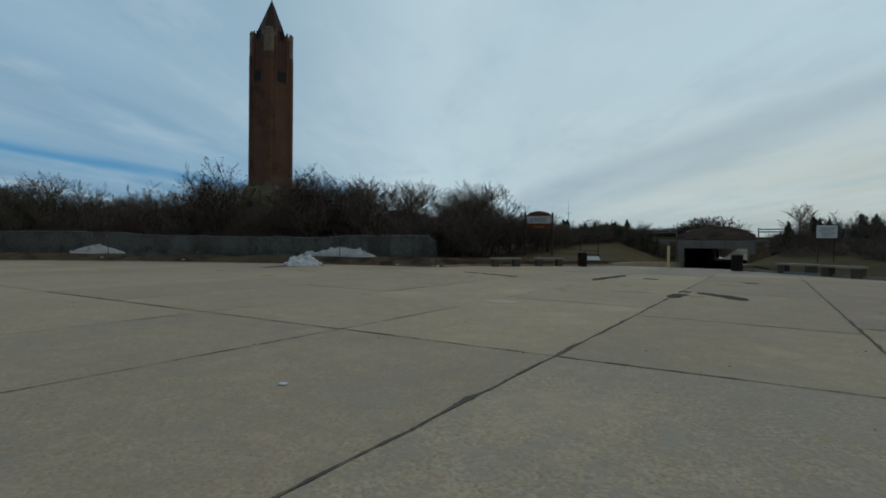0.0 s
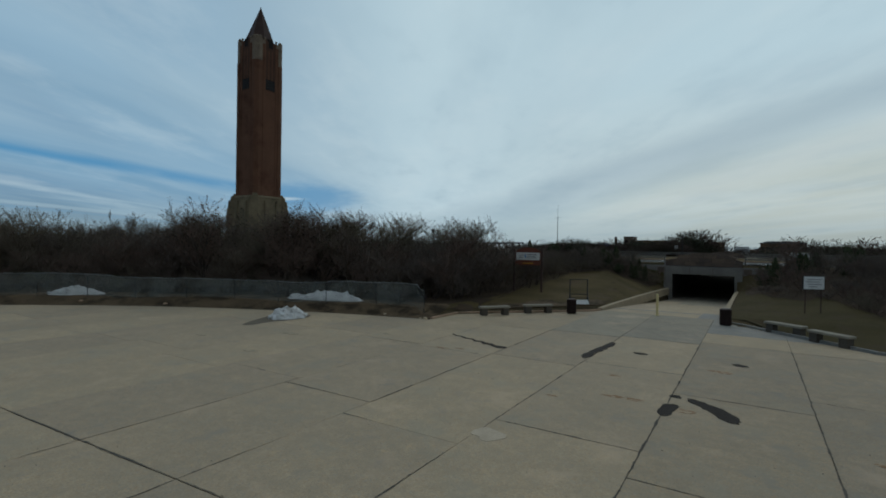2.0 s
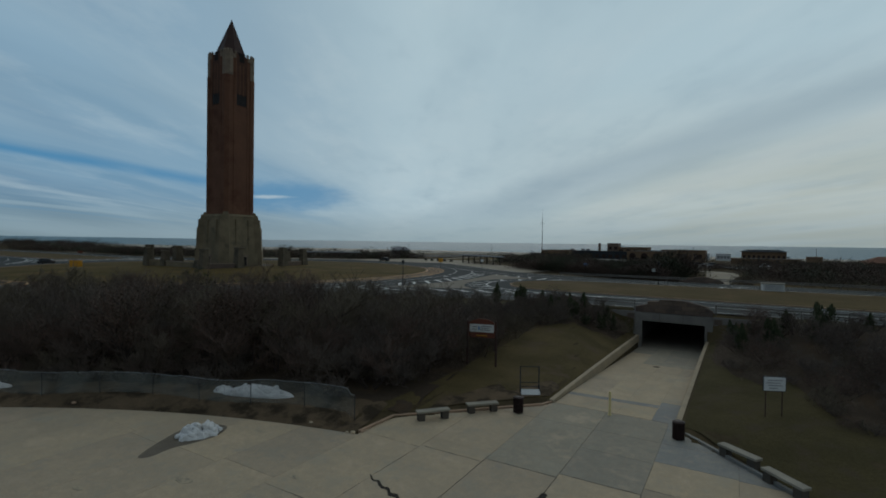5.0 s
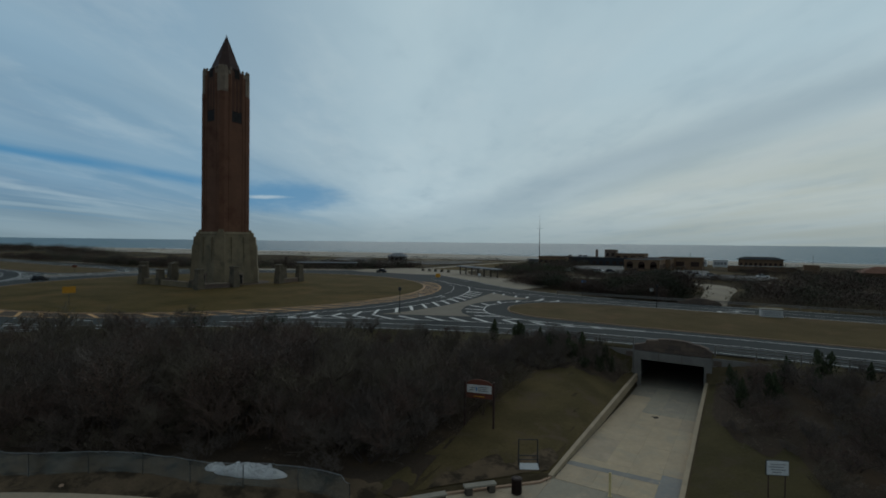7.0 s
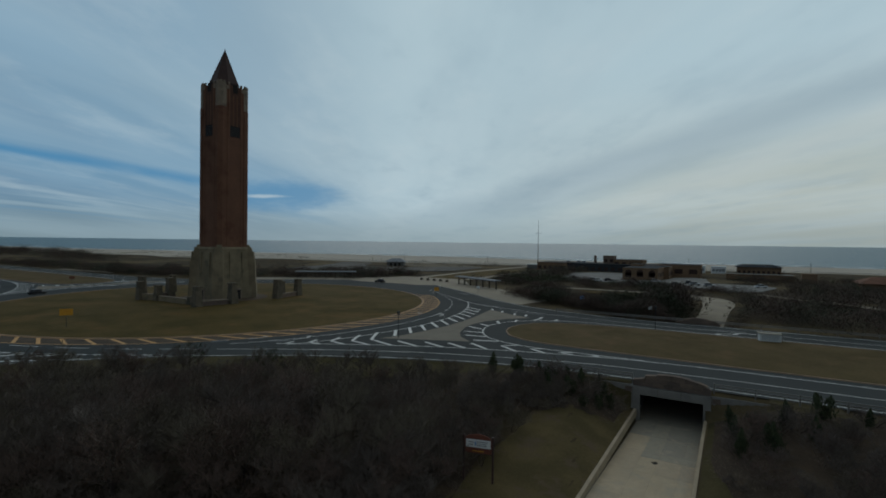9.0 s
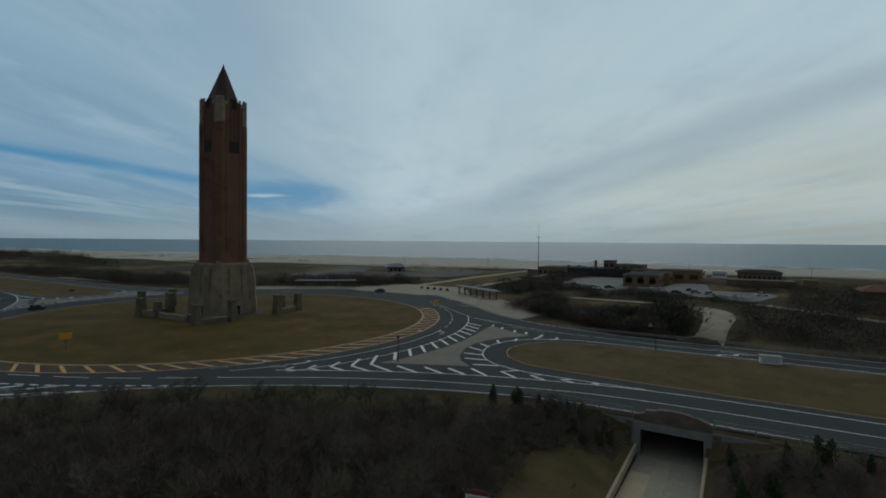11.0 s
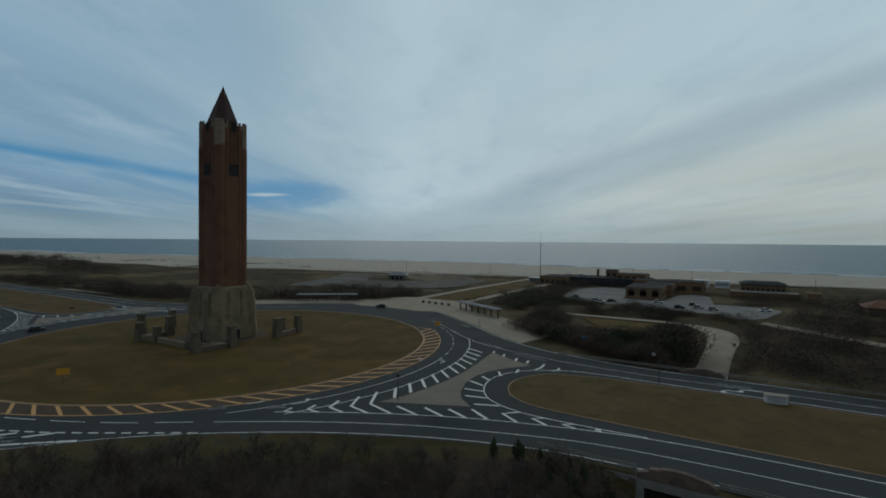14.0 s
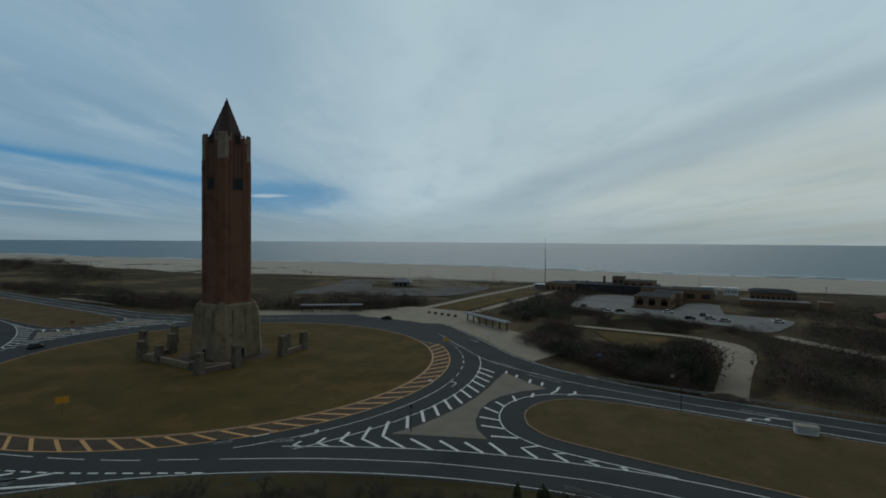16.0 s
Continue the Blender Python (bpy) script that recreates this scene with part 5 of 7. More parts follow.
for sx in (-1, 1):
    low_wall(CX + sx * 13.4, CY + 8.2, CX + sx * 12.4, CY + 14.4, "redstone", 1.2)
    low_wall(CX + sx * 13.4, CY - 8.2, CX + sx * 12.4, CY - 14.4, "redstone", 1.2)
low_wall(CX - 6, CY - 14, CX + 6, CY - 14, "stone", 1.3)
low_wall(CX + 8.3, CY - 12.6, CX + 12.2, CY - 8, "stone", 1.1)
low_wall(CX - 12, CY - 15.5, CX - 7.5, CY - 14, "stone", 1.6)
terrace = arc(CX, CY, 11.5, 0, 360, 40)[:-1]
sheet("terrace", terrace, ROAD + 0.8, M["brownband"], "worn stone terrace round the foot of the tower", "terrace")


# ---- fence with torn netting ----
def netting_fence():
    ob = thing("fence", pose(0, 0, 0), "sagging grey net fence on thin steel posts", "fence")
    line = []
    for i in range(25):
        a = radians(101.8 + i * 1.72)
        r = 56.9 + 0.25 * math.sin(i * 0.9)
        line.append((r * math.cos(a), -28 + r * math.sin(a)))
    rnd = random.Random(8)
    hts = [1.24 + 0.07 * math.sin(i * 0.6) + rnd.uniform(-0.03, 0.03) for i in range(25)]
    hts = [h + 0.24 * sm(10, 18, i) for i, h in enumerate(hts)]
    hts[0] = hts[1]
    fine = smooth_line(line, 5)
    bm = bmesh.new()
    rows = []
    for i, (x, y) in enumerate(fine):
        k = min(i / 5, 23.999)
        j = int(k)
        h = hts[j] + (hts[j + 1] - hts[j]) * (k - j) - 0.03 * math.sin((k - j) * math.pi)
        z = max(ground_level(x, y), -0.05)
        rows.append([bm.verts.new((x + 0.05 * math.sin(i * 1.7 + m), y + 0.04 * math.cos(i * 1.3 + m * 2), z + 0.14 + (h + 0.06) * m / 4)) for m in range(5)])
    for a, b in zip(rows, rows[1:]):
        for m in range(4):
            bm.faces.new((a[m], b[m], b[m + 1], a[m + 1]))
    part("netting", bm, M["netting"], ob, "translucent grey netting")
    bm = bmesh.new()
    tube(bm, [(fine[i][0], fine[i][1], max(ground_level(*fine[i]), -0.05) + 0.2 + hts[min(i // 5, 24)]) for i, r in enumerate(fine)], [0.016] * len(fine), 4)
    part("top_wire", bm, M["steel"], ob)
    for (x, y), h in zip(line[::2], hts[::2]):
        bm = bmesh.new()
        z = ground_level(x, y)
        tube(bm, [(x, y, z - 0.1), (x + 0.04 * math.sin(x * 3), y, z + h + 0.17)], (0.024, 0.024), 6)
        part("post", bm, M["darksteel"], ob)


netting_fence()


# ---- snow heaps ----
def snow_heap(x, y, z, lx, ly, h, az, seed, lumpy):
    ob = thing("snow_pile", pose(x, y, z, 0, 0, az), "melting pile of dirty white snow", "snow pile", "snow piles")
    bm = bmesh.new()
    nr, ns = 14, 40
    rows = []
    for i in range(nr + 1):
        r = i / nr
        row = []
        for k in range(ns if i else 1):
            a = k * math.tau / ns
            e = 1 + 0.22 * noise.noise((math.cos(a) * 1.3, math.sin(a) * 1.3, seed))
            px_, py_ = r * e * lx * math.cos(a), r * e * ly * math.sin(a)
            q = h * (1 - r ** 1.7) ** 0.8
            lump = lumpy * (noise.noise((px_ * 3.1, py_ * 3.1, seed)) + 0.6 * noise.noise((px_ * 7, py_ * 7, seed + 4)))
            row.append(bm.verts.new((px_ + 0.4 * lump * math.cos(a), py_ + 0.4 * lump * math.sin(a), max(-0.06, q + 0.6 * lump * (0.35 + q) * (1 - r ** 4) - (0.05 if i == nr else 0)))))
        rows.append(row)
    for k in range(ns):
        bm.faces.new((rows[0][0], rows[1][k], rows[1][(k + 1) % ns]))
    for a, b in zip(rows[1:], rows[2:]):
        for k in range(ns):
            bm.faces.new((a[k], b[k], b[(k + 1) % ns], a[(k + 1) % ns]))
    rnd = random.Random(seed)
    for i in range(int(60 * lumpy)):          # broken clods of ice on the crust
        a, r = rnd.uniform(0, math.tau), rnd.uniform(0.1, 0.95)
        s = rnd.uniform(0.08, 0.2) * (1.2 - 0.5 * r)
        c = Vector((r * lx * math.cos(a), r * ly * math.sin(a), h * (1 - r ** 1.7) ** 0.8 * 0.95))
        made = bmesh.ops.create_icosphere(bm, subdivisions=2, radius=s)["verts"]
        for v in made:
            v.co = v.co * (1 + 0.45 * noise.noise(v.co * 8 + Vector((i * 3.0, seed, 0)))) + c
            v.co.z = max(v.co.z, -0.02)
    part("snow_body", bm, M["snow"], ob)
    return ob


snow_heap(-17.3, 21.95, 0.0, 1.12, 0.78, 0.54, 62, 2.0, 0.46)
snow_heap(-19.3, 27.1, ground_level(-19.3, 27.1), 2.6, 0.7, 0.66, 24, 5.0, 0.16)
snow_heap(-35.3, 18.1, ground_level(-35.3, 18.1), 1.9, 0.65, 0.60, 40, 9.0, 0.12)
snow_heap(-21.6, 26.4, ground_level(-21.6, 26.4), 0.8, 0.45, 0.28, 24, 7.0, 0.12)
# wet stain round the near heap
stain = smooth_line([(-17.1, 18.8), (-17.7, 19.6), (-18.2, 20.6), (-18.6, 21.6), (-18.6, 22.6), (-17.9, 23.3), (-17.0, 23.4), (-16.4, 22.4), (-16.5, 21.2), (-16.8, 20.2), (-16.7, 19.2)], 6, True)
sheet("meltwater", stain, 0.009, M["wet"], "dark meltwater stain on the concrete", "stain")


# ---- patched cracks, stains and litter on the plaza ----
def ragged(pts, seed, amp=0.05, n=9):
    out = []
    for i, p in enumerate(smooth_line(pts, n, True)):
        k, j = (noise.noise((p[0] * 4, p[1] * 4, seed + s)) + 0.8 * noise.noise((p[0] * 13, p[1] * 13, seed + s + 3)) for s in (0, 9))
        out.append((p[0] + amp * k, p[1] + amp * j))
    return out


def patch(name, pts, seed, mat, label, cat, z=0.012, amp=0.05):
    bm = bmesh.new()
    q = ragged(pts, seed, amp)
    if area(q) < 0:
        q = q[::-1]
    prism(bm, q, -0.02, z)
    bmesh.ops.triangulate(bm, faces=[f for f in bm.faces if len(f.verts) > 4])
    tagged(link(name, bm, M[mat]), label, cat, "patches on the plaza")


tarred = "ragged dark asphalt patch filling a broken slab"
patch("asphalt_patch", [(4.0, 18.62), (4.2, 18.6), (4.6, 18.3), (5.0, 17.95), (5.3, 17.5), (5.2, 17.05), (4.95, 17.2), (4.6, 17.7), (4.15, 18.2)], 1, "tar", tarred, "patch", amp=0.1)
patch("asphalt_patch", [(3.42, 17.5), (3.6, 17.8), (3.85, 17.75), (3.8, 17.3), (3.7, 16.7), (3.48, 16.7)], 2, "tar", tarred, "patch")
patch("asphalt_patch", [(3.5, 18.7), (3.7, 18.8), (3.85, 18.6), (3.6, 18.5)], 8, "tar", "small dark asphalt patch in a slab", "patch", amp=0.05)
patch("asphalt_patch", [(-0.12, 22.1), (0.08, 22.3), (0.12, 23.3), (0.3, 24.5), (0.28, 25.7), (0.08, 25.9), (-0.08, 24.8), (-0.22, 23.4), (-0.25, 22.5)], 3, "tar", tarred, "patch", amp=0.12)
crack = [(-6.85, 23.3), (-6.45, 23.05), (-6.2, 23.08), (-5.85, 22.78), (-5.5, 22.8), (-5.2, 22.5), (-4.85, 22.52), (-4.55, 22.2), (-4.25, 22.22), (-3.95, 21.98)]
patch("asphalt_patch", [(x, y + 0.05 + 0.012 * i) for i, (x, y) in enumerate(crack)] + [(-3.5, 22.12), (-3.38, 21.85), (-3.6, 21.68)] + [(x, y - 0.05 - 0.012 * i) for i, (x, y) in reversed(list(enumerate(crack)))], 4, "tar", "jagged tarred crack ending in a dark blob", "patch", amp=0.05)
patch("asphalt_patch", [(1.35, 24.35), (1.7, 24.42), (1.95, 24.2), (1.6, 24.1)], 5, "tar", "small dark asphalt patch in a slab", "patch")
patch("asphalt_patch", [(4.9, 24.4), (5.2, 24.5), (5.45, 24.2), (5.1, 24.1)], 6, "tar", "small dark asphalt patch in a slab", "patch")
rusty = "faint rust-brown stain on the concrete"
for i, (x, y, s) in enumerate(((2.1, 17.6, 0.3), (2.65, 17.6, 0.28), (3.95, 17.35, 0.35), (0.6, 16.6, 0.15), (4.6, 22.7, 0.4), (1.6, 20.0, 0.22), (-5.6, 20.3, 0.3), (-4.9, 20.6, 0.22), (7.9, 16.0, 0.2), (8.4, 13.6, 0.15))):
    patch("rust_stain", [(x - s, y), (x - s * 0.3, y + s * 0.5), (x + s, y + s * 0.3), (x + s * 0.5, y - s * 0.4)], 20 + i, "rust", rusty, "stain", 0.0075)
for i, (x, y, s) in enumerate(((-13.3, 18.7, 0.5), (-15.0, 24.0, 0.38), (-9.6, 21.4, 0.28), (-16.2, 16.0, 0.3), (-11.5, 15.2, 0.35))):
    patch("damp_stain", [(x - s, y - 0.2 * s), (x - s * 0.3, y + s * 0.4), (x + s, y + s * 0.3), (x + s * 0.5, y - s * 0.4)], 50 + i, "damp", "dull grey damp mark on the concrete", "stain", 0.0075, 0.04)
patch("pale_repair", [(0.05, 12.75), (0.1, 13.25), (0.5, 13.2), (0.85, 13.0), (0.55, 12.5), (0.3, 12.65)], 31, "repair", "pale repaired spot in the concrete", "patch", 0.009)
bm = bmesh.new()
box(bm, -0.04, 0.04, -0.03, 0.03, 0.0, 0.015, 0.004)
litter = link("paper_scrap", bm, M["white"])
litter.matrix_basis = pose(1.88, 5.43, 0.006, 4, 0, 25)
tagged(litter, "small scrap of white paper on the concrete", "litter")
rnd = random.Random(5)
pebble = bmesh.new()
bmesh.ops.create_icosphere(pebble, subdivisions=1, radius=1)
grit = bmesh.new()
for i in range(420):
    x, y = rnd.uniform(-16, 14), rnd.uniform(3, 26)
    s = rnd.uniform(0.006, 0.02)
    c = Vector((x, y, 0.004 + s * 0.3))
    vs = [grit.verts.new(c + Vector((s * math.cos(k * 2.1) * rnd.uniform(0.6, 1.2), s * math.sin(k * 2.1) * rnd.uniform(0.6, 1.2), 0))) for k in range(3)]
    t = grit.verts.new(c + Vector((0, 0, s * 0.5)))
    grit.faces.new(vs)
    for k in range(3):
        grit.faces.new((vs[k], vs[(k + 1) % 3], t))
pebble.free()
tagged(link("grit", grit, M["tar"]), "scattered dark grit and leaf crumbs on the plaza", "grit", "", "stuff")
# clods and rubble at the corner of the dirt border
for i, (x, y, s, mat) in enumerate(((-10.7, 26.5, 0.13, "concrete_pale"), (-11.0, 26.4, 0.09, "concrete_pale"), (-13.6, 26.3, 0.12, "concrete_pale"), (-10.4, 26.9, 0.1, "kerb"), (-28, 20.6, 0.15, "kerb"), (-33, 17.6, 0.14, "kerb"))):
    bm = bmesh.new()
    bmesh.ops.create_icosphere(bm, subdivisions=2, radius=s)
    for v in bm.verts:
        v.co *= 1 + 0.3 * noise.noise(v.co * 9 + Vector((i, 0, 0)))
        v.co.z *= 0.65
    ob = link("rubble_stone", bm, M[mat])
    ob.matrix_basis = pose(x, y, max(ground_level(x, y), 0) + s * 0.35, 0, 0, i * 50)
    tagged(ob, "broken lump of pale concrete lying on the dirt", "stone", "rubble")


# ---- benches, bins, post ----
def bench(m):
    ob = thing("bench", m, "backless stone bench on two dark block legs", "bench", "benches beside the path")
    bm = bmesh.new()
    box(bm, -1.0, 1.0, -0.24, 0.24, 0.44, 0.56, 0.02)
    part("seat", bm, M["bench"], ob)
    for x in (-0.72, 0.72):
        bm = bmesh.new()
        box(bm, x - 0.2, x + 0.2, -0.2, 0.2, -0.01, 0.445, 0.015)
        part("leg", bm, M["benchleg"], ob, "dark block leg")
    return ob


first = bench(pose(-8.25, 30.65, 0, 0, 0, 50))
for x, y, az in ((-6.4, 33.35, 46), (7.0, 33.85, -38), (8.65, 31.75, -46)):
    copy_thing(first, pose(x, y, 0, 0, 0, az))


def litter_bin(m):
    ob = thing("litter_bin", m, "dark brown slatted litter bin standing on the concrete", "litter bin", "litter bins")
    bm = bmesh.new()
    tube(bm, [(0, 0, 0.02), (0, 0, 0.9)], (0.27, 0.27), 16)
    part("drum", bm, M["bin"], ob)
    for k in range(18):
        a = k * math.tau / 18
        bm = bmesh.new()
        box(bm, 0.27, 0.3, -0.038, 0.038, 0.04, 0.9, 0.006, Matrix.Rotation(a, 4, "Z"))
        part("slat", bm, M["bin"], ob)
    for z in (0.1, 0.84):
        bm = bmesh.new()
        tube(bm, [(0, 0, z), (0, 0, z + 0.05)], (0.31, 0.31), 18)
        part("hoop", bm, M["bin"], ob)
    bm = bmesh.new()
    tube(bm, [(0, 0, 0.9), (0, 0, 0.93), (0, 0, 0.98)], (0.32, 0.32, 0.2), 18)
    part("lid", bm, M["bin"], ob)
    return ob


first = litter_bin(pose(-4.5, 34.45, 0))
copy_thing(first, pose(4.25, 35.3, 0, 0, 0, 13))
ob = thing("bollard", pose(0.32, 37.1, 0), "thin faded yellow bollard in the middle of the path", "bollard")
bm = bmesh.new()
tube(bm, [(0, 0, -0.05), (0, 0, 1.36), (0, 0, 1.42)], (0.075, 0.075, 0.04), 10)
part("tube", bm, M["post"], ob)
bm = bmesh.new()
tube(bm, [(0, 0, 0.0), (0, 0, 0.05)], (0.13, 0.12), 10)
part("base_plate", bm, M["post"], ob)


# ---- sign boards ----
def big_sign():
    z = ground_level(-10.5, 41.25)
    ob = thing("notice_board", pose(-10.5, 41.4, z, 0, 0, 14), "red-brown notice board with white panel on two timber posts", "notice board")
    h = 4.05 - z
    for x in (-1.15, 1.15):
        bm = bmesh.new()
        box(bm, x - 0.08, x + 0.08, -0.08, 0.08, -0.3, h + 0.1, 0.02)
        part("post", bm, M["spire"], ob)
    bm = bmesh.new()
    pts = [(-1.05, h - 1.25), (1.05, h - 1.25), (1.05, h - 0.12), (0.8, h + 0.08), (0.4, h + 0.2), (0, h + 0.24), (-0.4, h + 0.2), (-0.8, h + 0.08), (-1.05, h - 0.12)]
    lo = [bm.verts.new((x, -0.03, y)) for x, y in pts]
    hi = [bm.verts.new((x, 0.03, y)) for x, y in pts]
    bm.faces.new(lo)
    bm.faces.new(hi[::-1])
    for i in range(len(pts)):
        j = (i + 1) % len(pts)
        bm.faces.new((lo[i], hi[i], hi[j], lo[j]))
    part("board", bm, M["redboard"], ob)
    bm = bmesh.new()
    box(bm, -0.98, 0.98, -0.06, -0.028, h - 0.82, h - 0.2, 0.006)
    panel = part("white_panel", bm, M["dullwhite"], ob, "white lettered panel")
    for x0, x1, zz in ((-0.75, -0.35, h - 0.42), (-0.1, 0.75, h - 0.36), (-0.1, 0.6, h - 0.5), (-0.1, 0.7, h - 0.64), (-0.75, -0.4, h - 0.6)):
        bm = bmesh.new()
        box(bm, x0, x1, -0.068, -0.058, zz - 0.025, zz + 0.025)
        part("lettering_bar", bm, M["ink"], panel)
    bm = bmesh.new()
    box(bm, -0.28, -0.16, -0.07, -0.058, h - 0.66, h - 0.34, 0.02)
    part("emblem", bm, M["bluesign"], panel)
    bm = bmesh.new()
    box(bm, -0.45, 0.45, -0.05, -0.028, h - 1.12, h - 1.06)
    part("lower_line", bm, M["orange"], ob, "thin orange line of lettering")


big_sign()


def small_sign():
    z = ground_level(8.7, 40.64)
    ob = thing("sign", pose(8.72, 40.6, z, 0, 0, 25), "white rectangular sign on two dark posts in the turf", "sign")
    h = 2.78 - z
    for x in (-0.45, 0.45):
        bm = bmesh.new()
        box(bm, x - 0.025, x + 0.025, 0.0, 0.05, -0.3, h + 0.02, 0.008)
        part("post", bm, M["spire"], ob)
    bm = bmesh.new()
    box(bm, -0.58, 0.58, -0.06, -0.02, h - 0.78, h, 0.01)
    face = part("panel", bm, M["white"], ob)
    bm = bmesh.new()
    box(bm, -0.62, 0.62, -0.015, 0.02, h - 0.82, h + 0.04)
    part("backing", bm, M["darksteel"], ob)
    for k, (a, b) in enumerate(((-0.4, 0.4), (-0.45, 0.3), (-0.35, 0.42), (-0.3, 0.2))):
        bm = bmesh.new()
        box(bm, a, b, -0.066, -0.058, h - 0.2 - k * 0.15, h - 0.15 - k * 0.15)
        part("lettering_bar", bm, M["steel"], face)


small_sign()


def bike_rack_sign():
    """A light steel frame with a toppled white board at its foot."""
    ob = thing("sign_stand", pose(-5.0, 37.6, ground_level(-5.0, 37.6), 0, 0, 30), "empty dark steel sign frame with a fallen white board", "sign stand")
    for x in (-0.62, 0.62):
        bm = bmesh.new()
        tube(bm, [(x, 0, -0.2), (x, 0, 1.75), (x * 0.94, 0, 1.82)], (0.04, 0.04, 0.03), 6)
        part("upright", bm, M["darksteel"], ob)
        bm = bmesh.new()
        tube(bm, [(x, 0.0, 0.75), (x, -0.55, 0.0)], (0.03, 0.03), 6)
        part("brace", bm, M["darksteel"], ob)
    for z in (0.45, 0.72, 1.78):
        bm = bmesh.new()
        tube(bm, [(-0.62, 0, z), (0.62, 0, z)], (0.03, 0.03), 6)
        part("crossbar", bm, M["darksteel"], ob)
    bm = bmesh.new()
    box(bm, -0.62, 0.62, -0.02, 0.02, -0.22, 0.22, 0.006, Matrix.Translation((0, -0.42, 0.2)) @ Matrix.Rotation(radians(-52), 4, "X"))
    part("fallen_board", bm, M["dullwhite"], ob, "white board lying aslant")


bike_rack_sign()


# ---- bare winter thicket ----
def grow(bm_wood, bm_twig, rnd, base, direction, length, radius, depth, kids):
    """One branch and its offspring; the last two orders go into the twig mesh."""
    if depth == 0:               # a bare twig
        d = (direction.normalized() + Vector((rnd.uniform(-1, 1), rnd.uniform(-1, 1), rnd.uniform(-0.5, 0.6))) * 0.75).normalized()
        length *= 0.6
        s = d.cross(Vector((0.31, 0.17, 0.93))).normalized() * 0.0052
        u = d.cross(s)
        q = [bm_twig.verts.new(base + v) for v in (s, -0.5 * s + 0.87 * u, -0.5 * s - 0.87 * u)]
        tip = bm_twig.verts.new(base + d * length)
        for i in range(2):
            bm_twig.faces.new((q[i], q[i + 1], tip))
        return
    segs = max(1, depth)
    pts, rad = [base], [radius]
    d = direction.normalized()
    for i in range(segs):
        d = (d + Vector((rnd.uniform(-1, 1), rnd.uniform(-1, 1), rnd.uniform(-0.45, 0.65))) * (0.42 if depth >= 2 else 0.26)).normalized()
        pts.append(pts[-1] + d * length / segs)
        rad.append(max(0.0055, radius * (1 - 0.8 * (i + 1) / segs)))
    tube(bm_wood if depth >= 2 else bm_twig, pts, rad, 4 if depth >= 3 else 3, False)
    for k in range(kids[depth]):
        t = rnd.uniform(0.25, 1.0)
        i = min(int(t * segs), segs - 1)
        p = pts[i].lerp(pts[i + 1], t * segs - i)
        a = rnd.uniform(0, math.tau)
        out = Vector((math.cos(a), math.sin(a), rnd.uniform(0.0, 0.9)))
        grow(bm_wood, bm_twig, rnd, p, d * 0.7 + out * kids.get("out", 0.95), length * rnd.uniform(0.40, 0.64) * (1.12 - 0.35 * t), max(0.0055, radius * 0.4), depth - 1, kids)


def shrub(name, label, category, group, seed, stems, height, lean, kids, wood, twig):
    rnd = random.Random(seed)
    ob = thing(name, pose(0, 0, 0), label, category, group)
    bw, bt = bmesh.new(), bmesh.new()
    for s in range(stems):
        a = s * math.tau / stems + rnd.uniform(-0.5, 0.5)
        d = Vector((math.cos(a) * lean, math.sin(a) * lean, 1.0))
        h = height * rnd.uniform(0.72, 1.0) * 0.72
        grow(bw, bt, rnd, Vector((0.18 * math.cos(a) * (stems > 1), 0.18 * math.sin(a) * (stems > 1), -0.15)), d, h, 0.017 * height ** 0.75, 3, kids)
    part("trunk", bw, M[wood], ob)
    crown = part("crown", bt, M[twig], ob)
    ob["tall"] = max(v.co.z for v in crown.data.vertices)
    return ob


BUSH = "leafless brown shrub in a dense winter thicket"
TREE = "bare grey-brown tree rising out of the thicket"
protos = [shrub("shrub", BUSH, "shrub", "thicket", 1, 4, 6.2, 0.5, {3: 11, 2: 10, 1: 15}, "bark", "twig"),
          shrub("shrub", BUSH, "shrub", "thicket", 2, 5, 5.2, 0.7, {3: 10, 2: 9, 1: 15}, "bark", "twig"),
          shrub("shrub", BUSH, "shrub", "thicket", 3, 4, 6.8, 0.42, {3: 11, 2: 10, 1: 15}, "bark", "twig"),
          shrub("shrub", BUSH, "shrub", "thicket", 4, 5, 5.6, 0.6, {3: 10, 2: 9, 1: 15}, "bark", "twig")]
low = [shrub("low_shrub", "low leafless brown bush in dark scrub", "shrub", "low scrub", 11, 7, 2.9, 0.95, {3: 8, 2: 7, 1: 11}, "bark", "twig"),
       shrub("low_shrub", "low leafless brown bush in dark scrub", "shrub", "low scrub", 12, 6, 2.4, 1.1, {3: 8, 2: 7, 1: 11}, "bark", "twig")]
tall = [shrub("tree", TREE, "tree", "trees in the thicket", 7, 1, 8.8, 0.15, {3: 22, 2: 11, 1: 14}, "bark", "twig"),
        shrub("tree", TREE, "tree", "trees in the thicket", 8, 2, 7.8, 0.3, {3: 15, 2: 10, 1: 14}, "palebark", "twig"),
        shrub("tree", TREE, "tree", "trees in the thicket", 9, 3, 7.6, 0.45, {3: 12, 2: 10, 1: 14}, "bark", "twig")]


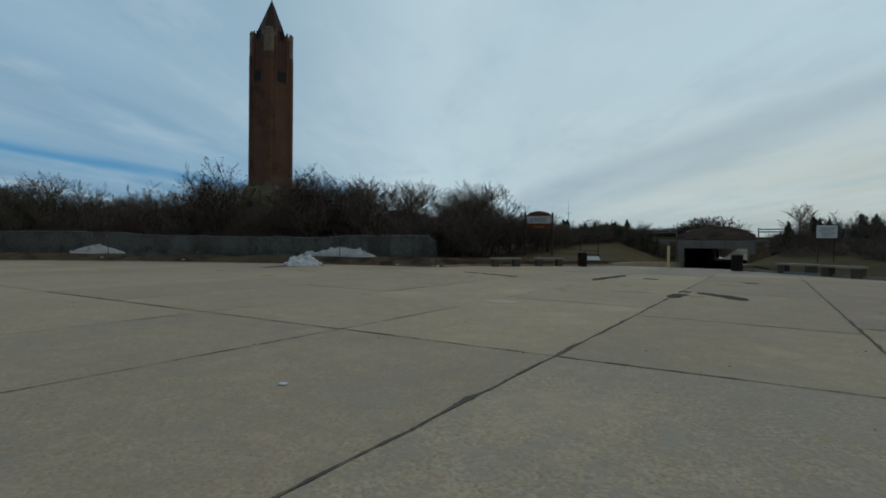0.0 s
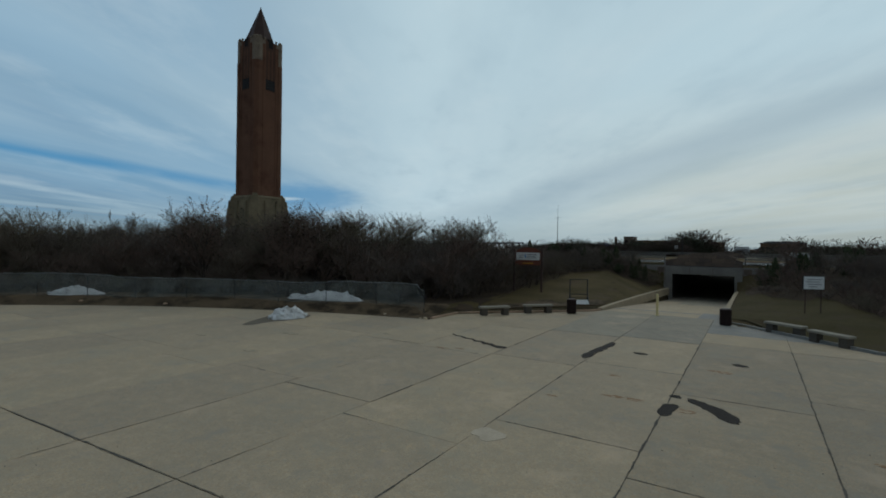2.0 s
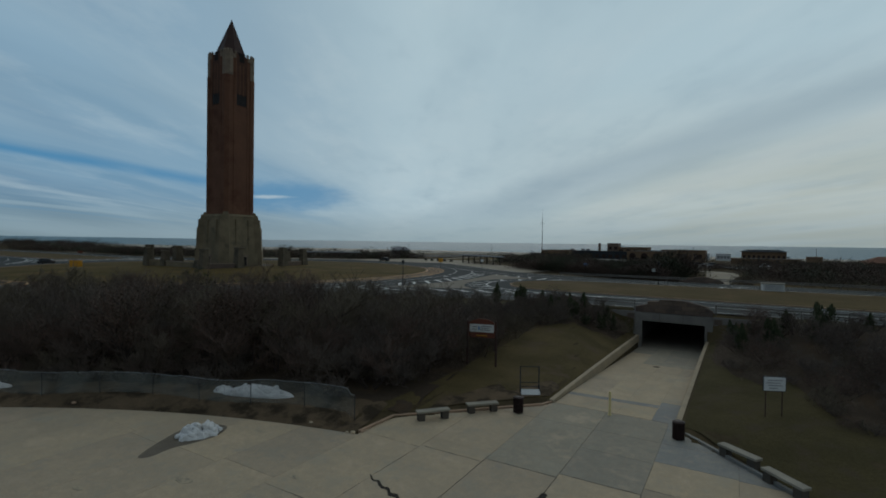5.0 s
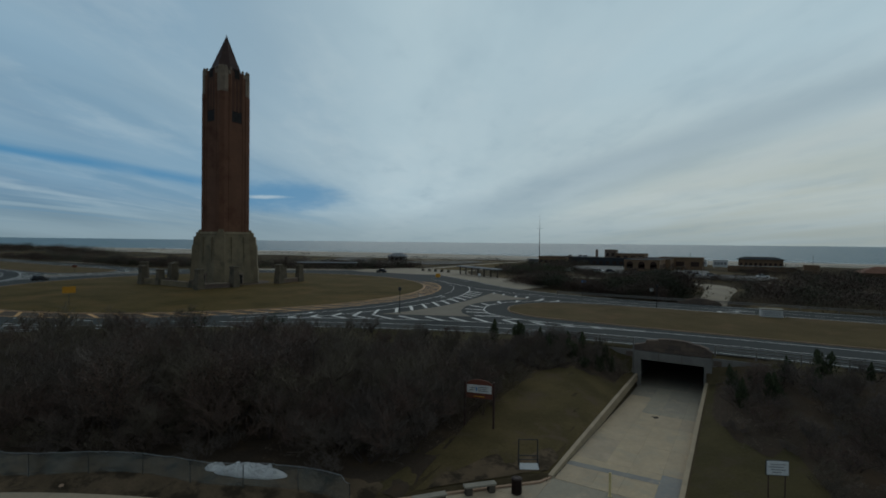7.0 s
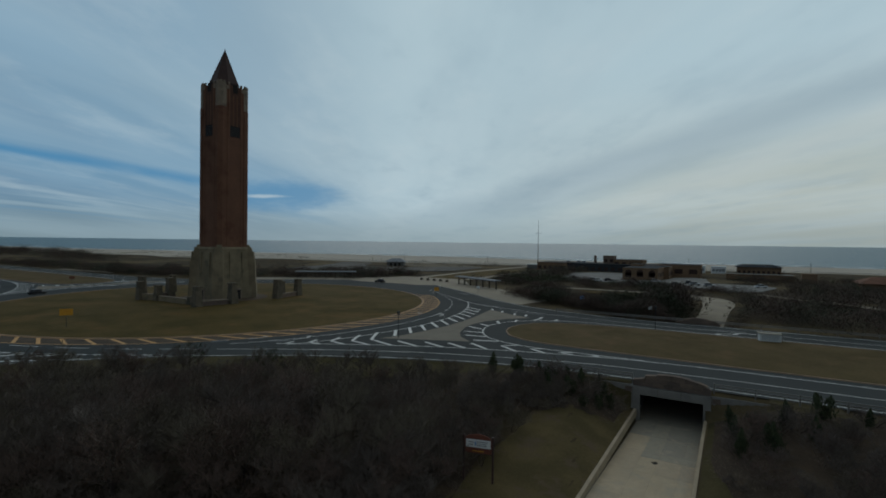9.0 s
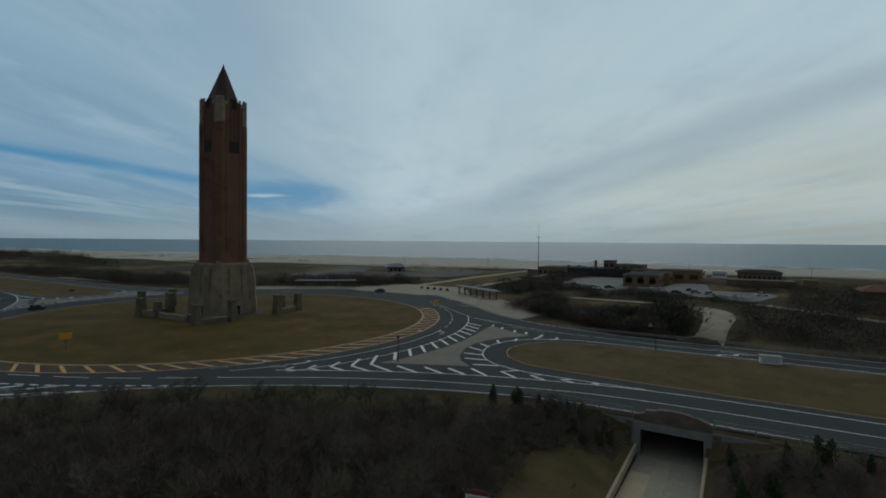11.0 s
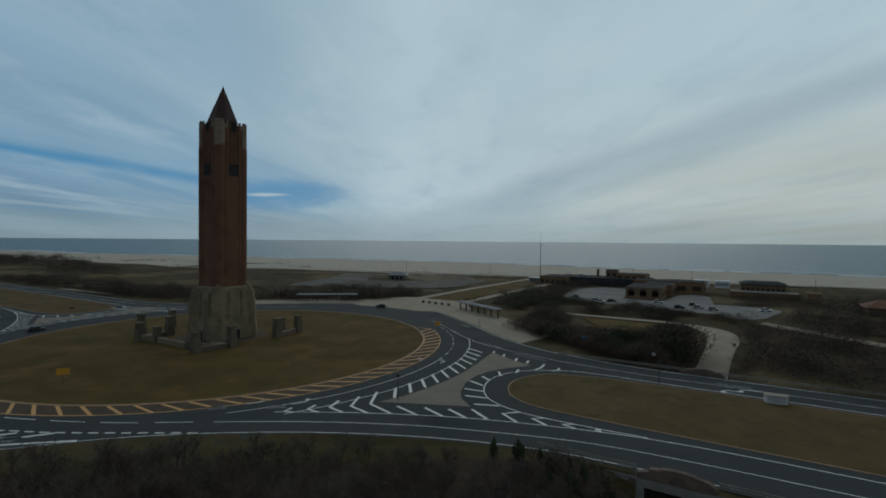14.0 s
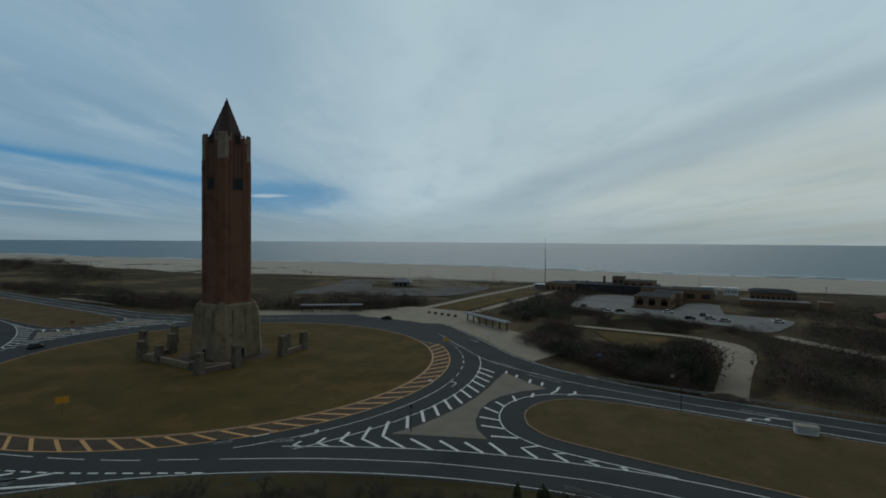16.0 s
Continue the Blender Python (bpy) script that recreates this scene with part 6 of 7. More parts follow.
def in_thicket(x, y):
    """Ground of the thicket: behind the fence, up to the strip of grass along the road."""
    r = math.hypot(x, y + 28)
    if r < 60.2 or x > np.interp(y, (32, 34, 42.4, 43.5, 55, 66), (-13.0, -12.0, -11.9, -11.2, -11.4, -14)) or y > 65.5:
        return False
    if x > -17 and y < 33 and r < 61.5:
        return False
    if math.hypot(x - CX, y - CY) < 78 or x < -66:
        return False
    e = min(north_edge, key=lambda p: abs(p[0] - x))
    return y < e[1] - 7.0 - 3.5 * sm(-40, -60, x)


placed = set()
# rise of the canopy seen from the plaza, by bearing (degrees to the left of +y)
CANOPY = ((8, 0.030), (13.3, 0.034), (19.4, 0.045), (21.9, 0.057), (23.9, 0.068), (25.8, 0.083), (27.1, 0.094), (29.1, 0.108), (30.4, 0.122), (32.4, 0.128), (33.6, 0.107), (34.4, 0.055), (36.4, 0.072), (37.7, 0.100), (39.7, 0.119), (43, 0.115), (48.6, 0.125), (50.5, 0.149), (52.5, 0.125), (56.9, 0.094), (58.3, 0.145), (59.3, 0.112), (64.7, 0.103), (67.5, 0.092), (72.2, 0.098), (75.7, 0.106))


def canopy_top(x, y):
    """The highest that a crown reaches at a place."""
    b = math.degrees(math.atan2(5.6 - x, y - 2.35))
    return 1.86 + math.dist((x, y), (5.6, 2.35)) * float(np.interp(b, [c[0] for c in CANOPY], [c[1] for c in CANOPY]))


def plant(src, x, y, s, rnd, stretch=1.0):
    m = pose(x, y, ground_level(x, y), rnd.uniform(-5, 5), rnd.uniform(-5, 5), rnd.uniform(0, 360))
    ob = src
    if src in placed:
        ob = copy_thing(src, m)
    else:
        src.matrix_basis = m
        placed.add(src)
    ob.scale = (s, s, s * stretch)
    return ob


def leafed(ob, seed, count, size):
    """Dead leaves that still cling to a tree's twigs, as a part of their own."""
    rnd = random.Random(seed)
    crown = next(c for c in ob.children if c.name.startswith("crown"))
    vs, fs = [], []
    pool = [v.co for v in crown.data.vertices if v.co.z > 0.3 * ob["tall"]]
    for c in rnd.sample(pool, min(count, len(pool))):
        a, b = rnd.uniform(0, math.tau), rnd.uniform(-1, 1)
        u = Vector((math.cos(a), math.sin(a), b)).normalized() * size * rnd.uniform(0.6, 1.2)
        w = u.cross(Vector((rnd.uniform(-1, 1), rnd.uniform(-1, 1), 1))).normalized() * size * 0.45
        n = len(vs)
        vs += [tuple(c), tuple(c + 0.5 * u + w), tuple(c + u), tuple(c + 0.5 * u - w)]
        fs += [(n, n + 1, n + 2, n + 3)]
    me = bpy.data.meshes.new("leaves")
    me.from_pydata(vs, [], fs)
    me.materials.append(M["deadleaf"])
    lv = new("leaves", me)
    lv.parent = ob
    return ob


upright = leafed(shrub("tree", "slender upright tree with a few clinging dead leaves", "tree", "trees in the thicket", 41, 3, 8.0, 0.16, {3: 13, 2: 9, 1: 8, "out": 0.5}, "bark", "twig"), 5, 520, 0.16)
leafy = leafed(shrub("tree", "bare tree with dark leaves clinging to its crown", "tree", "trees in the thicket", 43, 2, 8.0, 0.2, {3: 15, 2: 10, 1: 10, "out": 0.7}, "bark", "twig"), 6, 900, 0.17)
broad = shrub("tree", "wide spreading leafless tree over the thicket", "tree", "trees in the thicket", 47, 4, 8.2, 0.62, {3: 12, 2: 11, 1: 15, "out": 0.9}, "bark", "twig")


def pine(seed, h):
    """A small pine: a thin stem, bare branches and dark tufts of needles at their ends."""
    rnd = random.Random(seed)
    ob = thing("pine", pose(0, 0, 0), "small open pine with dark needle tufts by the road", "pine", "pines by the road")
    wood, tufts = bmesh.new(), bmesh.new()
    tube(wood, [(0, 0, -0.2), (0.1, 0.05, h * 0.5), (0.05, 0.1, h * 0.95)], (0.09, 0.06, 0.02), 6)
    for k in range(11):
        a, z = k * 2.4 + rnd.uniform(-0.4, 0.4), h * (0.42 + 0.055 * k)
        r = (1.5 if k < 8 else 0.6) * rnd.uniform(0.6, 1.1)
        end = Vector((r * math.cos(a), r * math.sin(a), z + 0.35 * r))
        tube(wood, [(0.05, 0.05, z - 0.1), end * 0.55 + Vector((0, 0, z * 0.42)), tuple(end)], (0.035, 0.025, 0.012), 4)
        for i in range(70):
            c = end + Vector((rnd.gauss(0, 0.26), rnd.gauss(0, 0.26), rnd.gauss(0, 0.2)))
            u = (c - end + Vector((0, 0, 0.25))).normalized() * rnd.uniform(0.14, 0.3)
            w = u.cross(Vector((0.3, 0.5, 0.8))).normalized() * 0.035
            q = [tufts.verts.new(p) for p in (c + w, c - w, c + u)]
            tufts.faces.new(q)
    part("trunk", wood, M["bark"], ob)
    part("crown", tufts, M["needle"], ob)
    return ob


rnd = random.Random(21)
spots = []
for src, x, y, top in ((upright, -30.5, 24.9, 7.9), (leafy, -25.0, 28.3, 7.9), (broad, -18.0, 41.4, 7.7), (broad, -30.0, 44.7, 8.1), (upright, -33.5, 27.3, 7.4), (upright, -35.5, 25.8, 7.0), (leafy, -22.6, 31.5, 7.2)):
    plant(src, x, y, (top - ground_level(x, y)) / src["tall"], rnd)
    spots.append((x, y))
first = pine(61, 4.3)
first.matrix_basis = pose(-50.6, 42.8, ground_level(-50.6, 42.8))
ob = copy_thing(first, pose(-39.6, 46.0, ground_level(-39.6, 46.0), 0, 0, 140))
ob.scale = (1.0, 1.0, 1.15)
# the taller trees that stand out along the edge: place and height of the top
for i, (x, y, top) in enumerate(((-46.5, 16.4, 7.0), (-43.6, 19.2, 7.0), (-38.4, 23.6, 6.9), (-35.5, 25.4, 7.5), (-33.6, 26.8, 8.1), (-32.0, 29.0, 7.3), (-29.9, 28.8, 7.2), (-27.1, 30.2, 8.2), (-25.6, 31.8, 8.2), (-24.4, 31.9, 8.1), (-23.0, 33.2, 8.1), (-21.0, 33.4, 7.5), (-15.8, 35.8, 7.1), (-14.7, 36.4, 7.4), (-26.4, 33.4, 8.4), (-22.0, 34.8, 8.0), (-16.4, 37.5, 6.7), (-13.4, 37.8, 6.4), (-49, 12.8, 6.8), (-28.5, 33, 8.0), (-26, 36, 8.2), (-30, 37, 7.8), (-36, 31, 7.6), (-33.3, 35.8, 8.3), (-31, 38, 7.9), (-29.0, 39.6, 8.0), (-27.3, 38.6, 7.8), (-25.4, 39.6, 7.7), (-24, 42, 7.5), (-22.0, 40.5, 7.5), (-19.5, 41.5, 7.3), (-16.5, 42.5, 7.3), (-14.5, 44.3, 6.9), (-37.5, 33.9, 7.7), (-41, 31.2, 7.1))):
    src = tall[i % 3]
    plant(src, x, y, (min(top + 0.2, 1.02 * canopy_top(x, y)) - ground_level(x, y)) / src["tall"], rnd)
    spots.append((x, y))
tries = 0
while len(spots) < 268 and tries < 60000:
    tries += 1
    x, y = rnd.uniform(-66, -9), rnd.uniform(14, 66)
    if tries < 900:              # the corner by the benches
        x, y = rnd.uniform(-18, -11), rnd.uniform(31, 45)
    if math.dist((x, y), (-40.2, 19.8)) < 2.4 or math.dist((x, y), (-20.4, 29.2)) < 2.3:
        continue
    if in_thicket(x, y) and all((x - a) ** 2 + (y - b) ** 2 > 1.65 ** 2 for a, b in spots):
        spots.append((x, y))
        r = math.hypot(x, y + 28)
        s = rnd.uniform(0.72, 1.12) * (1.08 if r < 70 else 1.0) * (0.58 + 0.42 * sm(7, 24, min(math.dist((x, y), p) for p in north_edge)))
        if x > -19 and r < 68:
            s *= 0.8
        src = rnd.choice(protos)
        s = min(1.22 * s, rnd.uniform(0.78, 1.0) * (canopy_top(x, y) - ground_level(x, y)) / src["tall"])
        plant(src, x, y, s, rnd, rnd.uniform(0.9, 1.03))


# low bushes: the skirt of the thicket, the top of the bank before the road, the other bank of the path
def scrub_front(x):
    return float(np.interp(x, (4.6, 5.5, 7.7, 10.5, 11.6, 12.4, 13.8, 20, 46), (60, 52.5, 47.5, 48.0, 43.0, 41.0, 41.5, 38, 31)))


def left_bank(x, y):
    """Scrub between the thicket and the mouth of the underpass."""
    return -16 < x < -4.6 and np.interp(x, (-13, -10.5, -7, -4.6), (55.5, 57.5, 60.5, 62)) < y < 67.6


draped("leaf_litter", 5.0, 40, 90, lambda x: (scrub_front(x) - 0.4 + 0.8 * math.sin(x * 2.7) + 1.6 * noise.noise((x * 0.9, 4, 0)), 68.2), 30, M["leaves"], 0.05, "dark leaf litter under the scrub on the bank", "leaf litter")
draped("leaf_litter", -16, -4.4, 16, lambda x: (float(np.interp(x, (-13, -10.5, -7, -4.4), (55.3, 57.2, 60.2, 62))) + 0.4 * math.sin(x * 3.1), 68.2), 14, M["leaves"], 0.05, "dark leaf litter under the scrub beside the underpass", "leaf litter")
rnd = random.Random(33)
spots2 = []
tries = 0
while len(spots2) < 215 and tries < 60000:
    tries += 1
    if len(spots2) < 50:
        x, y = rnd.uniform(-62, -10), rnd.uniform(14, 50)
        r = math.hypot(x, y + 28)
        if math.dist((x, y), (-39.4, 19.5)) < 3.2 or math.dist((x, y), (-20.0, 28.7)) < 3.0:
            continue
        if not 59.3 < r < 62.5 + 6 * rnd.random() or not (x < -12.6 or y > 43.5) or x > -10.8:
            continue
    elif len(spots2) < 85:
        x, y = rnd.uniform(-16, -4.6), rnd.uniform(54, 67.6)
        if not left_bank(x, y):
            continue
    else:
        x, y = rnd.uniform(5.0, 40), rnd.uniform(32, 68)
        if y < scrub_front(x) + 0.5:
            continue
    if all((x - a) ** 2 + (y - b) ** 2 > 1.25 ** 2 for a, b in spots2):
        spots2.append((x, y))
        src = low[len(spots2) % 2]
        s = rnd.uniform(0.7, 1.15)
        if x > -17:
            s *= 0.62 + 0.5 * sm(0, 5, y - scrub_front(x)) if x > 0 else 1.08
        ob = plant(src, x, y, s, rnd, rnd.uniform(0.85, 1.1))
        if x > 0:
            tagged(ob, "low leafless brown bush on the grassy bank", "shrub", "scrub on the bank")
for x, y, top, k in ((7.6, 58.5, 5.6, 0), (21, 60, 5.2, 1), (16.5, 52, 4.6, 2), (27, 50, 5.0, 2), (-7.5, 65.5, 4.6, 2), (12.8, 56.5, 4.7, 2)):
    plant(tall[k], x, y, (top - ground_level(x, y)) / tall[k]["tall"], rnd)


for i in range(46):              # the ragged front of that scrub
    x = rnd.uniform(6.0, 36)
    ob = plant(low[i % 2], x, scrub_front(x) + rnd.uniform(-1.3, 1.6), rnd.uniform(0.28, 0.6), rnd, rnd.uniform(0.8, 1.1))
    tagged(ob, "low leafless brown bush on the grassy bank", "shrub", "scrub on the bank")


def under_left(r):
    if r.random() < 0.22:
        x, y = r.uniform(-16, -4.6), r.uniform(54, 67.6)
        return (x, y, 0.75) if left_bank(x, y) else (None, 0, 0)
    x, y = r.uniform(-66, -9), r.uniform(14, 66)
    return (x, y, 1.0) if in_thicket(x - 0.6, y) else (None, 0, 0)


def under_right(r):
    x, y = r.uniform(5.0, 40), r.uniform(32, 68.5)
    return (x, y, 0.6 + 0.4 * sm(0, 4, y - scrub_front(x))) if y > scrub_front(x) else (None, 0, 0)


def cedar(seed, h, w, tops):
    """A small dark evergreen: a few leaders and upswept sprays of needles in uneven tufts."""
    rnd = random.Random(seed)
    ob = thing("cedar", pose(0, 0, 0), "small dark evergreen cedar in the scrub", "cedar", "evergreens near the underpass")
    bm = bmesh.new()
    leaders = []
    for k in range(tops):
        a = k * math.tau / tops + rnd.uniform(-0.6, 0.6)
        o = w * 0.55 * (tops > 1)
        leaders.append((o * math.cos(a), o * math.sin(a), h * rnd.uniform(0.62, 1.0)))
        x, y, z = leaders[-1]
        tube(bm, [(0, 0, -0.1), (x * 0.6, y * 0.6, z * 0.45), (x, y, z * 0.95)], (0.06, 0.04, 0.01), 5)
    part("trunk", bm, M["bark"], ob)
    bm = bmesh.new()
    for i in range(620):
        x, y, z = leaders[i % tops]
        t = rnd.random() ** 0.75
        a = rnd.uniform(0, math.tau)
        bulge = 0.75 + 0.9 * noise.noise((math.cos(a) * 1.6 + x * 3, math.sin(a) * 1.6 + y * 3, t * 3.2 + seed))
        r = w * (0.85 if tops > 1 else 1) * (1 - t) ** 0.55 * rnd.uniform(0.2, 1.0) * max(0.3, bulge)
        c = Vector((x * (0.25 + 0.75 * t) + r * math.cos(a), y * (0.25 + 0.75 * t) + r * math.sin(a), 0.08 + t * z))
        up_ = Vector((math.cos(a) * 0.7 * (1 - t) + rnd.uniform(-0.3, 0.3), math.sin(a) * 0.7 * (1 - t) + rnd.uniform(-0.3, 0.3), 1)).normalized()
        L = rnd.uniform(0.13, 0.32)
        s = Vector((-math.sin(a), math.cos(a), 0)) * L * 0.3
        o = Vector((math.cos(a), math.sin(a), 0)) * L * 0.25
        vs = [bm.verts.new(p) for p in (c - s, c + s, c + o, c + up_ * L)]
        for f in ((0, 1, 3), (1, 2, 3), (2, 0, 3)):
            bm.faces.new([vs[q] for q in f])
    part("crown", bm, M["needle"], ob)
    return ob


cedars = [cedar(1, 2.1, 0.75, 2), cedar(2, 1.6, 1.0, 3), cedar(5, 2.3, 0.7, 1)]
rnd = random.Random(3)
places = [(-6.2, 63.0), (-7.6, 61.4), (-8.6, 64.8), (-10.5, 66.3), (-12.5, 65.0), (-14.5, 66.6), (-6.6, 66.3), (-17, 66.0), (-20, 64.6), (-5.4, 65.0), (-9.2, 62.6), (-11.6, 62.0), (6.6, 61.5), (8.4, 64.2), (10.6, 62.8), (11.2, 65.6), (14.2, 66.6), (17.5, 66.2), (6.4, 66.0), (9.6, 57.5), (7.2, 56.0), (12.8, 61.0)]
for i, (x, y) in enumerate(places):
    plant(cedars[i % 3], x, y, rnd.uniform(0.75, 1.25), rnd, rnd.uniform(0.85, 1.2))


# ---- far scrub, one mass each ----
def far_scrub(name, label, seed, count, place, size, blades, mat="darkscrub", thick=0.036):
    """Many spiky clumps of twigs joined into one mass."""
    rnd = random.Random(seed)
    vs, fs = [], []
    made = 0
    while made < count:
        x, y, k = place(rnd)
        if x is None:
            continue
        clump = noise.noise((x * 0.09, y * 0.09, seed)) + 0.5 * noise.noise((x * 0.25, y * 0.25, seed + 2))
        if clump < -0.42 and rnd.random() < 0.75:
            continue
        made += 1
        h = size * k * rnd.uniform(0.55, 1.1) * (0.8 + 0.75 * clump)
        z = ground_level(x, y) - 0.1
        for b in range(blades):
            a, e = rnd.uniform(0, math.tau), rnd.random() ** 0.6
            dome = h * (1 - 0.75 * e * e) ** 0.5
            q = Vector((x + math.cos(a) * e * h * 0.85, y + math.sin(a) * e * h * 0.85, z + dome * rnd.random() ** 0.55 * 0.88))
            top = q + Vector((math.cos(a) * 0.12 * h * e + rnd.uniform(-0.13, 0.13) * h, math.sin(a) * 0.12 * h * e + rnd.uniform(-0.13, 0.13) * h, h * rnd.uniform(-0.02, 0.13)))
            w = thick * h * rnd.uniform(0.5, 1.3)
            s = rnd.uniform(0, math.tau)
            n0 = len(vs)
            for j in range(3):
                vs.append((q.x + w * math.cos(s + j * 2.094), q.y + w * math.sin(s + j * 2.094), q.z))
            vs.append(tuple(top))
            fs += [(n0, n0 + 1, n0 + 3), (n0 + 1, n0 + 2, n0 + 3), (n0 + 2, n0, n0 + 3)]
    me = bpy.data.meshes.new(name)
    me.from_pydata(vs, [], fs)
    me.materials.append(M[mat])
    tagged(new(name, me), label, "scrub", "", "stuff")


def bank_right(r):
    x, y = r.uniform(-58, -4.5), r.uniform(125, 215)
    if x > (-4.5 if y < 150 else -6.0) and y < 190:
        return None, 0, 0
    ok = y > 126 + 0.75 * max(0, -18 - x) and y < 184 - 0.2 * (x + 30) and not (-44 < x < -19.5 and 164 < y < 200)
    if -43 < x < -5 and 161 + 1.1 * abs(x + 24) < y < 190 or -46 < x < 2 and 188 < y < 200:
        return None, 0, 0
    if -46 < x < -12 and 195 < y:
        ok = 200 < y < 216
    if y > 152 and r.random() < 0.4:
        return None, 0, 0
    return (x, y, (0.82 if -38 < x < -12 else 1.05) if y < 152 else 0.6) if ok else (None, 0, 0)


def bank_east(r):
    x, y = r.uniform(6.8, 110), r.uniform(125, 330)
    if -7 < y - (208 - 0.9 * (x - 17)) < 6 and x > 11:
        return None, 0, 0
    if x < 26 and 215 < y < 262:
        return None, 0, 0
    if y > 235 and r.random() < 0.6:
        return None, 0, 0
    if x < 9.5 and y > 148:
        return None, 0, 0
    return x, y, 0.86 if y < 190 else 0.8


def hedge_far(r):
    x = r.uniform(-400, -133)
    y = float(np.interp(x, (-400, -235, -205, -176, -150, -133), (128, 128, 134, 150, 172, 188))) + 34 * r.random() ** 1.3
    return (x, y, 1.0 - 0.3 * sm(-235, -300, x)) if math.hypot(x - CX, y - CY) > 88 else (None, 0, 0)


def hedge_mall(r):
    x, y = r.uniform(-200, -56), r.uniform(190, 325)
    if -134 < x < -93 or y < 196 + 0.0 * x:
        return None, 0, 0
    if x < -134:
        return (x, y, 0.9) if y < 226 - 0.1 * (x + 134) else (None, 0, 0)
    return (x, y, 1.1) if (x < -70 or y < 240) and x > -95 and y > 176 else (None, 0, 0)


def hedge_lot(r):
    x = r.uniform(-58, 8)
    return x, float(np.interp(x, (-58, -36, -13, 0, 8), (236, 229, 222, 219, 212))) - r.uniform(0, 9), 1.0


def evergreens(r):
    return r.uniform(-86, -60), r.uniform(206, 246), 1.0


def dunes(r):
    x, y = r.uniform(-800, -140), r.uniform(130, 400)
    k = noise.noise((x * 0.016, y * 0.03, 7)) + 0.4 * noise.noise((x * 0.06, y * 0.06, 9))
    return (x, y, 0.7 + 0.5 * max(0, k)) if k > 0.14 and y > 150 + 0.12 * (x + 500) and y < shore(x) - 200 else (None, 0, 0)


def horizon_wood(r):
    x = r.uniform(-860, -420)
    y = 30 - 0.27 * x + r.uniform(0, 70)
    return (x, y, 1.35) if noise.noise((x * 0.015, y * 0.02, 1)) > -0.2 else (None, 0, 0)


far_scrub("undergrowth", "dark tangled undergrowth of the winter thicket", 11, 420, under_left, 1.9, 90, "undergrowth", 0.013)
far_scrub("undergrowth", "dark tangled undergrowth on the bank", 12, 430, under_right, 1.5, 110, "undergrowth", 0.013)
far_scrub("scrub_bank", "dark leafless scrub beside the sandy walkway", 1, 560, bank_right, 6.2, 380, "darkscrub", 0.017)
far_scrub("scrub_bank", "dark leafless scrub beyond the carriageway", 2, 1400, bank_east, 5.8, 190, "darkscrub", 0.021)
far_scrub("scrub_hedge", "dark hedge of scrub beyond the roundabout", 3, 900, hedge_far, 5.8, 110, "darkscrub")
far_scrub("scrub_hedge", "dark hedge of scrub beside the mall", 4, 480, hedge_mall, 4.6, 110, "darkscrub")
far_scrub("scrub_hedge", "low dark hedge in front of the car park", 7, 190, hedge_lot, 3.4, 110, "darkscrub")
far_scrub("evergreen_hedge", "dark green evergreen bushes beside the mall", 8, 120, evergreens, 4.4, 150, "needle")
far_scrub("dune_scrub", "patches of low dark scrub on the dunes", 5, 900, dunes, 3.6, 60, "darkscrub")
far_scrub("dune_thicket", "dark thicket on the far dunes", 6, 420, horizon_wood, 5.6, 90, "darkscrub")


# ---- mall, paths and car parks towards the beach ----
def far_sheet(name, pts, mat, label, cat, lift=0.25):
    zs = max(ground_level(x, y) for x, y in pts)
    vs, fs = [], []
    bm = bmesh.new()
    bm.faces.new([bm.verts.new((x, y, 0)) for x, y in pts])
    bmesh.ops.triangulate(bm, faces=bm.faces[:])
    for _ in range(4):
        long = [e for e in bm.edges if e.calc_length() > 14]
        if not long:
            break
        bmesh.ops.subdivide_edges(bm, edges=long, cuts=1)
        bmesh.ops.triangulate(bm, faces=bm.faces[:])
    for v in bm.verts:
        v.co.z = ground_level(v.co.x, v.co.y) + lift
    bmesh.ops.recalc_face_normals(bm, faces=bm.faces)
    ob = link(name, bm, M[mat])
    me = ob.data
    if me.polygons and me.polygons[0].normal.z < 0:
        me.flip_normals()
    return tagged(ob, label, cat, "", "structure")


far_sheet("mall_lawn", [(-121, 208), (-103, 206), (-103, 302), (-121, 302)], "grass", "long brown lawn of the mall", "lawn", 0.3)
far_sheet("mall_path", [(-127, 200), (-122, 200), (-122, 400), (-127, 400)], "sandwalk", "pale path along the mall", "path", 0.28)
far_sheet("mall_path", [(-101, 206), (-96, 206), (-96, 400), (-101, 400)], "sandwalk", "pale path along the mall", "path", 0.28)
far_sheet("mall_path", [(-480, 286), (-300, 333), (-150, 365), (0, 391), (100, 404), (100, 410), (0, 397), (-150, 371), (-300, 339), (-480, 292)], "sandwalk", "pale boardwalk along the beach", "boardwalk", 0.5)
far_sheet("car_park", [(-66, 241), (-72, 270), (-77, 305), (-62, 318), (-48, 318), (-43, 296), (-42, 263), (-24, 262), (-20, 298), (-12, 306), (-5, 300), (-2, 262), (8, 262), (18, 263), (23, 256), (22, 246), (16, 224), (12, 218), (6, 217), (-1, 226), (-13, 226), (-36, 233), (-58, 240)], "lot", "worn pale car park before the bathhouse", "car park", 0.3)
far_sheet("side_path", [(12, 209), (16, 213), (60, 172), (56, 168)], "sandwalk", "pale sandy path through scrub", "path", 0.35)
far_sheet("side_lawn", [(-42, 189), (-29.4, 167), (-23.5, 161.5), (-15, 168.6), (-6.8, 181), (-7, 186), (-17.7, 189.8)], "grass", "patch of yellowed grass in the scrub", "lawn", 0.3)
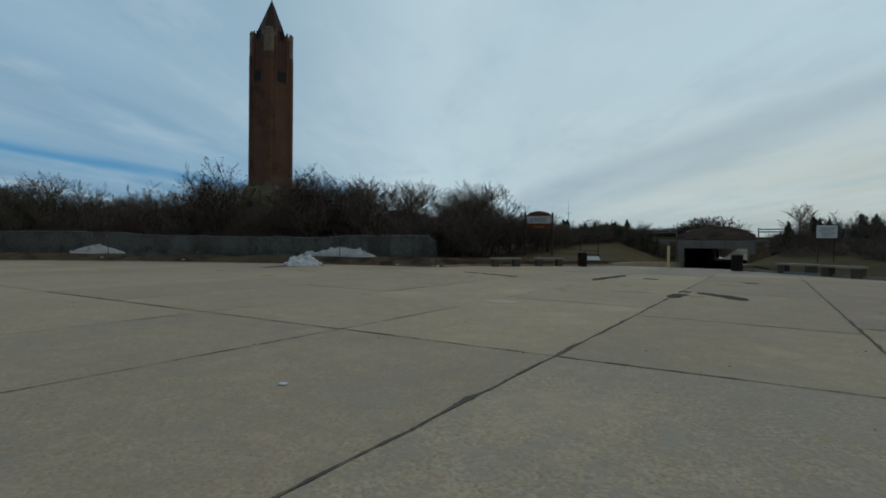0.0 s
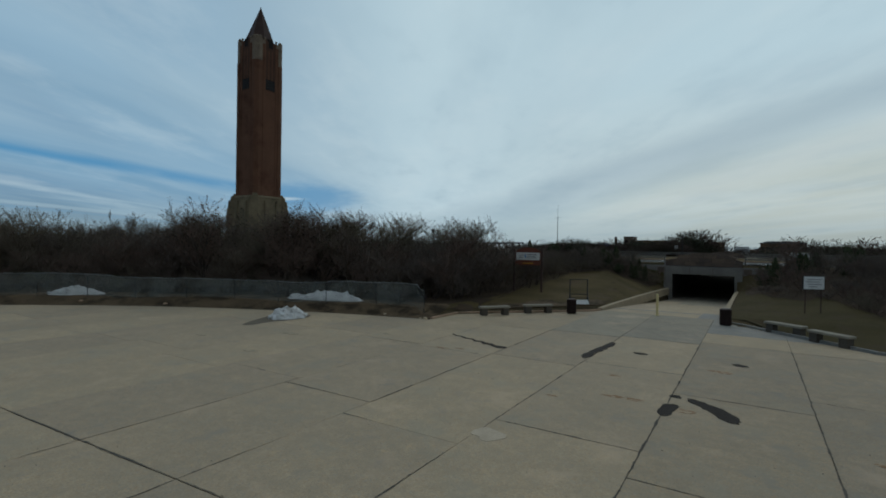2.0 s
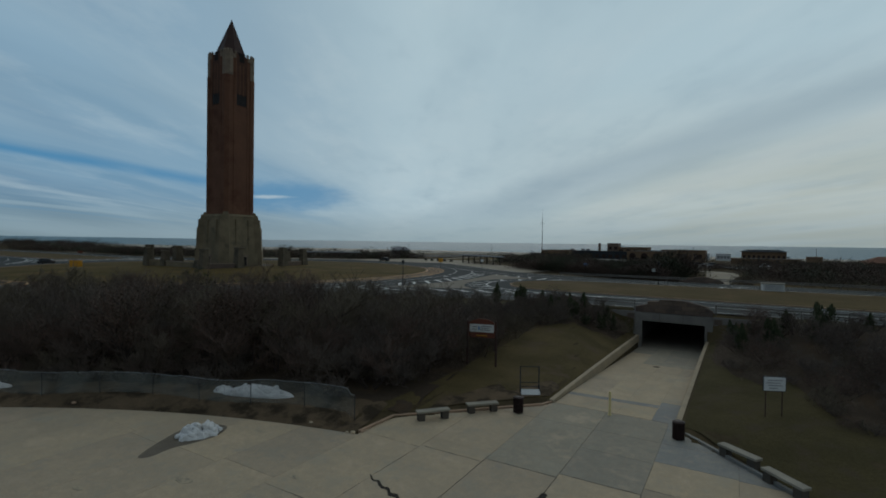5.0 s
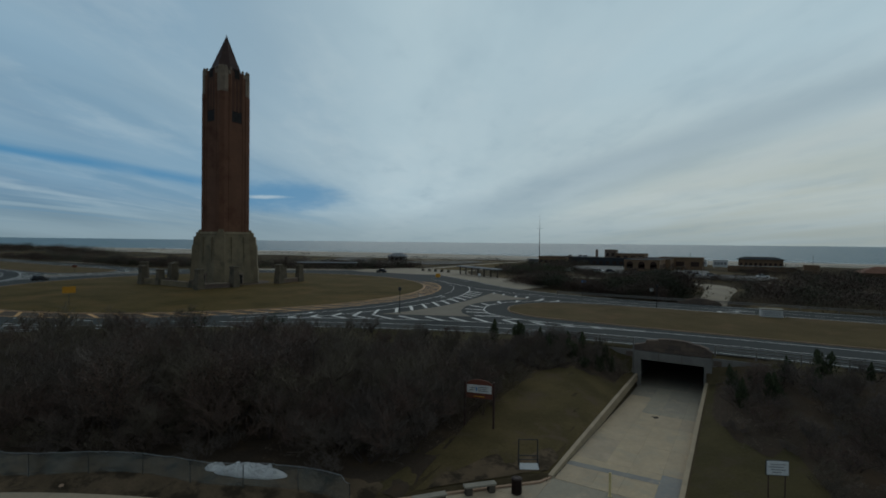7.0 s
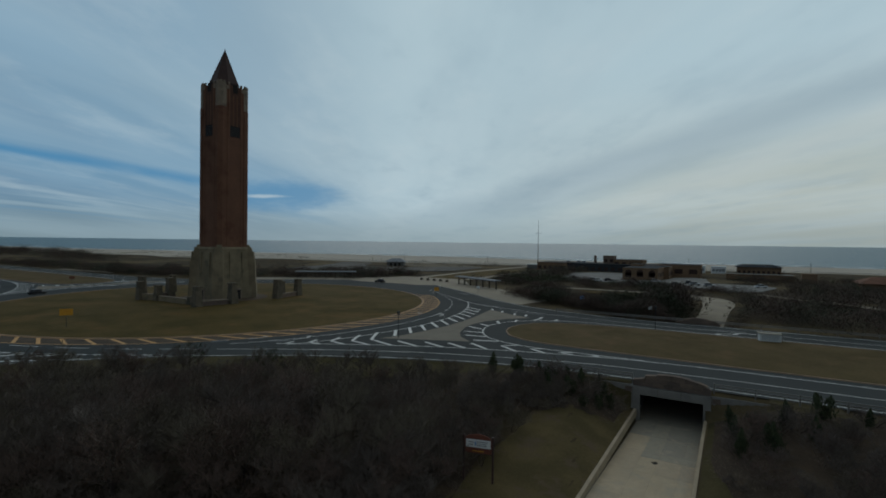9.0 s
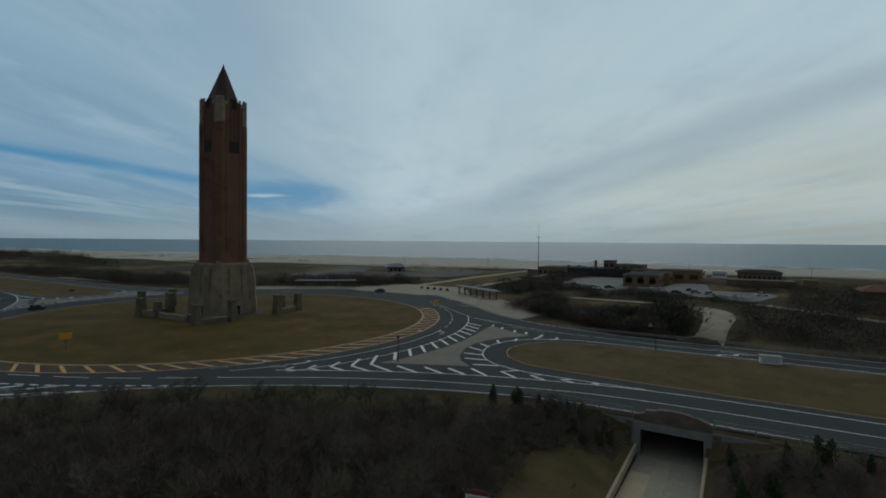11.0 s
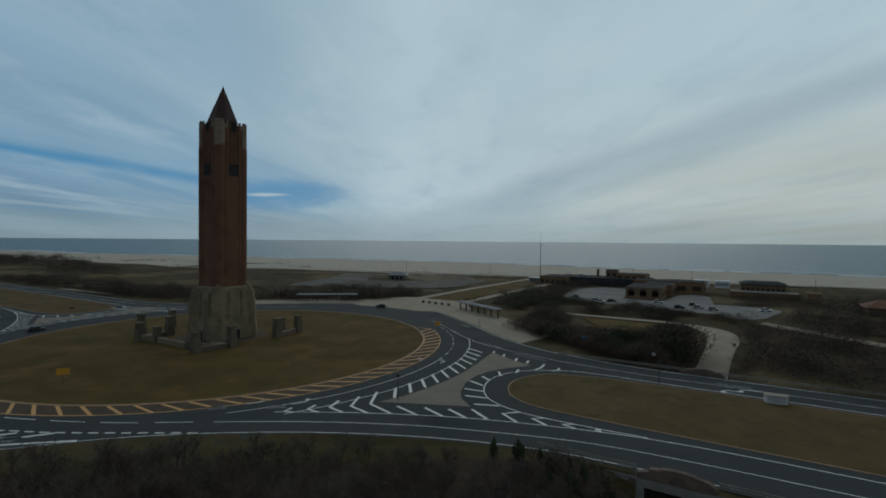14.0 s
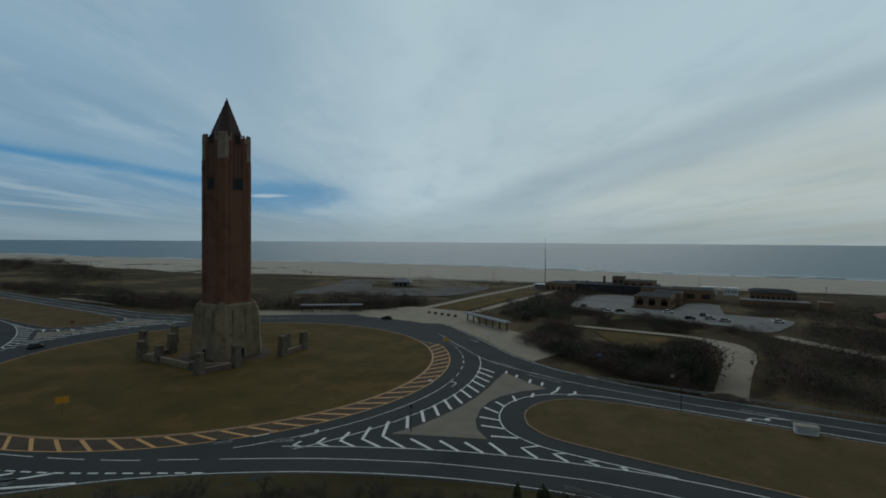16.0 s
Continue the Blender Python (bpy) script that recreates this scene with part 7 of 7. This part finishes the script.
far_sheet("sand_flat", smooth_line([(-262, 322), (-222, 312), (-200, 350), (-157, 330), (-138, 262), (-150, 300), (-180, 330)], 4, True), "duneflat", "pale sandy flat before the beach", "sand", 0.3)
far_sheet("grey_lot", smooth_line([(-224, 214), (-246, 272), (-268, 312), (-236, 308), (-208, 268), (-172, 290), (-152, 318), (-138, 300), (-140, 254), (-171, 236)], 4, True), "yard", "worn grey service yard and road by the dunes", "car park", 0.34)
for q in ([(-324, 134), (-300, 141), (-286, 150), (-288, 153), (-304, 146), (-325, 138)], [(-300, 124), (-276, 126), (-250, 127), (-250, 130), (-276, 130), (-300, 128)]):
    far_sheet("sand_streak", q, "sandwalk", "pale streak of bare sand among dune grass", "sand", 0.3)


# ---- bus shelters ----
def shelter(x0, y0, x1, y1, n):
    d = Vector((x1 - x0, y1 - y0))
    L = d.length
    ob = thing("bus_shelter", pose(x0, y0, ROAD - 0.05, 0, 0, math.degrees(math.atan2(d.y, d.x))), "long open shelter with flat grey roof on dark posts", "shelter", "shelters beyond the roundabout")
    bm = bmesh.new()
    prism(bm, [(-0.8, -1.7), (L + 0.8, -1.7), (L + 0.8, 1.7), (-0.8, 1.7)], 3.0, 3.35, [(-0.5, -1.3), (L + 0.5, -1.3), (L + 0.5, 1.3), (-0.5, 1.3)])
    part("roof", bm, M["roof"], ob)
    bm = bmesh.new()
    box(bm, 0, L, -0.15, 0.15, 2.7, 3.02)
    part("beam", bm, M["darksteel"], ob)
    for k in range(n):
        bm = bmesh.new()
        x = L * k / (n - 1)
        box(bm, x - 0.22, x + 0.22, -0.22, 0.22, -0.3, 2.75, 0.03)
        part("post", bm, M["benchleg"], ob)
        if k < n - 1:
            bm = bmesh.new()
            box(bm, x + 0.8, x + L / (n - 1) - 0.8, -0.25, 0.25, 0.35, 0.48)
            part("seat", bm, M["wood"], ob)


shelter(-88.5, 180.5, -66.5, 168.3, 7)
shelter(2 * CX + 66.5 + 2, 161.0, 2 * CX + 88.5, 176.0, 7)
for k in range(5):
    bm = bmesh.new()
    box(bm, -0.55, 0.55, -0.55, 0.55, 0, 0.35, 0.05)
    ob = thing("planter", pose(-112 + k * 3.6, 189 - 0.6 * k, ROAD - 0.08), "square dark planter on the sandy pavement", "planter", "planters before the mall")
    box(bm, -0.45, 0.45, -0.45, 0.45, 0.35, 0.95, 0.05)
    part("tub", bm, M["benchleg"], ob)


# ---- bathhouse and other buildings ----
def block(ob, name, x0, x1, y0, y1, z0, z1, mat, roof, wins=(), win_z=(0.35, 0.7), arched=False):
    """A storey block: walls, a parapet rim, a roof deck and recessed windows on its near and side faces."""
    bm = bmesh.new()
    box(bm, x0, x1, y0, y1, z0, z1)
    w = part(name, bm, M[mat], ob)
    bm = bmesh.new()
    box(bm, x0 - 0.15, x1 + 0.15, y0 - 0.15, y1 + 0.15, z1, z1 + 0.45, 0.05)
    part("parapet", bm, M[mat], ob)
    bm = bmesh.new()
    box(bm, x0 + 0.3, x1 - 0.3, y0 + 0.3, y1 - 0.3, z1 + 0.4, z1 + 0.52)
    part("roof", bm, M[roof], ob)
    h = z1 - z0
    for n, face in wins:
        for k in range(n):
            bm = bmesh.new()
            t = (k + 0.5) / n
            a, b = z0 + h * win_z[0], z0 + h * win_z[1]
            if face == "n":
                x = x0 + (x1 - x0) * t
                hw = (x1 - x0) / n * 0.28
                box(bm, x - hw, x + hw, y0 - 0.06, y0 + 0.1, a, b)
                if arched:
                    tube(bm, [(x, y0 - 0.06, b), (x, y0 + 0.1, b)], (hw, hw), 12)
            else:
                y = y0 + (y1 - y0) * t
                hw = (y1 - y0) / n * 0.28
                x = x0 if face == "w" else x1
                box(bm, x - 0.08, x + 0.08, y - hw, y + hw, a, b)
            part("window", bm, M["darkbrick"], ob)
    return w


bath = thing("bathhouse", pose(0, 0, 1.6), "long low tan brick bathhouse with dark roof and turrets", "building")
block(bath, "wing", -98, -40, 330, 356, -1, 4.6, "darkroof", "darkroof", ((14, "n"),))
block(bath, "end_pavilion", -106, -88, 322, 344, -1, 4.9, "tanbrick", "darkroof", ((5, "n"), (4, "w")))
block(bath, "hall", -60, -42, 338, 354, 4, 7.4, "tanbrick", "darkroof", ((4, "n"),))
block(bath, "turret", -66.5, -59.5, 338, 345, 4, 9.8, "redstone", "darkroof", ((2, "n"), (2, "w")))
bm = bmesh.new()
tube(bm, [(-72, 340, 4), (-72, 340, 10.2)], (0.9, 0.8), 10)
part("chimney", bm, M["redstone"], bath)
block(bath, "front_pavilion", -41, -24.5, 266, 290, -1, 5.6, "tanbrick", "darkroof", ((3, "n"), (4, "e")), (0.4, 0.72), True)
block(bath, "link", -36, -22, 290, 312, -1, 5.6, "tanbrick", "darkroof", ((3, "e"),))
block(bath, "east_pavilion", -30, -8, 308, 326, -1, 6.3, "tanbrick", "darkroof", ((3, "n"), (3, "e")), (0.4, 0.75))
block(bath, "range", -46, -20, 318, 330, -1, 5.6, "tanbrick", "darkroof", ((6, "n"),))
for x, y in ((-90, 340), (-84, 344), (-79, 338), (-52, 345)):
    bm = bmesh.new()
    box(bm, x - 1.2, x + 1.2, y - 1, y + 1, 4.6, 6.4, 0.05)
    part("roof_unit", bm, M["steel"], bath)
caf = thing("pavilion", pose(0, 0, 2.6), "low wide beach pavilion with a dark flat roof", "building")
block(caf, "hall", 9, 29, 318, 336, -1, 5.0, "tanbrick", "darkroof", ((9, "n"), (5, "w")), (0.35, 0.75))
block(caf, "terrace_wall", 4, 34, 308, 318, -1, 1.5, "tanbrick", "lot", ())
bm = bmesh.new()
prism(bm, [(8, 317), (30, 317), (30, 337), (8, 337)], 5.4, 6.6, [(12, 321), (26, 321), (26, 333), (12, 333)])
part("hipped_roof", bm, M["darkroof"], caf)
bm = bmesh.new()
box(bm, 36, 42, 300, 306, -1, 3.6, 0.05)
part("kiosk", bm, M["tanbrick"], caf)
for x in (-16, -4.5):
    ob = thing("white_kiosk", pose(x, 358, 1.5), "small white beach building with dark window band", "kiosk", "white kiosks on the beach")
    bm = bmesh.new()
    box(bm, 0, 8, 0, 6, -0.3, 4.4, 0.08)
    part("walls", bm, M["white"], ob)
    bm = bmesh.new()
    box(bm, -0.3, 8.3, -0.3, 6.3, 4.4, 4.8, 0.05)
    part("roof", bm, M["white"], ob)
    for k in range(4):
        bm = bmesh.new()
        box(bm, 0.6 + k * 1.8, 2.0 + k * 1.8, -0.06, 0.1, 1.6, 3.4)
        part("window", bm, M["steel"], ob)
lodge = thing("beach_shelter", pose(-117, 332, 1.5), "long low pale beach shelter at the end of the mall", "building")
bm = bmesh.new()
box(bm, 0, 30, 0, 7, -0.3, 3.0, 0.06)
part("walls", bm, M["lot"], lodge)
bm = bmesh.new()
box(bm, -0.6, 30.6, -0.8, 7.6, 3.0, 3.4, 0.06)
part("roof", bm, M["dullwhite"], lodge)
for k in range(4):
    bm = bmesh.new()
    box(bm, 16 + k * 3.2, 18 + k * 3.2, -0.05, 0.2, 0.0, 2.2)
    part("door", bm, M["darkbrick"], lodge)
rail = tagged(new("boardwalk_railing"), "grey railing along the beach boardwalk", "railing", "", "structure")
edge = [(x, float(np.interp(x, (-300, -150, 0, 100), (333, 365, 391, 404)))) for x in steps((-300, 90, 6.0))]
for z in (0.9, 1.35):
    r = new("rail", stroke_mesh("rail", [(x, y - 1.0) for x, y in edge], 0.12, 1.9 + z, M["steel"], 2.0 + z))
    r.parent = rail
post = bmesh.new()
box(post, -0.09, 0.09, -0.09, 0.09, -0.8, 1.5)
me = bpy.data.meshes.new("post")
post.to_mesh(me)
post.free()
me.materials.append(M["steel"])
for x, y in edge:
    piece("post", me, rail, pose(x, y - 1.0, 1.9))
hut = thing("beach_hut", pose(-201, 292, 1.9, 0, 0, 25), "small grey-roofed park building among sandy flats", "building")
bm = bmesh.new()
box(bm, -6, 6, -4, 4, -0.5, 3.2, 0.05)
part("walls", bm, M["lot"], hut)
bm = bmesh.new()
prism(bm, [(-7.5, -5.5), (7.5, -5.5), (7.5, 5.5), (-7.5, 5.5)], 3.2, 5.6, [(-3, -0.4), (3, -0.4), (3, 0.4), (-3, 0.4)])
part("roof", bm, M["roof"], hut)
for x in (-3, 0, 3):
    bm = bmesh.new()
    box(bm, x - 0.9, x + 0.9, -4.06, -3.9, 0.2, 2.4)
    part("window", bm, M["dark"], hut)
house = thing("park_house", pose(62, 268, 1.8), "low red-brown roofed park building in scrub", "building")
bm = bmesh.new()
box(bm, -10, 10, -6, 6, -0.5, 3, 0.05)
part("walls", bm, M["tanbrick"], house)
bm = bmesh.new()
prism(bm, [(-11.5, -7.5), (11.5, -7.5), (11.5, 7.5), (-11.5, 7.5)], 3, 5.5, [(-6, -0.4), (6, -0.4), (6, 0.4), (-6, 0.4)])
part("roof", bm, M["brick"], house)


# ---- mast, lamps, small road furniture ----
def pole_thing(name, x, y, h, r, label, cat, group="", z=None, mat="darksteel"):
    ob = thing(name, pose(x, y, ground_level(x, y) if z is None else z), label, cat, group)
    bm = bmesh.new()
    tube(bm, [(0, 0, -0.2), (0, 0, h)], (r, r * 0.6), 8)
    part("pole", bm, M[mat], ob)
    return ob


mast = pole_thing("flag_mast", -125.5, 378, 26.0, 0.28, "tall thin flag mast with a yardarm near the beach", "mast")
bm = bmesh.new()
tube(bm, [(0, 0, 25.8), (0, 0, 36.0)], (0.15, 0.05), 6)
part("topmast", bm, M["steel"], mast)
bm = bmesh.new()
tube(bm, [(-2.4, 0, 25.5), (2.4, 0, 25.5)], (0.09, 0.09), 6)
part("yardarm", bm, M["darksteel"], mast)
for k, (x, y) in enumerate(((-43.3, 76.2), (-6.4, 111.0), (-60, 400), (-175, 390), (-20, 398), (45, 350), (-250, 372), (90, 380))):
    far = y > 300
    ob = pole_thing("lamp_post", x, y, 7.5 if far else 4.2, 0.12 if far else 0.09, "thin dark lamp post beside the road" if not far else "thin lamp post near the beach", "lamp post", "lamp posts", ROAD if not far else None)
    bm = bmesh.new()
    box(bm, -0.2, 0.2, -0.2, 0.2, (7.4 if far else 4.0), (7.9 if far else 4.6), 0.05)
    part("lantern", bm, M["darksteel"], ob)


def road_sign(x, y, h, w, mat, label, az, z=ROAD, diamond=False, tall_=0.8):
    ob = pole_thing("road_sign", x, y, h, 0.05, label, "road sign", "road signs", z)
    bm = bmesh.new()
    m = Matrix.Rotation(radians(az), 4, "Z") @ Matrix.Translation((0, -0.07, h - tall_ / 2))
    if diamond:
        m = m @ Matrix.Rotation(radians(45), 4, "Y")
    box(bm, -w / 2, w / 2, -0.02, 0.02, -tall_ / 2, tall_ / 2, 0.01, m)
    part("panel", bm, M[mat], ob)


road_sign(-99.3, 49.4, 3.4, 2.0, "orange", "orange warning panel standing on the lawn", 60, ROAD + 0.1, tall_=1.2)
road_sign(-70.5, 133.5, 3.0, 1.6, "orange", "orange warning panel at the edge of the lawn", 60, ROAD + 0.05, tall_=1.1)
road_sign(-27.5, 137.0, 3.2, 1.3, "bluesign", "small blue road sign on a post", 40, 2.3)
road_sign(-192, 88, 3.2, 1.5, "redboard", "red road sign on a thin post", 60, ROAD)
road_sign(-9.6, 127.6, 3.0, 0.8, "white", "small white road sign on a post", 40, 2.2)
road_sign(-64.3, 149.2, 2.6, 1.0, "white", "small white and red road sign", 45, ROAD)
# utility housing by the median
ob = thing("vent_housing", pose(12.2, 109.6, ROAD + 0.1, 0, 0, 8), "pale concrete ventilation housing on the grass median", "housing")
bm = bmesh.new()
box(bm, -1.6, 1.6, -0.8, 0.8, -0.1, 1.25, 0.06)
part("body", bm, M["dullwhite"], ob)
bm = bmesh.new()
box(bm, -1.75, 1.75, -0.95, 0.95, 1.25, 1.4, 0.03)
part("cap", bm, M["bench"], ob)
for k in range(5):
    bm = bmesh.new()
    box(bm, -1.3, 1.3, -0.83, -0.79, 0.25 + k * 0.18, 0.32 + k * 0.18)
    part("slat", bm, M["steel"], ob)


# ---- guard rails ----
def guard_rail(line, label):
    ob = thing("guard_rail", pose(0, 0, 0), label, "guard rail", "guard rails")
    for z in (ROAD + 0.55, ROAD + 0.85):
        me = stroke_mesh("rail", line, 0.1, z, M["wall"], z + 0.14)
        r = new("rail", me)
        r.parent = ob
    for p in line[::2]:
        bm = bmesh.new()
        box(bm, p[0] - 0.07, p[0] + 0.07, p[1] - 0.07, p[1] + 0.07, ROAD - 0.6, ROAD + 1.05)
        part("post", bm, M["wall"], ob)


guard_rail([(x, 70.15) for x in steps((-30 + 0.0, -3.9, 2.0)) if x > -17] , "galvanised guard rail beside the road")
guard_rail([(x, 70.3) for x in steps((4.8, 60, 2.0))], "galvanised guard rail beside the road")
guard_rail([(x, 122.9) for x in steps((-30, 80, 3.0))], "low guard rail on the far side of the carriageway")


# ---- parked cars ----
def car(m, label, body):
    ob = thing("car", m, label, "car", "parked cars")
    bm = bmesh.new()
    prism(bm, [(-2.2, -0.85), (2.2, -0.85), (2.2, 0.85), (-2.2, 0.85)], 0.3, 0.88, [(-2.15, -0.82), (2.1, -0.82), (2.1, 0.82), (-2.15, 0.82)])
    bmesh.ops.bevel(bm, geom=bm.edges[:], offset=0.1, segments=2, affect="EDGES")
    part("body", bm, body, ob, smooth=True)
    bm = bmesh.new()
    prism(bm, [(-1.7, -0.76), (1.05, -0.76), (1.05, 0.76), (-1.7, 0.76)], 0.86, 1.45, [(-1.25, -0.62), (0.45, -0.62), (0.45, 0.62), (-1.25, 0.62)])
    part("cabin", bm, M["darkroof"], ob)
    bm = bmesh.new()
    box(bm, -1.2, 0.4, -0.6, 0.6, 1.45, 1.5, 0.02)
    part("roof", bm, body, ob)
    for x in (-1.35, 1.35):
        for y in (-0.8, 0.8):
            bm = bmesh.new()
            tube(bm, [(x, y - 0.1, 0.32), (x, y + 0.1, 0.32)], (0.32, 0.32), 12)
            part("wheel", bm, M["tar"], ob)


def car_paint(name, c):
    return surface(name, c, tuple(v * 0.9 for v in c), 1.0, 10, 0.35, 0.02, 0.001)


white_paint, black_paint, silver_paint = car_paint("white_car_paint", (0.6, 0.62, 0.63)), car_paint("black_car_paint", (0.02, 0.02, 0.023)), car_paint("silver_car_paint", (0.3, 0.31, 0.32))
for x, y, az, p, name in ((-47, 238, 30, white_paint, "white"), (-50, 242, 30, silver_paint, "silver"), (-43, 243, 35, black_paint, "black"), (-14, 236, 20, black_paint, "dark"), (-7, 240, 25, silver_paint, "silver"), (-1.5, 236.5, 25, silver_paint, "silver"), (-10, 250, 80, black_paint, "black"), (-24, 252, 20, white_paint, "white"), (-62, 252, 120, black_paint, "black"), (17, 247, 20, white_paint, "white")):
    car(pose(x, y, ground_level(x, y) + 0.3, 0, 0, az), f"{name} car parked on worn pale tarmac", p)
car(pose(-117.0, 165.5, ROAD + 0.03, 0, 0, 185), "dark car on the far side of the roundabout", black_paint)
car(pose(-168.0, 69.5, ROAD + 0.03, 0, 0, 105), "dark car on the roundabout", black_paint)
